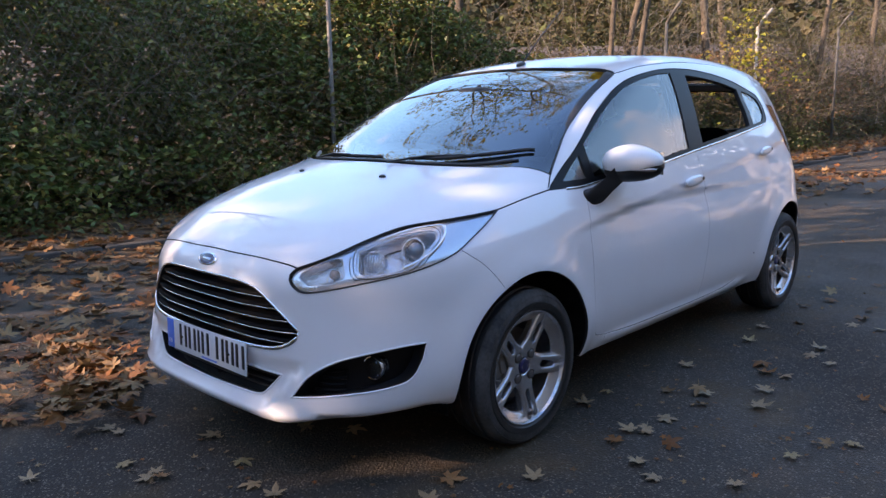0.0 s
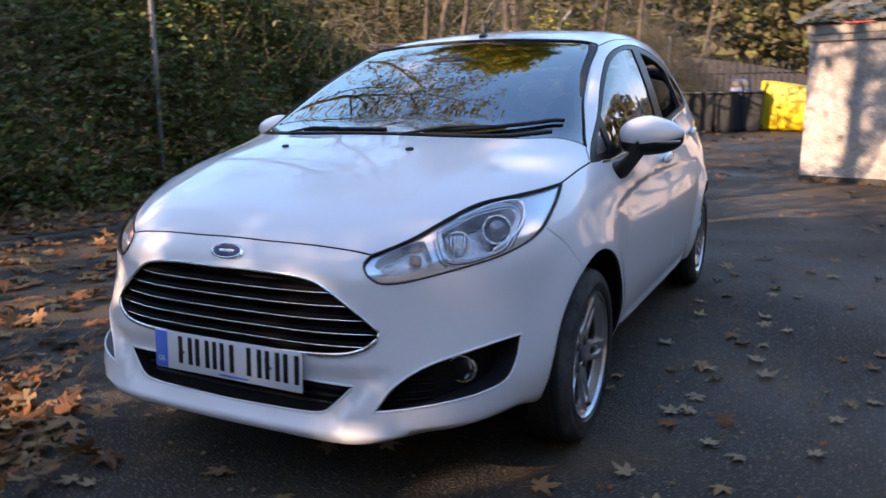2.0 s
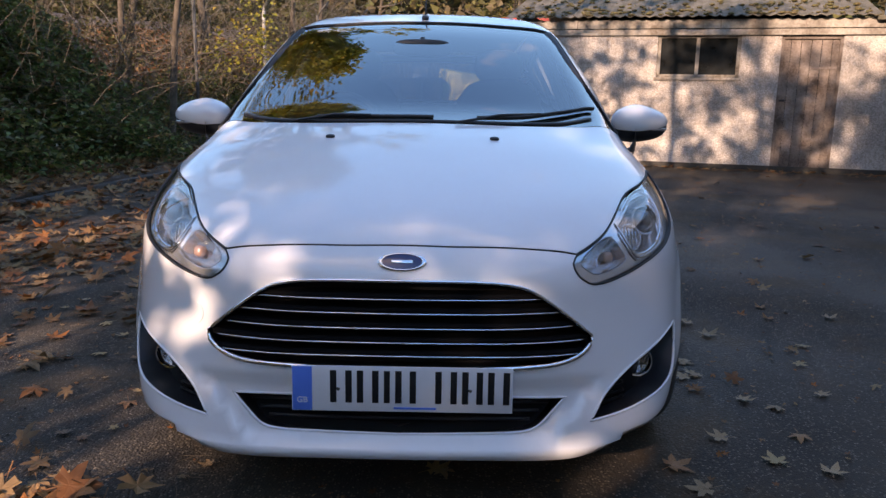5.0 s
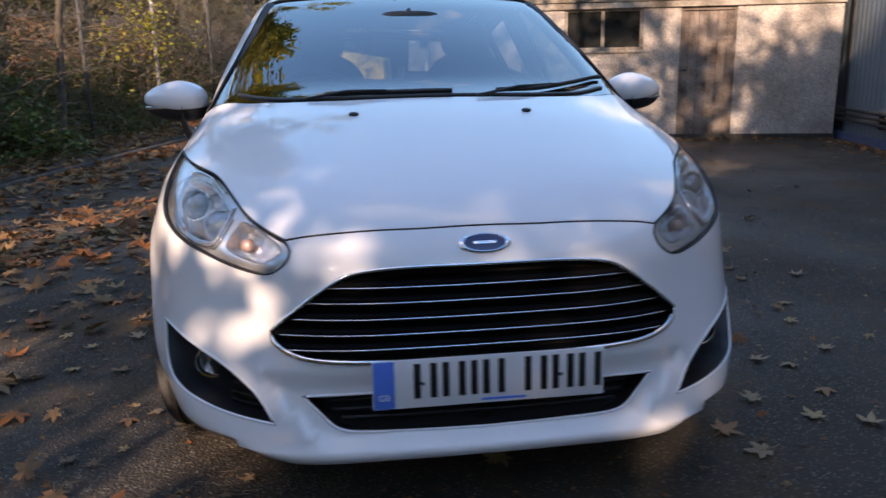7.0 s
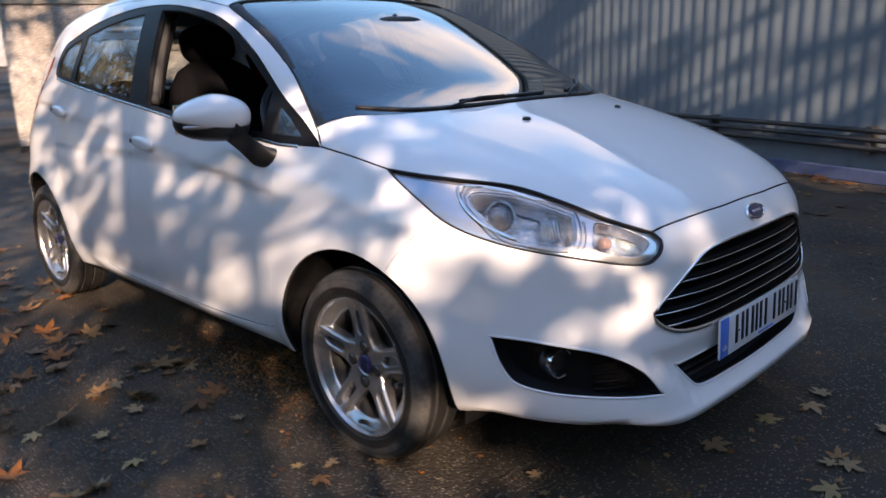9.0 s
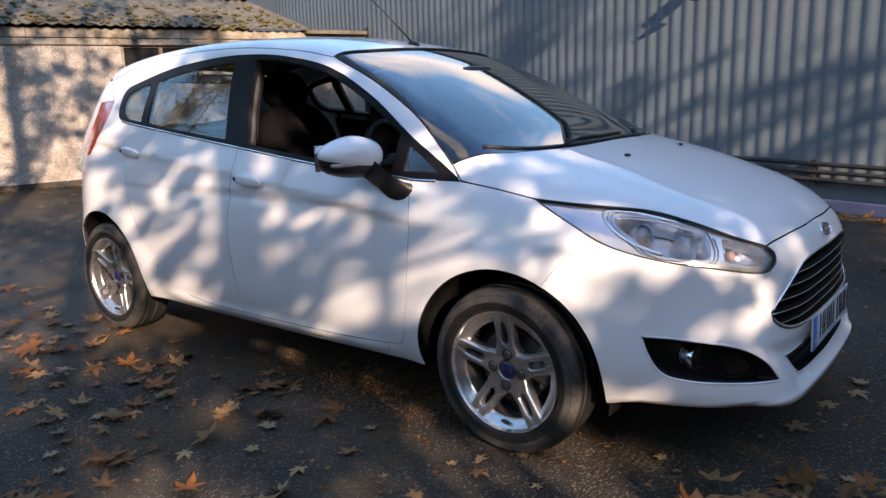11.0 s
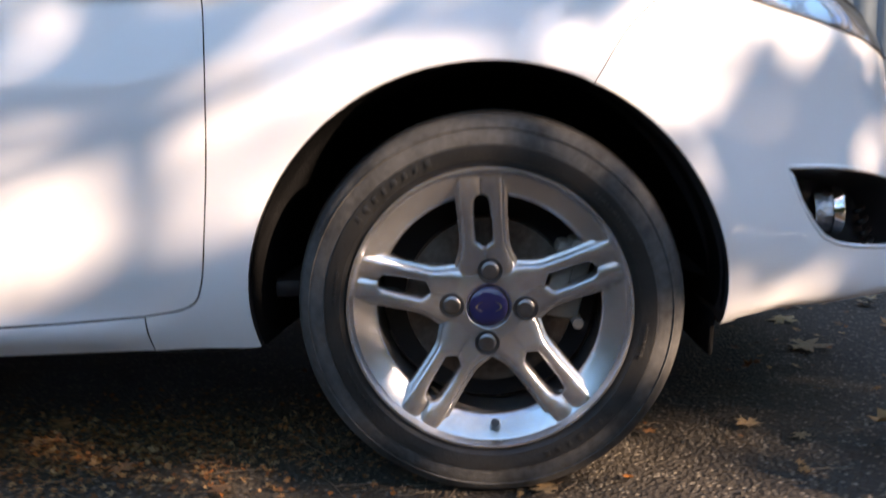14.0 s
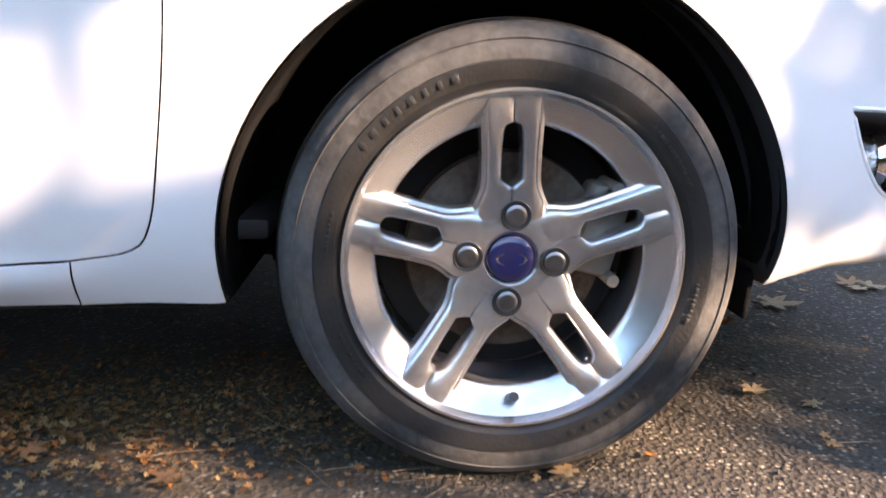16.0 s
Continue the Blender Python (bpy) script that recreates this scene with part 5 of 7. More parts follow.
for s in (1, -1):
    place, way = at_skin(TOP, 0.248 * s, -0.16, 0.003)
    part("washer_jet", put(blob(0.014, 0.009, 0.006), facing(place, way)), BLACK, car, "black washer jet")
for pts, pivot in (([(0.62, 0.285), (0.48, 0.175), (0.34, 0.075), (0.2, 0.03)], (0.13, -0.03)), ([(0.06, 0.018), (-0.10, 0.019), (-0.22, 0.03), (-0.32, 0.048)], (-0.38, 0.03))):
    q = smooth_path(pts, 0.02)
    p = skin(from_top, q[:, 0], q[:, 1])
    n = normals(p)
    wiper = tube("wiper", p + 0.010 * n, 0.0065, BLACK, car, "black flat wiper arm and blade", flat=0.8)
    tube("wiper_blade", p + 0.005 * n, 0.0035, SEAL, wiper, flat=0.6)
    foot = skin(from_top, np.array([pivot[0]]), np.array([pivot[1]]))[0]
    k = len(p) // 2
    tube("wiper_arm", np.array([foot + (0, 0, 0.008), (foot + p[k]) / 2 + 0.022 * n[k], p[k] + 0.014 * n[k]]), 0.0045, BLACK, wiper)
q = smooth_path([(-0.60, 0.212), (-0.45, 0.085), (-0.25, 0.02), (0, 0.005), (0.25, 0.02), (0.45, 0.085), (0.60, 0.212)], 0.02)
p = skin(from_top, q[:, 0], q[:, 1])
tube("cowl_trim", p - 0.002 * normals(p), 0.007, BLACK, car, "black scuttle trim", flat=1.5)
place, way = at_skin(TOP, 0.0, 1.01, 0.004)
aerial = part("aerial", put(blob(0.016, 0.03, 0.013), facing(place, way)), BLACK, car, "thin black roof aerial")
tube("aerial_rod", np.array([place, place + Vector((0, 0.17, 0.15)), place + Vector((0, 0.36, 0.30))]), np.array([0.0045, 0.003, 0.002]), BLACK, aerial)
part("tow_cover", put(lathe([(0, 0.026), (0.0012, 0.026), (0.0012, 0.0)], 24, "z"), facing(*at_skin(FRONT, -0.50, 0.545, 0.0))), PAINT, bumper)

# wheel arches and floor
for axle in (0.0, AXLE_REAR):
    a = np.radians(np.linspace(-14, 194, 44))
    edge = skin(from_side, axle + 0.3435 * np.cos(a), np.maximum(HUB_Z + 0.3435 * np.sin(a), 0.205))
    outer = edge - (0.012, 0, 0)
    inner = np.stack([np.full(44, 0.47), axle + 0.338 * np.cos(a), HUB_Z + 0.338 * np.sin(a)], 1)
    mid = np.array([[0.47, axle, 0.12]])
    verts = np.vstack([outer, inner, mid])
    faces = [(i, i + 1, 44 + i + 1, 44 + i) for i in range(43)] + [(44 + i, 44 + i + 1, 88) for i in range(43)]
    both(mesh_object("wheel_arch_liner", verts, faces, FELT, car, "black felt arch liner"))
flap = box((0.15, 0.008, 0.07), (0.655, -0.338, 0.217), 0.003, (4, 0, 0))
both(part("mud_flap", flap, FELT, car))
part("underbody", box((0.94, 3.5, 0.03), (0, 1.2, 0.225), 0.01), DARK, car)
both(part("floor_pan", box((0.34, 1.74, 0.04), (0.60, 1.245, 0.235), 0.01), DARK, car))


# ---------------------------------------------------------------- wheels
def wheel_at(x, y, side, turn):
    hub = tagged(new("wheel"), "silver five-twin-spoke alloy wheel")
    hub.parent = car
    # local x points outwards, mid-plane at 0
    tyre = part("tyre", lathe([(0.075, 0.2), (0.084, 0.206), (0.0925, 0.218), (0.096, 0.234), (0.0945, 0.252), (0.087, 0.268), (0.076, 0.2765), (0.062, 0.2805), (0.052, 0.2815), (0.050, 0.275), (0.043, 0.275), (0.041, 0.2825), (0.006, 0.283), (0.004, 0.276), (-0.004, 0.276), (-0.006, 0.283), (-0.041, 0.2825), (-0.043, 0.275), (-0.05, 0.275), (-0.052, 0.2815), (-0.076, 0.2765), (-0.0945, 0.255), (-0.097, 0.23), (-0.085, 0.205), (-0.07, 0.195)], 96), TYRE, hub, "worn black tyre")
    part("sidewall_band", lathe([(0.0842, 0.2062), (0.0905, 0.2125), (0.0942, 0.2145), (0.0950, 0.2185), (0.0975, 0.230), (0.0975, 0.236), (0.0945, 0.2375)], 80), BAND, tyre, "shiny black inner sidewall")
    for start, count, gap in ((20, 8, 4.6), (200, 7, 4.6), (112, 9, 2.1), (296, 12, 1.9), (74, 7, 1.7), (252, 8, 1.7)):
        for j in range(count):
            a = radians(start + gap * j)
            part("sidewall_mark", put(box((0.0014, (0.006 if gap > 3 else 0.0028) + 0.003 * (j % 3 == 0), 0.0095 if gap > 3 else 0.0045), (0.0974, 0, 0.226 if gap > 3 else 0.2225), 0.0004), pose(0, 0, 0, math.degrees(a))), BAND, tyre)
    part("tread", lathe([(0.066, 0.2797), (0.0525, 0.2835), (0.0505, 0.2765), (0.0425, 0.2765), (0.0405, 0.2845), (0.0065, 0.285), (0.0045, 0.2775), (-0.0045, 0.2775), (-0.0065, 0.285), (-0.0405, 0.2845), (-0.0425, 0.2765), (-0.0505, 0.2765), (-0.0525, 0.2835), (-0.066, 0.2797)], 96), BAND, tyre, "dark grooved tread")
    part("sidewall_rib", lathe([(0.0925, 0.258), (0.0935, 0.2595), (0.0915, 0.261)], 80), TYRE, tyre)
    part("rim", lathe([(0.078, 0.203), (0.086, 0.2065), (0.0905, 0.205), (0.0905, 0.2015), (0.086, 0.1990), (0.080, 0.1965), (0.077, 0.191), (0.070, 0.181), (0.064, 0.172), (0.060, 0.166), (0.056, 0.1642), (0.050, 0.166), (0.03, 0.170), (-0.04, 0.172), (-0.075, 0.185), (-0.085, 0.2), (-0.075, 0.2)], 96), ALLOY, hub)
    spoke = bmesh.new()
    for k in (-1, 1):
        rows = []
        for r, i0, o0, x1, dep in ((0.040, 0.0, 0.050, 0.0565, 0.034), (0.066, 0.0, 0.047, 0.0590, 0.034), (0.080, 0.0, 0.0410, 0.0612, 0.034), (0.088, 0.0, 0.0385, 0.0624, 0.034), (0.092, 0.0050, 0.0378, 0.0632, 0.033), (0.098, 0.0122, 0.0372, 0.0642, 0.033), (0.130, 0.0118, 0.0372, 0.0695, 0.032), (0.155, 0.0104, 0.0382, 0.0737, 0.032), (0.162, 0.0080, 0.0385, 0.0750, 0.033), (0.166, 0.0, 0.0388, 0.0757, 0.034), (0.184, 0.0, 0.0395, 0.0785, 0.036), (0.195, 0.0, 0.0400, 0.0798, 0.038), (0.2005, 0.0, 0.0395, 0.076, 0.036)):
            j, g = max(i0, 0.003), 0.004 if 0.09 < r < 0.165 else 0.0025 if r > 0.165 else 0.0
            sec = [(x1 - dep, i0), (x1 - 0.004 - g, i0), (x1 - g, i0 + 0.0008), (x1 - 0.3 * g, j + 0.0028), (x1, j + 0.0048), (x1 + 0.0004, (j + o0) / 2), (x1, o0 - 0.0105), (x1 - 0.0018, o0 - 0.0078), (x1 - 0.0075, o0 - 0.0056), (x1 - 0.0092, o0 - 0.0012), (x1 - dep, o0)]
            rows.append([spoke.verts.new((sx, k * sy, r)) for sx, sy in sec])
        for a, b in zip(rows, rows[1:]):
            for i in range(len(a) - 1):
                spoke.faces.new((a[i], a[i + 1], b[i + 1], b[i]))
        spoke.faces.new(rows[0])
        spoke.faces.new(rows[-1])
    bmesh.ops.recalc_face_normals(spoke, faces=spoke.faces)
    first = part("twin_spoke", spoke, ALLOY, hub)
    first.rotation_euler = (radians(turn), 0, 0)
    for k in range(1, 5):
        o = first.copy()
        scene.collection.objects.link(o)
        o.rotation_euler = (radians(turn + 72 * k), 0, 0)
    centre = part("hub", lathe([(0.02, 0.078), (0.046, 0.078), (0.054, 0.073), (0.0575, 0.065), (0.0575, 0.034), (0.054, 0.030), (0.048, 0.029), (0.048, 0.0)], 48), ALLOY, hub)
    cap = part("centre_cap", lathe([(0.046, 0.0285), (0.058, 0.0285), (0.0605, 0.026), (0.0615, 0.018), (0.062, 0.0)], 36), BLUE, hub, "blue enamel centre cap")
    part("cap_mark", put(lathe([(0.0, 1.0), (0.4, 0.9), (0.4, 0.84), (0.1, 0.82)], 32, "x"), pose(0.0612, 0, 0) @ Matrix.Diagonal((0.0012, 0.020, 0.0095, 1))), CHROME, cap)
    for k in range(4):
        a = radians(turn + 2 + 90 * k)
        y0, z0 = 0.054 * math.sin(a), 0.054 * math.cos(a)
        # black disc proud of the hub: the nut well's shade as colour
        part("nut_well", put(lathe([(0.052, 0.0185), (0.0602, 0.0185), (0.0608, 0.0175), (0.0604, 0.0165), (0.0598, 0.0)], 28), pose(0, y0, z0)), BLACK, hub)
        nut = lathe([(0.052, 0.0132), (0.0612, 0.0132), (0.0625, 0.0118), (0.0632, 0.0085), (0.0630, 0.0075), (0.0636, 0.0)], 24)
        part("wheel_nut", put(nut, pose(0, y0, z0, 12 * k)), NUT, hub)
    stem = bmesh.new()
    bmesh.ops.create_cone(stem, cap_ends=True, segments=12, radius1=0.0078, radius2=0.0062, depth=0.026, matrix=pose(0.080, 0.004, -0.172, 0, 60, 0))
    part("valve", stem, BLACK, hub)
    part("brake_disc", lathe([(0.0, 0.05), (0.012, 0.05), (0.012, 0.126), (0.0, 0.129), (-0.012, 0.126), (-0.012, 0.05)], 56), STEEL, hub, "rust-marked brake disc")
    cal = bmesh.new()
    f = 1 if side > 0 else -1
    add_box(cal, (0.06, 0.055, 0.115), pose(0.008, -0.118 * f, 0.03, 14 * f, 0, 0), 0.010)
    add_box(cal, (0.03, 0.03, 0.07), pose(0.032, -0.105 * f, 0.03, 14 * f, 0, 0), 0.008)
    for q in (-0.03, 0.085):
        bmesh.ops.create_cone(cal, cap_ends=True, segments=10, radius1=0.009, radius2=0.008, depth=0.07, matrix=pose(0.02, -0.13 * f, q, 0, 90, 0))
    part("brake_caliper", cal, DULL_POST, hub, "grey brake caliper")
    part("backplate", lathe([(-0.03, 0.0), (-0.03, 0.165), (-0.036, 0.168)], 40), DARK, hub)
    hub.matrix_basis = pose(x, y, 0.282, 0, 0, 0 if side > 0 else 180)
    return hub


FRONT_X = 0.732
wheel_at(FRONT_X, 0.0, 1, 36 + 8)
wheel_at(-FRONT_X, 0.0, -1, 2)
wheel_at(0.728, AXLE_REAR, 1, 20)
wheel_at(-0.728, AXLE_REAR, -1, -14)


# ---------------------------------------------------------------- cabin
both(panel("door_lining", SIDE, joined(door_front, door_sill, door_sill_rear, door_rear, belt_rear[::-1], belt_doors[::-1]), TRIM, car, grid=0.06, gap=0.008, flange=0.0, depth=0.06))
panel("headlining", TOP, joined(screen_top, roof_ditch, seam(TOP, [(roof_ditch[-1][0], 2.68), (0.3, 2.75), (0, 2.77)]), flip(seam(TOP, [(roof_ditch[-1][0], 2.68), (0.3, 2.75), (0, 2.77)])), flip(roof_ditch), flip(screen_top)), LINING, car, grid=0.08, gap=0.01, flange=0, depth=0.03)
dash = part("dashboard", blob(0.66, 0.30, 0.17, (0, 0.42, 0.83), 3.4), TRIM, car, "dark moulded dashboard")
part("instrument_hood", blob(0.17, 0.13, 0.06, (-0.36, 0.56, 0.965), 2.6), TRIM, dash)
part("centre_console", blob(0.11, 0.36, 0.2, (0, 0.72, 0.62), 3), TRIM, dash)
part("parcel_shelf", box((1.12, 0.42, 0.02), (0, 2.68, 0.98), 0.006), TRIM, car)
part("cabin_floor", box((1.40, 2.4, 0.03), (0, 1.5, 0.30), 0.01), TRIM, car)
ring = bmesh.new()
rings = []
for k in range(40):
    a = 2 * math.pi * k / 40
    rings.append([ring.verts.new(((0.18 + 0.015 * math.cos(b)) * math.cos(a), (0.18 + 0.015 * math.cos(b)) * math.sin(a), 0.015 * math.sin(b))) for b in np.linspace(0, 2 * math.pi, 10, endpoint=False)])
for k in range(40):
    a, b = rings[k], rings[(k + 1) % 40]
    for i in range(10):
        ring.faces.new((a[i], a[(i + 1) % 10], b[(i + 1) % 10], b[i]))
add_box(ring, (0.33, 0.035, 0.02), pose(0, 0, -0.01), 0.006)
add_box(ring, (0.11, 0.10, 0.04), pose(0, -0.01, -0.01), 0.015)
bmesh.ops.recalc_face_normals(ring, faces=ring.faces)
part("steering_wheel", put(ring, pose(-0.36, 0.80, 0.90, 62, 0, 0)), BLACK, car, "black three-spoke steering wheel")


def seat_at(x, y, wide, drop=0.0):
    cushion = part("seat", blob(wide, 0.27, 0.11, (x, y, 0.50), 3, 14, (4, 0, 0)), FABRIC, car, "dark fabric seat")
    back = part("seat_back", blob(wide * 0.96, 0.085, 0.33, (x, y + 0.30, 0.82 - drop), 2.8, 14, (-14, 0, 0)), FABRIC, cushion)
    heads = (0,) if wide < 0.4 else (-0.36, 0.36)
    for h in heads:
        part("headrest", blob(0.125, 0.05, 0.085, (x + h, y + 0.40, 1.20 - 1.6 * drop), 2.6, 12, (-10, 0, 0)), FABRIC, cushion)
        for q in (-0.05, 0.05):
            tube("headrest_post", np.array([(x + h + q, y + 0.38, 1.06 - drop), (x + h + q, y + 0.40, 1.15 - 1.6 * drop)]), 0.006, CHROME, cushion)
    return cushion


seat_at(-0.36, 1.10, 0.25)
seat_at(0.36, 1.10, 0.25)
seat_at(0.0, 2.00, 0.60, 0.15)
for s in (1, -1):  # pillar trims and belts
    q = smooth_path([(1.345, 0.98), (1.40, 1.15), (1.44, 1.33)], 0.03)
    p = skin(from_side, q[:, 0], q[:, 1]) - (0.05, 0, 0)
    tube("pillar_trim", p * (s, 1, 1), 0.035, LINING, car, flat=0.8)
    q2 = smooth_path([(1.318, 0.985), (1.366, 1.16), (1.396, 1.318)], 0.03)
    p2 = skin(from_side, q2[:, 0], q2[:, 1]) - (0.022, 0, 0)
    tube("door_frame_edge", p2 * (s, 1, 1), 0.0085, PAINT, car, "white painted inner door-frame edge", flat=0.6)
    tube("seat_belt", (p - (0.03, 0.02, 0)) * (s, 1, 1), 0.018, BLACK, car, flat=0.2)
    q = smooth_path([(0.30, 0.95), (0.62, 1.16), (0.95, 1.31)], 0.03)
    p = skin(from_side, q[:, 0], q[:, 1]) - (0.045, 0, 0)
    tube("pillar_trim", p * (s, 1, 1), 0.028, TRIM, car)
rear_view = part("rear_view_mirror", blob(0.12, 0.018, 0.035, (0, 0.66, 1.245), 3), BLACK, car, "black rear-view mirror")
tube("mirror_stem", np.array([(0, 0.66, 1.25), (0, 0.69, 1.285)]), 0.01, BLACK, rear_view)


# ---------------------------------------------------------------- plants
def quick_mesh(name, verts, loops, size, mat, parent=None, label="", smooth=False):
    """A mesh of many equal polygons from arrays."""
    me = bpy.data.meshes.new(name)
    n = len(loops) // size
    me.vertices.add(len(verts))
    me.loops.add(len(loops))
    me.polygons.add(n)
    me.vertices.foreach_set("co", np.asarray(verts, np.float32).ravel())
    me.loops.foreach_set("vertex_index", np.asarray(loops, np.int32))
    me.polygons.foreach_set("loop_start", np.arange(n, dtype=np.int32) * size)
    me.polygons.foreach_set("use_smooth", np.full(n, smooth))
    me.materials.append(mat)
    me.update(calc_edges=True)
    ob = new(name, me)
    ob.parent = parent
    return tagged(ob, label)


def turned(n, tilt):
    """Random frames: each a right, an ahead and an up; tilt is how far up leans from upright (radians, spread)."""
    a, b, c = rng.uniform(0, 2 * np.pi, n), rng.normal(0, tilt, n), rng.uniform(0, 2 * np.pi, n)
    up = np.stack([np.sin(b) * np.cos(a), np.sin(b) * np.sin(a), np.cos(b)], 1)
    ref = np.stack([np.cos(c), np.sin(c), np.zeros(n)], 1)
    right = np.cross(ref, up)
    right /= np.linalg.norm(right, axis=1, keepdims=True) + 1e-9
    return right, np.cross(up, right), up


def leaf_cloud(name, at, size, tilt, mat, parent=None, label="", slim=0.62):
    """Many small folded leaves, each of two faces."""
    n = len(at)
    right, ahead, up = turned(n, tilt)
    s = (size * rng.uniform(0.6, 1.35, n))[:, None]
    fold = rng.uniform(0.05, 0.3, n)[:, None]
    base, tip = at - ahead * s * 0.5, at + ahead * s * 0.5 - up * s * 0.12
    left, rgt = at - right * s * slim * 0.5 + up * s * fold, at + right * s * slim * 0.5 + up * s * fold
    v = np.stack([base, rgt, tip, left], 1).reshape(-1, 3)
    i = np.arange(n)[:, None] * 4
    loops = np.concatenate([i + [0, 1, 2], i + [0, 2, 3]], 1).ravel()
    return quick_mesh(name, v, loops, 3, mat, parent, label)


def tubes_mesh(name, lines, radii, mat, parent=None, label="", sides=5):
    """Many tapered stems in one mesh: lines of points with a radius at each."""
    vs, fs, start = [], [], 0
    ang = np.arange(sides) * 2 * np.pi / sides
    for p, r in zip(lines, radii):
        p = np.asarray(p, float)
        t = np.gradient(p, axis=0)
        t /= np.linalg.norm(t, axis=1, keepdims=True) + 1e-9
        ref = np.array([1.0, 0, 0]) if abs(t[0, 2]) > 0.8 else np.array([0, 0, 1.0])
        u = np.cross(t, ref)
        u /= np.linalg.norm(u, axis=1, keepdims=True) + 1e-9
        w = np.cross(t, u)
        ring = p[:, None] + np.asarray(r)[:, None, None] * (np.cos(ang)[None, :, None] * u[:, None] + np.sin(ang)[None, :, None] * w[:, None])
        vs.append(ring.reshape(-1, 3))
        k = len(p)
        i, j = np.meshgrid(np.arange(k - 1), np.arange(sides), indexing="ij")
        a, b = start + i * sides + j, start + i * sides + (j + 1) % sides
        fs.append(np.stack([a, b, b + sides, a + sides], -1).reshape(-1, 4))
        start += k * sides
    return quick_mesh(name, np.vstack(vs), np.vstack(fs).ravel(), 4, mat, parent, label, True)


def wander(start, way, length, bend, n=8, droop=0.0):
    p, way, out = np.array(start, float), np.array(way, float), [np.array(start, float)]
    for _ in range(n - 1):
        way = way + rng.normal(0, bend, 3) - (0, 0, droop)
        way /= np.linalg.norm(way)
        p = p + way * length / (n - 1)
        out.append(p)
    return np.array(out), way


def tree_at(x, y, height, girth, lean, leaves, label, first_limb=0.3, spread=1.0, leaf_size=0.10, twigs=1.0, clumps=0, foliage=None):
    """A tapered trunk with limbs and twigs, and a thin uneven crown of single leaves."""
    global rng
    shared, rng = rng, np.random.default_rng(int(abs(x) * 100) + 10000 * int(abs(y) * 100) + int(100 * height))
    z = float(bank_z(np.array(x), np.array(y))) - 0.1
    tree = tagged(new("tree"), label, "tree", "trees on the bank")
    tree.location = (x, y, z)
    lines, radii, tips = [], [], []
    trunk, _ = wander((0, 0, 0), (lean[0], lean[1], 1), height, 0.045, 16)
    taper = girth * np.linspace(1, 0.12, 16) ** 1.1
    taper[0] *= 1.35
    lines.append(trunk), radii.append(taper)
    limbs = int(10 + height)
    for j in range(limbs):
        f = first_limb + (0.97 - first_limb) * (j + rng.uniform(0, 0.8)) / limbs
        i = f * 15
        start = trunk[int(i)] + (trunk[min(int(i) + 1, 15)] - trunk[int(i)]) * (i % 1)
        a = rng.uniform(0, 2 * np.pi)
        way = np.array([np.cos(a), np.sin(a), rng.uniform(0.3, 1.0)])
        length = spread * height * 0.34 * (1.15 - f) * rng.uniform(0.6, 1.2) + 0.5
        limb, end = wander(start, way / np.linalg.norm(way), length, 0.16, 9)
        r0 = girth * (1.05 - f) * rng.uniform(0.3, 0.5) + 0.008
        lines.append(limb), radii.append(np.linspace(r0, 0.006, 9))
        for q in range(max(1, int((4 + length * 2.2) * twigs))):
            g = rng.integers(2, 9)
            d = rng.normal(0, 1, 3) + (0, 0, 0.35)
            twig, _ = wander(limb[g], d / np.linalg.norm(d), rng.uniform(0.35, 1.0) * (0.5 + 0.25 * length), 0.25, 6)
            lines.append(twig), radii.append(np.linspace(max(0.004, r0 * 0.22), 0.002, 6))
            tips.append(twig[2:])
            for _ in range(2):
                d = rng.normal(0, 1, 3)
                sprig, _ = wander(twig[rng.integers(2, 6)], d / np.linalg.norm(d), rng.uniform(0.2, 0.5), 0.3, 4)
                lines.append(sprig), radii.append(np.linspace(0.003, 0.0015, 4))
                tips.append(sprig[1:])
    tubes_mesh("trunk", lines, radii, BARK, tree, "branching grey-brown trunk", 6)
    if leaves:
        tips = np.vstack(tips)
        pick = rng.integers(0, len(tips), leaves)
        clump = rng.random(len(tips)) < 0.55
        at = tips[pick][clump[pick]] + rng.normal(0, 0.13, (int(clump[pick].sum()), 3))
        if clumps:
            tufts = tips[rng.integers(0, len(tips), clumps)]
            at = tufts[rng.integers(0, clumps, leaves)] + rng.normal(0, 0.08, (leaves, 3))
        leaf_cloud("crown", at, leaf_size, 1.0, foliage or CROWN_LEAF, tree, "yellow-green autumn leaves", 0.8)
    rng = shared
    return tree


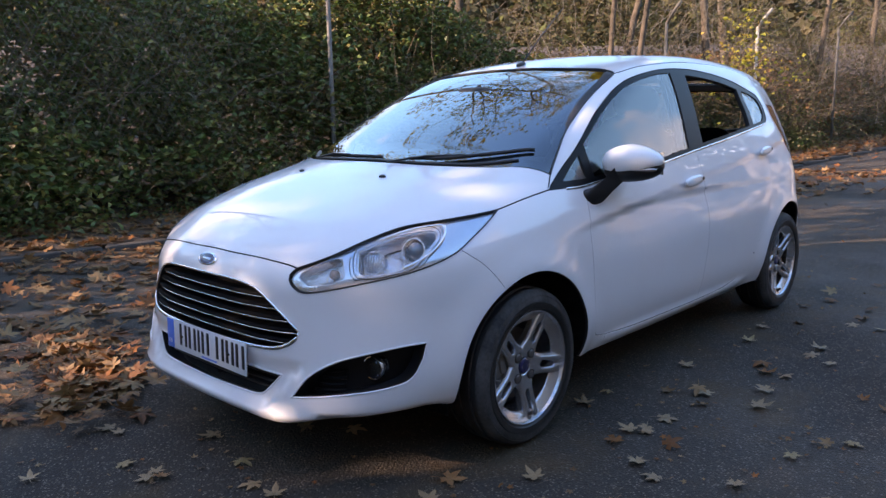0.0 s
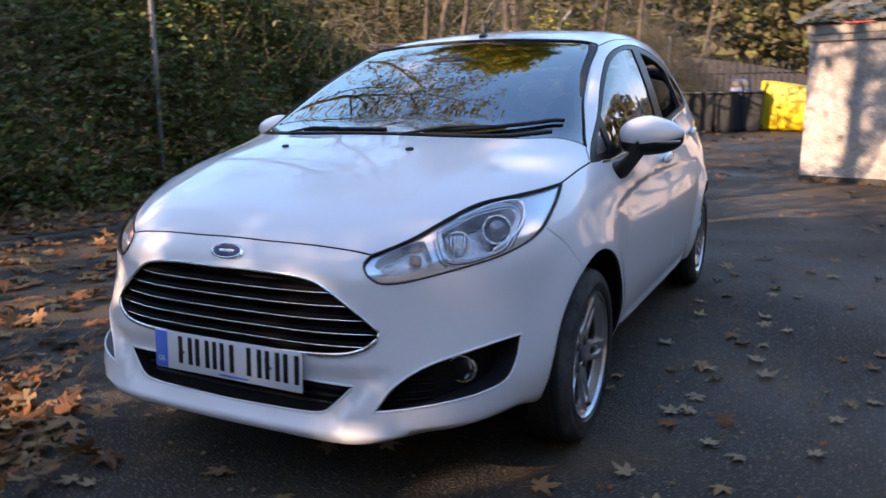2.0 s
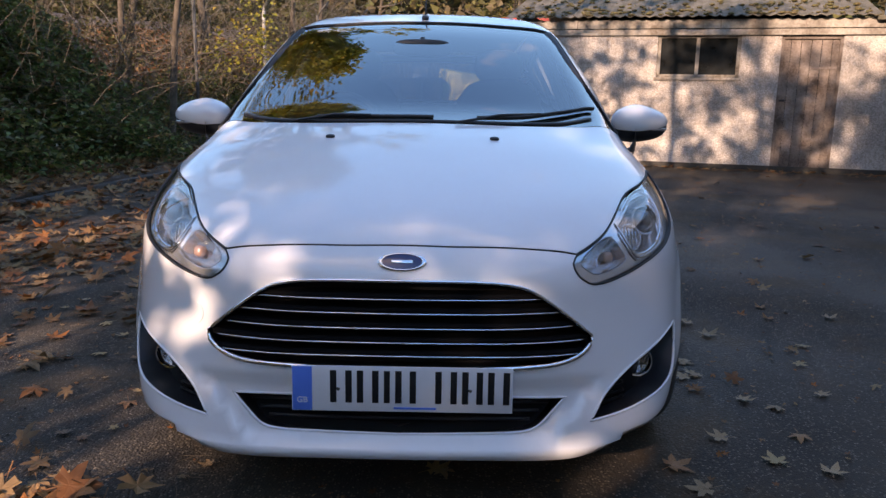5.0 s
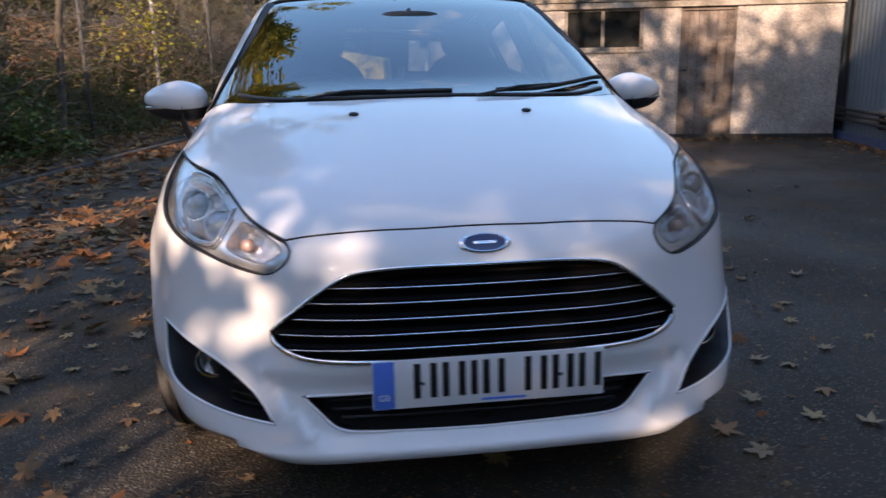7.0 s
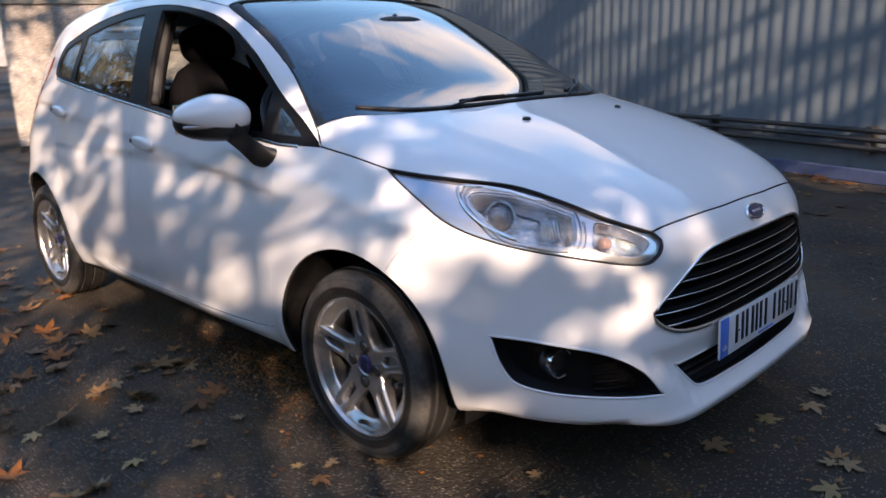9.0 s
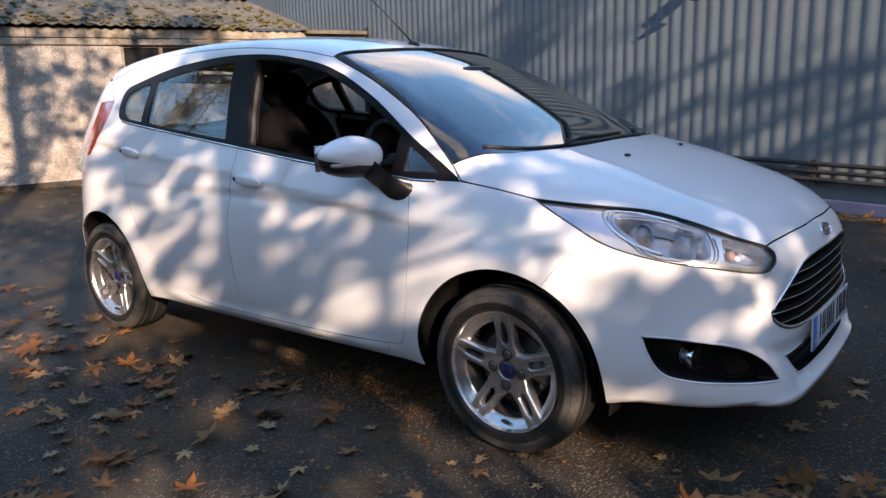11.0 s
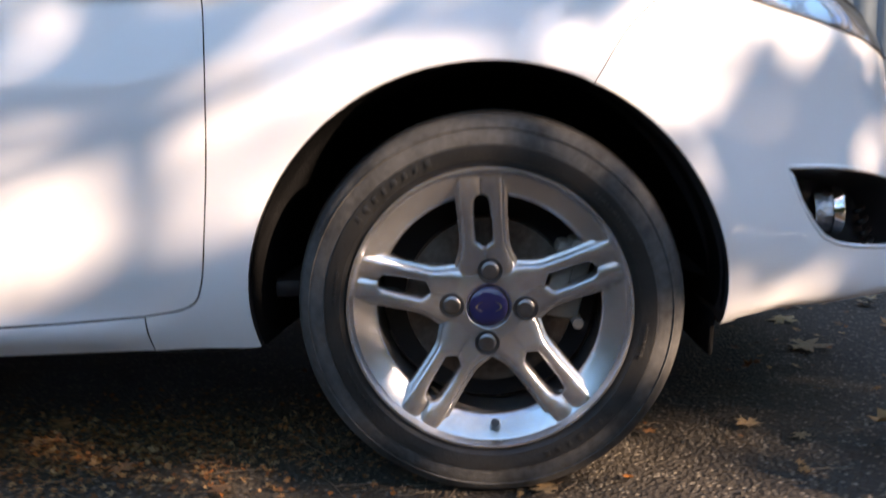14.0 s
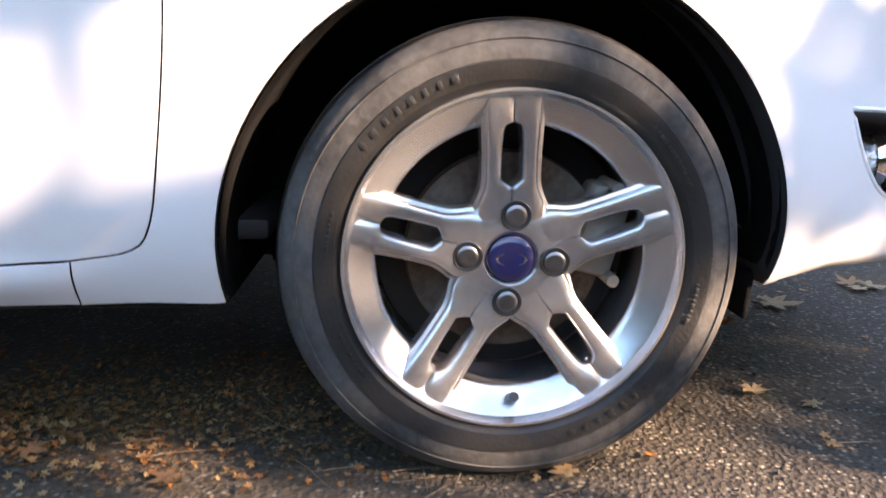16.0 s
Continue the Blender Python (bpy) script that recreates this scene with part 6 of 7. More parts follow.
# bank trees; unseen ones towards the sun are placed to break it into patches
for x, y, h, g, lean, n, first in (
    (-7.2, -9.3, 14.5, 0.13, (0.05, -0.02), 700, 0.40),
    (-8.4, -10.2, 13.5, 0.12, (0.10, 0.02), 600, 0.35),
    (-7.6, -7.0, 15.0, 0.20, (0.06, 0.05), 900, 0.3),
    (-8.6, -6.0, 12.0, 0.15, (0.12, -0.04), 1500, 0.25),
):
    tree_at(x, y, h, g, lean, n, "tall thin bank tree with sparse autumn leaves", first, 0.62, 0.17, 0.3)
# tufted trees out of view, added where car and ground need shade
for x, y, h, g, n, wide, tufts in ((-7.6, -14.05, 11.0, 0.08, 1500, 0.04, 68), (-7.12, -10.3, 10.0, 0.06, 800, 0.36, 34), (-4.85, -7.75, 8.5, 0.03, 560, 0.26, 56), (-4.95, -7.9, 6.0, 0.02, 220, 0.24, 28), (-5.48, -7.94, 6.2, 0.02, 190, 0.24, 25), (-4.93, -8.7, 6.4, 0.03, 340, 0.2, 30), (-7.36, -11.36, 4.9, 0.06, 800, 0.8, 26), (-8.15, -10.93, 4.8, 0.06, 1700, 0.8, 50)):
    tree_at(x, y, h, g, (0.05, 0.06), n, "added unseen slender tree whose yellow tufts dapple the sunlight", 0.47 if y > -10.5 else 0.3, wide, 0.13, 0.2, tufts)
for x, y, h, n, wide in ((-7.2, -14.8, 13.5, 4600, 0.08), (-6.6, -14.7, 11.5, 12000, 0.55), (-7.63, -15.2, 12.5, 5000, 0.16), (-10.4, -20.6, 14.0, 4500, 0.10), (-8.64, -16.92, 13.0, 5200, 0.10), (-9.0, -18.45, 15.0, 6000, 0.10), (-6.9, -17.6, 12.5, 12000, 0.55), (-4.4, -16.4, 11.5, 11000, 0.55), (-2.0, -17.5, 12.5, 11000, 0.55), (1.2, -19.0, 12.0, 9000, 0.55), (-5.2, -20.5, 13.5, 9000, 0.55)):
    tree_at(x, y, h, 0.2, (0.0, 0.02), n, "full-crowned tree beyond the yard", 0.08, wide, 0.17)
for x, y, h, g, lean, n, first in (
    (-7.4, -3.4, 10.5, 0.16, (0.20, 0.04), 2200, 0.28),
    (-7.0, -0.9, 11.0, 0.08, (0.26, -0.03), 2600, 0.30),
    (-8.0, 1.8, 10.0, 0.07, (0.22, 0.0), 2600, 0.35),
    (-7.2, 5.2, 11.5, 0.08, (0.26, 0.03), 4200, 0.32),
    (-7.4, 8.6, 12.0, 0.09, (0.20, -0.03), 4200, 0.3),
    (-5.9, 11.8, 10.0, 0.08, (0.12, 0.05), 2200, 0.3),
    (-5.0, 14.0, 9.5, 0.10, (0.02, 0.05), 2000, 0.35),
    (-5.6, 16.5, 11.0, 0.11, (-0.05, 0.02), 2000, 0.3),
    (-4.2, 18.5, 9.0, 0.08, (0.10, 0.0), 1600, 0.35),
    (-4.0, 22.0, 10.0, 0.09, (0.05, 0.0), 2000, 0.3),
    (-2.8, 27.0, 9.0, 0.09, (0.05, 0.0), 1800, 0.25),
    (3.0, 34.0, 11.0, 0.2, (0.0, 0.0), 3000, 0.2),
):
    tree_at(x, y, h, g, lean, n, "leaning bank tree with yellowing leaves", first)
# a wide leafy crown that hangs over the yard
for x, y, h, n, lean, leaf in ((-4.3, 9.6, 9.2, 28000, (0.2, -0.05), BRIGHT_LEAF), (-5.6, 10.8, 10.0, 10000, (0.12, 0.0), CROWN_LEAF)):
    tree_at(x, y, h, 0.06, lean, n, "spreading bank tree with dense yellow-green leaves", 0.6, 1.3, 0.14, 1.0, 0, leaf)
tree_at(-3.75, 12.7, 2.3, 0.025, (0.05, 0.0), 900, "young yellow-green bush beside a pale post", 0.45, 0.5, 0.08, 0.6, 0, BRIGHT_LEAF)


def shade_tree(x, y, clumps):
    """An unseen slender tree, added to cast shade from a few separate leaf tufts."""
    z = float(bank_z(np.array(x), np.array(y))) - 0.1
    tree = tagged(new("tree"), "added unseen slender tree whose separate leaf tufts cast shade", "tree", "trees on the bank")
    tree.location = (x, y, z)
    top = max(c[2] for c in clumps) - z + 0.8
    trunk = np.stack([0.05 * np.sin(np.linspace(0, 4, 12)), 0.04 * np.sin(np.linspace(1, 5, 12)), np.linspace(0, top, 12)], 1)
    lines, radii, cloud = [trunk], [np.linspace(0.045, 0.008, 12)], []
    for cx, cy, cz, wide, high, n in clumps:
        end = np.array([cx - x, cy - y, cz - z])
        start = np.array([0.0, 0.0, max(end[2] - 1.0, 0.5)])
        lines.append(np.linspace(start, end, 7) + np.linspace(0, 0.05, 7)[:, None] * (0, 0, 1)), radii.append(np.linspace(0.016, 0.005, 7))
        d = rng.normal(0, 1, (n, 3))
        d *= (rng.random(n) ** 0.45 / np.linalg.norm(d, axis=1))[:, None]
        across = np.array([0.877, -0.48, 0.0])
        along = np.array([0.48, 0.877, 0.0])
        cloud.append(end + wide * d[:, :1] * across + 0.5 * wide * d[:, 1:2] * along + high * d[:, 2:] * (0, 0, 1))
    tubes_mesh("trunk", lines, radii, BARK, tree, "thin grey-brown stem", 6)
    leaf_cloud("crown", np.vstack(cloud), 0.13, 1.0, CROWN_LEAF, tree, "tufts of yellowing leaves", 0.8)


shade_tree(-8.0, -11.0, [(-7.45, -11.11, 5.25, 0.62, 0.28, 95), (-7.06, -11.38, 5.58, 0.30, 0.2, 20), (-6.91, -11.83, 5.7, 0.3, 0.2, 70)])
# bushy trees out of view, added to keep the sun off the verge
for x, y, h, n in ((-10.6, -9.2, 7.6, 5200), (-9.6, -10.9, 6.8, 3600), (-11.6, -7.6, 7.8, 4200)):
    tree_at(x, y, h, 0.09, (0.03, 0.02), n, "added unseen bushy tree with brown-green leaves that shades the verge", 0.35, 0.75, 0.14)
# high tufts out of view that shade the shed's right end
shade_tree(-7.2, -13.2, [(-6.2, -12.8, 10.75, 1.25, 0.75, 520), (-6.9, -12.4, 9.9, 0.5, 0.4, 130)])
shade_tree(-8.3, -9.9, [(-7.53, -9.78, 5.25, 0.8, 0.34, 230)])
# tufts set sunwards of the car's side, to dapple door and bumper
side_shade = []
for y, z, wide, high, n in ((0.58, 0.28, 0.12, 0.06, 12), (0.74, 0.50, 0.10, 0.05, 9), (0.98, 0.40, 0.09, 0.06, 8), (1.32, 0.45, 0.10, 0.07, 9), (0.42, 0.66, 0.07, 0.05, 7)):
    spot = Vector((-0.86, y, z)) + 16.0 * SUN_WAY
    side_shade.append((spot.x, spot.y, spot.z, wide, high, n))
spot = Vector((-0.76, -0.36, 0.52)) + 16.0 * SUN_WAY
side_shade.append((spot.x, spot.y, spot.z, 0.24, 0.12, 42))
shade_tree(-8.6, -12.6, side_shade)
# tufts out of view that keep sun off the bonnet
shade_tree(-6.9, -12.2, [(-6.10, -11.91, 6.07, 0.50, 0.11, 170), (-5.9, -11.8, 6.2, 0.22, 0.1, 60)])


def hedge(name, y0, y1, n, mat, label, size, reach, high, thick=1.6, front=0.0):
    """A tangled bank of leaves over and behind the fence, uneven in depth and height."""
    y = rng.uniform(y0, y1, n)
    u = rng.beta(1.15, 1.3, n)
    lumps = 0.5 + 0.5 * np.sin(1.9 * y + 1.3 * np.sin(0.7 * y)) * np.sin(2.3 * u * 3 + 0.9 * y)
    top = high * (0.78 + 0.22 * np.sin(0.83 * y + 0.5) * np.sin(0.31 * y + 2))
    z = u * top
    depth = front + reach * (0.35 * lumps + 0.65 * rng.random(n) ** 2) * (1.15 - 0.6 * u) - 0.2 - u * thick
    x = fence_x(y) + depth
    keep = rng.random(n) < 0.35 + 0.65 * lumps
    keep &= ~((depth > -0.05) & (z > 1.15 + 0.4 * np.sin(2.6 * y)) & (y > -0.9) & (y < 2.1))  # clear before the wire mesh
    p = np.stack([x, y, ground_z(y) + 0.05 + z], 1)[keep]
    ob = leaf_cloud(name, p, size, 0.9, mat, None, label)
    return tagged(ob, category="hedge", kind="stuff")


hedge("bramble_hedge", -9, 8.8, 120000, HEDGE_LEAF, "dense dark green bramble and ivy hedge", 0.085, 1.35, 3.4, 1.3)
hedge("bramble_hedge", -9, 9.5, 60000, HEDGE_LEAF, "shaded inner growth of the hedge", 0.13, 0.5, 3.6, 1.2, -0.45)
hedge("bramble_hedge", 7.0, 26, 85000, SCRUB_LEAF, "dry brown and olive scrub on the bank", 0.065, 1.0, 4.3, 2.8, -0.2)
hedge("bramble_hedge", 7.5, 16, 16000, HEDGE_LEAF, "low green growth at the foot of the scrub", 0.07, 0.7, 1.5, 0.8, -0.1)
hedge("bramble_hedge", -26, -8, 40000, SCRUB_LEAF, "brown hedge beyond the yard", 0.09, 1.2, 2.6, 1.5)

lines, radii = [], []
for _ in range(1600):
    y = rng.uniform(-4, 26)
    x = float(fence_x(y)) + rng.uniform(-1.4, 0.75)
    d = np.array([rng.normal(0.15, 0.5), rng.normal(0, 0.5), rng.uniform(0.1, 1.2)])
    line, _ = wander((x, y, float(bank_z(np.array(x), np.array(y))) + rng.uniform(0, 1.6)), d / np.linalg.norm(d), rng.uniform(0.5, 2.0), 0.22, 7, 0.03)
    r = rng.uniform(0.002, 0.0055)
    lines.append(line), radii.append(np.linspace(r, r * 0.4, 7))
tagged(tubes_mesh("brushwood", lines, radii, TWIG, None, "bare brown stems and brambles", 4), category="undergrowth", kind="stuff")

lines, radii = [], []
for _ in range(900):
    y = rng.uniform(8, 25)
    x = float(fence_x(y)) + rng.uniform(-2.6, 0.1)
    d = np.array([rng.normal(0.25, 0.45), rng.normal(0, 0.6), rng.uniform(0.3, 1.2)])
    line, _ = wander((x, y, float(bank_z(np.array(x), np.array(y))) + rng.uniform(0, 2.8)), d / np.linalg.norm(d), rng.uniform(0.6, 2.4), 0.26, 7, 0.04)
    r = rng.uniform(0.002, 0.008)
    lines.append(line), radii.append(np.linspace(r, r * 0.35, 7))
tagged(tubes_mesh("brushwood", lines, radii, PALE_TWIG, None, "tangle of pale bare twigs on the bank", 4), category="undergrowth", kind="stuff")

# ---------------------------------------------------------------- fence
def fence_post(y, mat, label, radius=0.028):
    x = float(fence_x(y)) + 0.12
    z = float(bank_z(np.array(x), np.array(y))) - 0.1
    post = tube("fence_post", np.array([(x, y, z), (x, y, z + 2.55)]), radius, mat, None, label, sides=8)
    tube("post_arm", np.array([(x, y, z + 2.52), (x + 0.10, y - 0.02, z + 2.68), (x + 0.27, y - 0.05, z + 2.86)]), radius * 0.85, mat, post)
    return tagged(post, category="fence post", group="fence posts")


for y in (4.0, 10.3, 15.9, 18.9, 21.9):
    fence_post(y, GALV if y > 9 else DULL_POST, "grey cranked steel fence post")
fence_post(12.95, PALE_POST, "pale cranked concrete fence post", 0.032)
lines, radii = [], []
for y0 in np.arange(-1.2, 2.6, 0.075):
    for s in (1, -1):
        p = []
        for k in np.linspace(0, 1, 8):
            y = y0 + s * 0.9 * (k - 0.5)
            p.append((float(fence_x(y)) + 0.15, y, 0.9 + 1.7 * k))
        lines.append(np.array(p)), radii.append(np.full(8, 0.0017))
for z in (1.4, 2.55):
    lines.append(np.array([(float(fence_x(y)) + 0.15, y, z) for y in np.linspace(-1.6, 4.0, 30)])), radii.append(np.full(30, 0.002))
tagged(tubes_mesh("chain_link", lines, radii, WIRE, None, "rusty grey chain-link mesh", 3), category="fence", kind="stuff")

# ---------------------------------------------------------------- fallen leaves
rng = np.random.default_rng(23)
OUTLINE = []
for a, r in ((270, 0.12), (246, 0.40), (222, 0.42), (206, 0.54), (190, 0.29), (168, 0.52), (150, 0.72), (138, 0.46), (124, 0.30), (107, 0.58), (90, 0.86), (73, 0.58), (56, 0.30), (42, 0.46), (30, 0.72), (12, 0.52), (-10, 0.29), (-26, 0.54), (-42, 0.42), (-66, 0.40)):
    OUTLINE.append((r * math.cos(radians(a)), r * math.sin(radians(a)) - 0.1))
OUTLINE = np.array(OUTLINE)


def maple(curl):
    """One lobed leaf, 1 across, curled at its edges, with its stalk."""
    k = len(OUTLINE)
    ring, mid = OUTLINE, OUTLINE * 0.45
    z = curl * np.sum(ring**2, 1) * (1 + 0.5 * np.sin(np.arange(k) * 2.1))
    v = [(0, -0.1, 0.0)] + [(x, y, 0.3 * c) for (x, y), c in zip(mid, z)] + [(x, y, c) for (x, y), c in zip(ring, z)]
    f = []
    for i in range(k):
        j = (i + 1) % k
        f += [(0, 1 + i, 1 + j), (1 + i, 1 + k + i, 1 + k + j), (1 + i, 1 + k + j, 1 + j)]
    base = len(v)
    v += [(-0.014, -0.2, 0.0), (0.014, -0.2, 0.0), (0.22, -0.88, 0.07), (0.19, -0.90, 0.07)]
    f += [(base, base + 1, base + 2), (base, base + 2, base + 3)]
    return np.array(v), np.array(f)


def leaf_stuff(name, at, size, label, tilt=0.22):
    if size > 0.03:  # swept bare round the front wheel
        at = at[~((at[:, 0] > -1.06) & (at[:, 0] < -0.4) & (at[:, 1] > -0.5) & (at[:, 1] < 0.65))]
    n = len(at)
    right, ahead, up = turned(n, tilt)
    s = (size * rng.uniform(0.55, 1.3, n))[:, None, None]
    vs, fs, start = [], [], 0
    kinds = rng.integers(0, 3, n)
    for kind, curl in enumerate((0.15, 0.38, -0.28)):
        v, f = maple(curl)
        sel = kinds == kind
        m = int(sel.sum())
        p = at[sel][:, None] + s[sel] * (v[None, :, 0:1] * right[sel][:, None] + v[None, :, 1:2] * ahead[sel][:, None] + v[None, :, 2:3] * up[sel][:, None])
        low = np.minimum(p[:, :, 2].min(1) - (ground_z(at[sel][:, 1]) + 0.002), 0)
        p[:, :, 2] -= low[:, None]
        vs.append(p.reshape(-1, 3))
        fs.append((f[None] + start + (np.arange(m) * len(v))[:, None, None]).reshape(-1, 3))
        start += m * len(v)
    ob = quick_mesh(name, np.vstack(vs), np.vstack(fs).ravel(), 3, LITTER, None, label)
    return tagged(ob, category="leaf litter", kind="stuff")


def scatter(n, x0, x1, y0, y1, keep):
    p = np.stack([rng.uniform(x0, x1, n), rng.uniform(y0, y1, n), np.zeros(n)], 1)
    return p[rng.random(n) < keep(p[:, 0], p[:, 1])]


def clear_of_car(x, y):
    return ~((np.abs(x) < 0.72) & (y > -0.5) & (y < 2.95))


def drift(x, y):
    patch = 0.5 + 0.5 * np.sin(1.9 * x + 0.8 * y + 1.2 * np.sin(0.9 * y)) * np.sin(1.3 * y - 0.7 * x)
    near = np.exp(-np.maximum(x - kerb_x(y), 0) / 1.5)
    pile = np.exp(-(((x + 1.25) / 0.75) ** 2) - ((y + 0.72 + 0.25 * (x + 1.25)) / 0.22) ** 2)
    band = 0.7 * np.exp(-(((x + 1.75 - 0.62 * (y - 3.2)) / 0.30) ** 2)) * (y > 1.5) * (y < 6.5)
    return np.clip((0.06 + 0.75 * near) * (0.3 + 0.9 * patch) + pile + band, 0, 1)


loose = scatter(15000, -4.6, -0.75, -3.0, 12, lambda x, y: drift(x, y) * clear_of_car(x, y) * (x > kerb_x(y) + 0.02))
loose[:, 2] = ground_z(loose[:, 1]) + rng.uniform(0.004, 0.02, len(loose))
pile = scatter(1500, -2.1, -0.45, -1.25, -0.25, lambda x, y: np.exp(-(((x + 1.3) / 0.62) ** 2) - ((y + 0.75 + 0.25 * (x + 1.3)) / 0.16) ** 2))
pile[:, 2] = rng.uniform(0.01, 0.06, len(pile))
leaf_stuff("leaf_litter", np.vstack([loose, pile]), 0.085, "brown and orange fallen maple leaves drifted on tarmac", 0.32)
far_leaves = scatter(2600, -3.5, 5.5, 8, 30, lambda x, y: (x > kerb_x(y)) * (0.25 + 0.75 * np.exp(-np.maximum(x - kerb_x(y), 0) / 1.6)) * (x < 1.2 + 0.15 * (y - 9)))
far_leaves[:, 2] = ground_z(far_leaves[:, 1]) + 0.01
leaf_stuff("leaf_litter", far_leaves, 0.10, "brown leaves strewn along the lane", 0.3)
yard = scatter(420, 0.9, 6.5, -3, 9, lambda x, y: 0.35 + 0.5 * (x < 2.2))
edge = np.stack([rng.uniform(-3.6, 2.2, 200), -rng.exponential(0.12, 200) - 0.03, np.zeros(200)], 1)
edge = np.array([tuple(SHED @ Vector(p)) for p in edge])
foot = np.array([tuple(CLAD @ Vector((-abs(rng.normal(0, 0.18)) - 0.12, rng.uniform(-4, 7.5), 0))) for _ in range(420)])
for q in (yard, edge, foot):
    q[:, 2] = 0.008
leaf_stuff("leaf_litter", np.vstack([yard, edge, foot]), 0.065, "scattered pale dry leaves on tarmac", 0.25)
side_leaves = scatter(300, -2.6, -0.72, -1.3, 4.6, lambda x, y: clear_of_car(x, y) * (0.05 + 0.75 * (y > 0.9)))
side_leaves[:, 2] = 0.008
leaf_stuff("leaf_litter", side_leaves, 0.075, "damp maple leaves beside the car", 0.2)
on_verge = np.stack([rng.uniform(0.12, 2.2, 9000), rng.uniform(-4, 22, 9000), np.zeros(9000)], 1)
on_verge[:, 0] = kerb_x(on_verge[:, 1]) - on_verge[:, 0]
on_verge[:, 2] = bank_z(on_verge[:, 0], on_verge[:, 1]) + 0.015
leaf_stuff("leaf_litter", on_verge, 0.085, "thick brown leaf litter on the verge", 0.45)
up_bank = np.stack([rng.uniform(0.3, 7.0, 9000), rng.uniform(6, 24, 9000), np.zeros(9000)], 1)
up_bank[:, 0] = fence_x(up_bank[:, 1]) - up_bank[:, 0]
up_bank[:, 2] = bank_z(up_bank[:, 0], up_bank[:, 1]) + 0.02
leaf_stuff("leaf_litter", up_bank, 0.12, "dry leaves lying on the bank", 0.5)

crumbs = scatter(5200, -2.8, 4.4, -2.2, 7.5, lambda x, y: clear_of_car(x, y) * (0.4 + 0.6 * (0.5 + 0.5 * np.sin(2.1 * x + 1.3 * y) * np.sin(1.7 * y - x))))
crumbs[:, 2] = 0.006
leaf_stuff("leaf_crumbs", crumbs, 0.017, "crumbled leaf scraps strewn over the tarmac", 0.3)
soil = np.stack([rng.normal(-0.62, 0.11, 3600), rng.normal(0.72, 0.30, 3600), rng.uniform(0.004, 0.010, 3600)], 1)
leaf_stuff("leaf_crumbs", soil, 0.009, "brown crumbled leaf mould beside the sill", 0.5)
# the leaves that can be told apart, each lying where it fell
TAN = [material(n, c, 0.6, vary=0.45, scale=30, random=0.2, bump=0.3, bump_scale=120) for n, c in (("pale_leaf", (0.40, 0.25, 0.13)), ("orange_leaf", (0.33, 0.14, 0.05)), ("yellow_leaf", (0.44, 0.28, 0.12)), ("brown_leaf", (0.20, 0.10, 0.05)))]
LEAF_MESHES = []
for curl in (0.14, 0.34, -0.25):
    v, f = maple(curl)
    for mat in TAN:
        me = bpy.data.meshes.new("fallen_leaf")
        me.from_pydata([tuple(q) for q in v], [], [tuple(q) for q in f])
        me.materials.append(mat)
        me.polygons.foreach_set("use_smooth", [True] * len(me.polygons))
        LEAF_MESHES.append((me, mat.name.split("_")[0]))


def lay(places, shades, size=1.0):
    for k, (x, y) in enumerate(places):
        me, tint = LEAF_MESHES[(k % 3) * 4 + shades[k % len(shades)]]
        ob = new("fallen_leaf", me)
        s = size * float(rng.uniform(0.05, 0.078))
        ob.matrix_basis = pose(x, y, 0.011, float(rng.normal(0, 6)), float(rng.normal(0, 6)), float(rng.uniform(0, 360))) @ Matrix.Diagonal((s, s, s, 1))
        tagged(ob, f"{tint} fallen maple leaf lying on the tarmac", "leaf", "fallen leaves")


NOSE_LEAVES = [(-0.46, -0.97), (-0.25, -1.32), (-0.12, -1.06), (0.04, -1.06), (0.07, -1.02), (0.34, -0.85), (-0.1, -0.74), (0.09, -0.45), (0.26, -0.35), (0.8, -0.4), (0.99, -0.21), (0.11, -0.46), (1.11, -0.36), (1.25, -0.43), (1.26, -0.19), (0.83, -0.54), (0.45, -0.84), (0.17, -0.78), (0.32, -1.07)]
NEARSIDE_LEAVES = [(1.09, 0.84), (1.19, 0.1), (1.28, 0.04), (1.56, 0.48), (1.5, 0.16), (1.09, 0.5), (1.03, 0.32), (0.77, 0.43), (0.77, 0.6), (0.87, 1.12), (1.26, 1.03), (1.26, 1.26), (0.9, 1.95), (0.94, 1.67), (1.25, 1.63), (1.36, 1.55), (1.25, 1.76), (1.25, 2.29), (1.38, 2.28), (1.31, 0.85), (1.09, 0.34), (1.08, 0.36), (2.01, 1.15), (1.68, 0.72)]
OFFSIDE_LEAVES = [(-1.12, 0.42), (-1.15, 0.8), (-1.45, 0.87), (-1.62, 1.4), (-1.72, 1.24), (-1.37, 1.33), (-1.11, 1.06), (-1.3, 0.7), (-1.03, 1.61), (-1.29, 2.05), (-1.61, 1.54), (-1.46, 1.42), (-1.22, 1.38), (-0.96, 1.38), (-0.84, 1.01), (-0.52, 0.83), (-0.39, -0.96), (-1.3, 0.47), (-1.09, -0.26), (-1.41, 0.42), (-1.8, 0.68)]
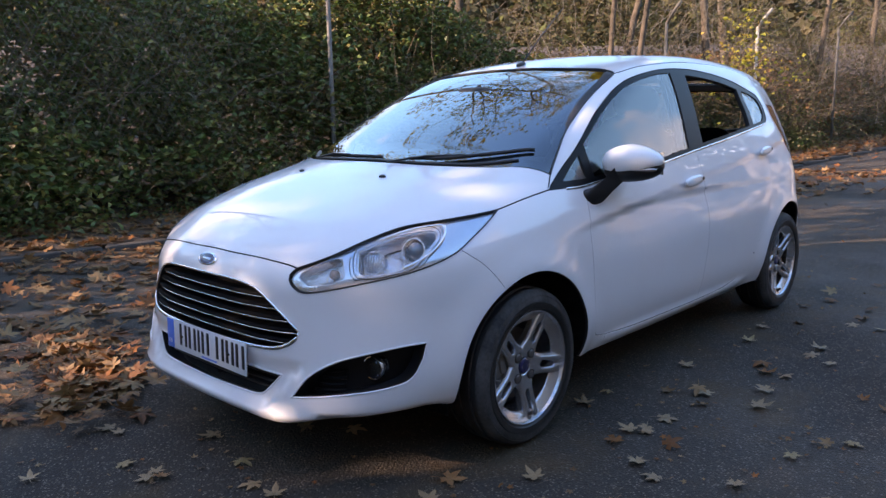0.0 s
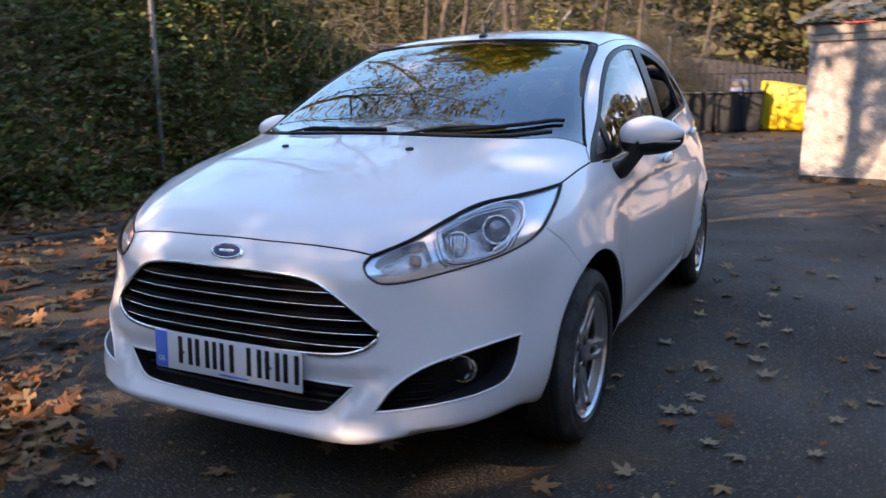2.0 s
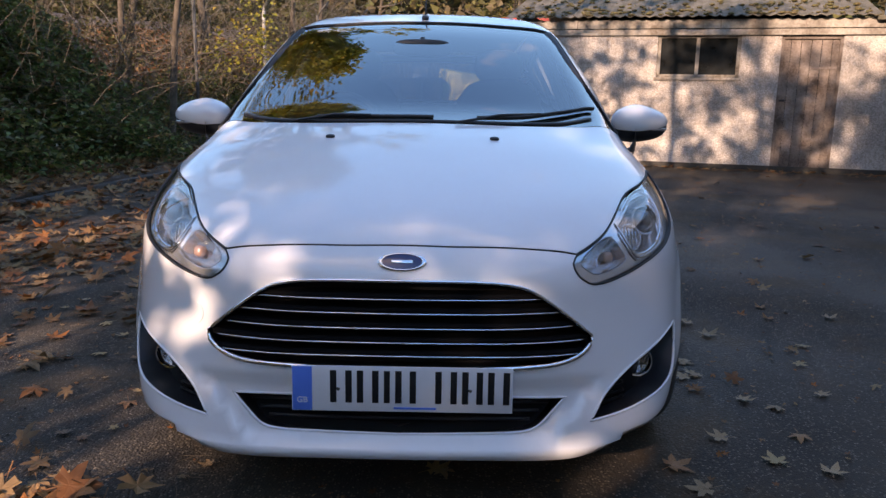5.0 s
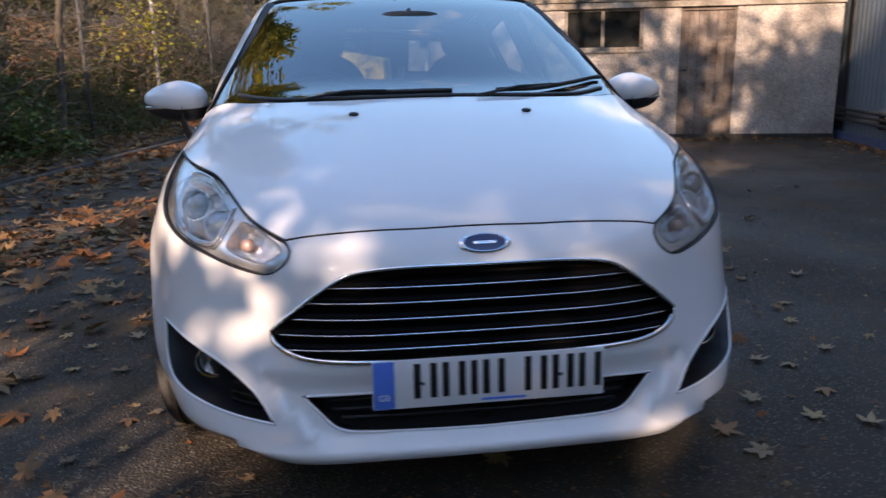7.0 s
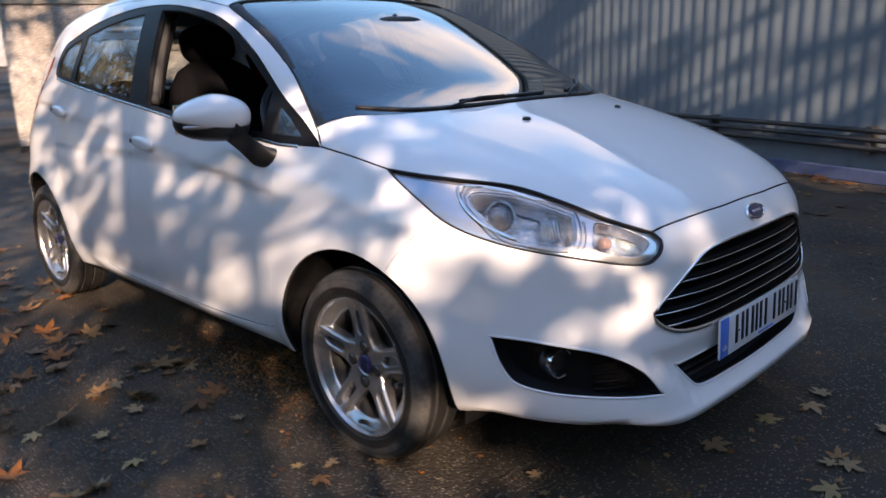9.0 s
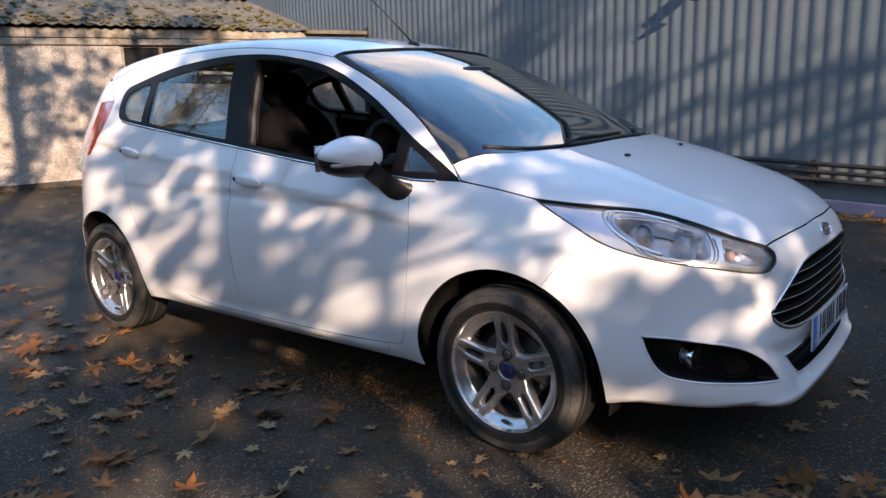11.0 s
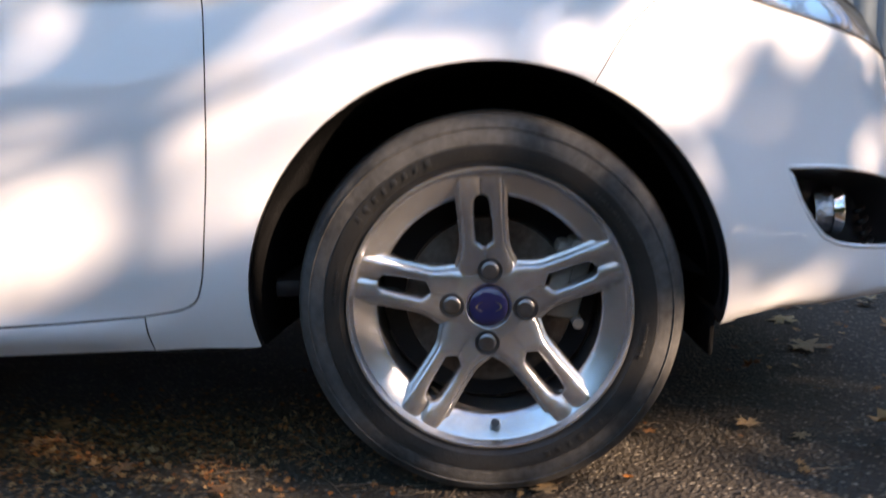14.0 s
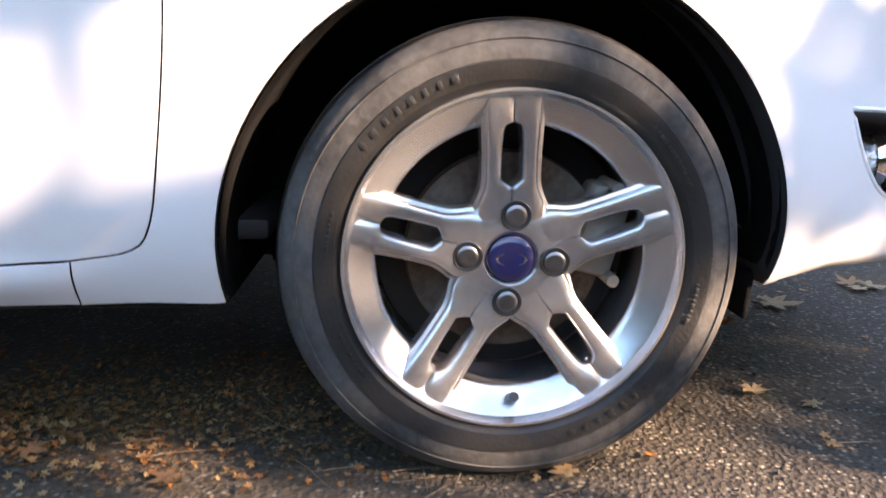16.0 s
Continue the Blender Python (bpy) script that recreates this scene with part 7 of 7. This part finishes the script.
WHEEL_LEAVES = [(-0.908, 0.028, 0.037, 200, 0), (-0.99, 0.082, 0.038, 170, 2), (-0.986, -0.016, 0.057, 190, 1), (-0.814, -0.075, 0.037, 20, 0), (-0.576, -0.448, 0.04, 90, 0), (-0.625, -0.517, 0.03, 300, 0), (-0.803, 0.423, 0.037, 40, 3), (-0.95, 0.481, 0.042, 110, 0), (-0.951, -0.212, 0.03, 60, 2), (-0.72, 0.614, 0.04, 150, 3), (-0.639, 0.254, 0.03, 80, 3), (-0.768, 0.517, 0.018, 0, 2), (0.019, -1.013, 0.045, 30, 0), (0.382, -1.111, 0.034, 200, 0), (-1.017, -0.283, 0.04, 10, 3), (-0.601, -0.271, 0.022, 120, 1), (-0.057, -0.729, 0.025, 70, 0), (-0.708, 0.361, 0.015, 10, 0)]
lay(NOSE_LEAVES, (0, 0, 2, 0, 1))
lay(NEARSIDE_LEAVES, (0, 0, 0, 2, 0))
lay(OFFSIDE_LEAVES, (1, 0, 2, 3, 0), 0.85)
for k, (x, y, size, turn, shade) in enumerate(WHEEL_LEAVES):
    me, tint = LEAF_MESHES[(k % 3) * 4 + shade]
    ob = new("fallen_leaf", me)
    ob.matrix_basis = pose(x, y, 0.010, 4 * math.sin(k), 5 * math.cos(2 * k), turn) @ Matrix.Diagonal((size, size, size, 1))
    tagged(ob, f"{tint} fallen maple leaf on tarmac by the front wheel", "leaf", "fallen leaves")

# needles, stalks and grit round the front wheel
lines, radii = [], []
for _ in range(170):
    x, y = rng.uniform(-1.6, -0.5), rng.uniform(-0.9, 1.0)
    a = rng.uniform(0, 2 * np.pi)
    line, _ = wander((x, y, 0.006), (np.cos(a), np.sin(a), 0.02), rng.uniform(0.03, 0.11), 0.15, 5)
    line[:, 2] = 0.005 + 0.004 * rng.random()
    lines.append(line), radii.append(np.full(5, rng.uniform(0.0005, 0.001)))
tagged(tubes_mesh("leaf_stalks", lines, radii, TWIG, None, "dry leaf stalks and needles on tarmac", 4), category="litter", kind="stuff")
grit = bmesh.new()
for _ in range(500):
    r = float(rng.uniform(0.0012, 0.004))
    bmesh.ops.create_icosphere(grit, subdivisions=1, radius=r, matrix=pose(float(rng.uniform(-1.7, -0.45)), float(rng.uniform(-0.9, 1.2)), r * 0.5, float(rng.uniform(0, 360))) @ Matrix.Diagonal((1, 1.3, 0.7, 1)))
tagged(part("grit", grit, KERB, None, "loose pale grit on the tarmac", smooth=False), category="gravel", kind="stuff")

# ---------------------------------------------------------------- far end of the lane
def far_bin(x, y):
    z = float(ground_z(y))
    body_bm = bmesh.new()
    made = bmesh.ops.create_cube(body_bm, size=1.0, matrix=pose(x, y, z + 0.52) @ Matrix.Diagonal((0.56, 0.6, 0.98, 1)))
    for v in made["verts"]:
        if v.co.z < z + 0.4:
            v.co.x, v.co.y = x + (v.co.x - x) * 0.78, y + (v.co.y - y) * 0.78
    bmesh.ops.bevel(body_bm, geom=body_bm.edges[:], offset=0.03, segments=2, affect="EDGES")
    ob = part("wheelie_bin", body_bm, BIN, None, "black wheeled bin at the lane's edge")
    part("lid", box((0.6, 0.66, 0.07), (x, y, z + 1.04), 0.03), BIN, ob)
    for s in (-1, 1):
        part("bin_wheel", put(lathe([(-0.03, 0.1), (0.03, 0.1), (0.03, 0.0)], 20), pose(x + 0.24 * s, y + 0.24, z + 0.1)), BIN, ob)
    return tagged(ob, category="bin")


far_bin(-2.1, 19.3)
far_bin(-1.5, 19.5)
far_bin(-0.35, 20.0)
far_bin(-0.95, 19.55)
skip_z = float(ground_z(20.6))
skip_bm = bmesh.new()
add_box(skip_bm, (1.55, 1.1, 1.35), pose(0, 0, 0.68), 0.09, 3)
for v in skip_bm.verts:  # the cover sags towards one end
    if v.co.z > 0.9:
        v.co.z -= 0.16 * (v.co.x + 0.87)
        v.co.x *= 0.93
put(skip_bm, pose(0.64, 20.6, skip_z, 0, 0, -14))
skip = tagged(part("covered_skip", skip_bm, YELLOW, None, "skip under a sagging bright yellow cover"), category="skip")
for j in range(7):
    part("cover_fold", put(box((0.06, 0.05, 1.12 - 0.035 * j), (-0.66 + 0.22 * j, -0.545, 0.62 - 0.0175 * j), 0.02), pose(0.64, 20.6, skip_z, 0, 0, -14)), YELLOW, skip)
for x, y in ((1.32, 16.6), (1.5, 17.4)):
    post_z = float(ground_z(y))
    stake = tube("marker_post", np.array([(x, y, post_z - 0.05), (x, y, post_z + 0.95)]), 0.035, PALE_POST, None, "pale marker post beside the lane", sides=10)
    tagged(stake, category="post")
rail = tagged(new("palisade_fence"), "dark steel palisade fence across the lane's end", "fence")
pale = None
for j in range(19):
    x = -3.2 + j * 0.2
    y = 25.5 + 0.06 * j
    if pale is None:
        pale = part("pale", box((0.065, 0.02, 1.9), (0, 0, 0.95), 0.004), DARK_RAIL, rail, smooth=False)
        ob = pale
    else:
        ob = pale.copy()
        scene.collection.objects.link(ob)
    ob.location = (x, y, float(ground_z(y)))
for z in (0.4, 1.5):
    tube("fence_rail", np.array([(-3.3, 25.52, float(ground_z(25.5)) + z), (0.6, 26.66, float(ground_z(26.6)) + z)]), 0.03, DARK_RAIL, rail)
crate_z = float(ground_z(20.3))
crate = tagged(part("blue_crate", box((0.46, 0.8, 1.38), (-0.72, 20.45, crate_z + 0.69), 0.05), SHEET_TRIM, None, "dark blue crate with a grey film over its top"), category="crate")
part("film_wrap", box((0.49, 0.83, 0.22), (-0.72, 20.45, crate_z + 1.24), 0.06), GALV, crate)
van = tagged(part("parked_van", blob(0.95, 2.2, 1.2, (2.0, 31.6, float(ground_z(31)) + 1.25), 5), BIN, None, "dark parked van beyond the fence"), category="van")
part("van_window", box((1.5, 0.04, 0.5), (2.0, 29.46, float(ground_z(31)) + 1.7), 0.05), OLD_GLASS, van)
hut_z = float(ground_z(40))
hut = tagged(part("far_building", box((9.0, 6.0, 3.4), (6.5, 42.0, hut_z + 1.7), 0.03), WHITE_WALL, None, "white far building with a red roof edge", smooth=False), category="building")
part("roof_edge", box((9.3, 6.3, 0.45), (6.5, 42.0, hut_z + 3.5), 0.03), RED_SHEET, hut, smooth=False)
part("far_window", box((1.6, 0.06, 1.0), (5.2, 38.98, hut_z + 1.7)), OLD_GLASS, hut, smooth=False)

# woods that close the distance all round
n = 60000
a = rng.uniform(0, 2 * np.pi, n)
far_r = 46 + 10 * rng.random(n) ** 2 + 3 * np.sin(5 * a)
h = 12 + 2.5 * np.sin(7 * a + 1) + 1.5 * np.sin(17 * a)
woods = np.stack([far_r * np.cos(a), 6 + far_r * np.sin(a), 0.5 + h * rng.random(n) ** 0.8], 1)
woods[:, 2] += ground_z(woods[:, 1])
tagged(leaf_cloud("far_woods", woods, 0.75, 1.2, SCRUB_LEAF, None, "olive and brown autumn woods in the distance", 0.9), category="woods", kind="stuff")
rag = np.linspace(0, 2 * np.pi, 120, endpoint=False)
top = 12 + 2.5 * np.sin(7 * rag + 1) + 1.5 * np.sin(17 * rag)
v = np.vstack([np.stack([58 * np.cos(rag), 6 + 58 * np.sin(rag), np.full(120, -1.0)], 1), np.stack([60 * np.cos(rag), 6 + 60 * np.sin(rag), top], 1)])
tagged(mesh_object("backdrop", v, [(i, 120 + i, 120 + (i + 1) % 120, (i + 1) % 120) for i in range(120)], material("far_thicket", (0.06, 0.055, 0.03), 1.0, vary=0.5, scale=0.4, second=(0.03, 0.035, 0.018)), label="shadowed thicket behind the woods"), category="backdrop", kind="structure")
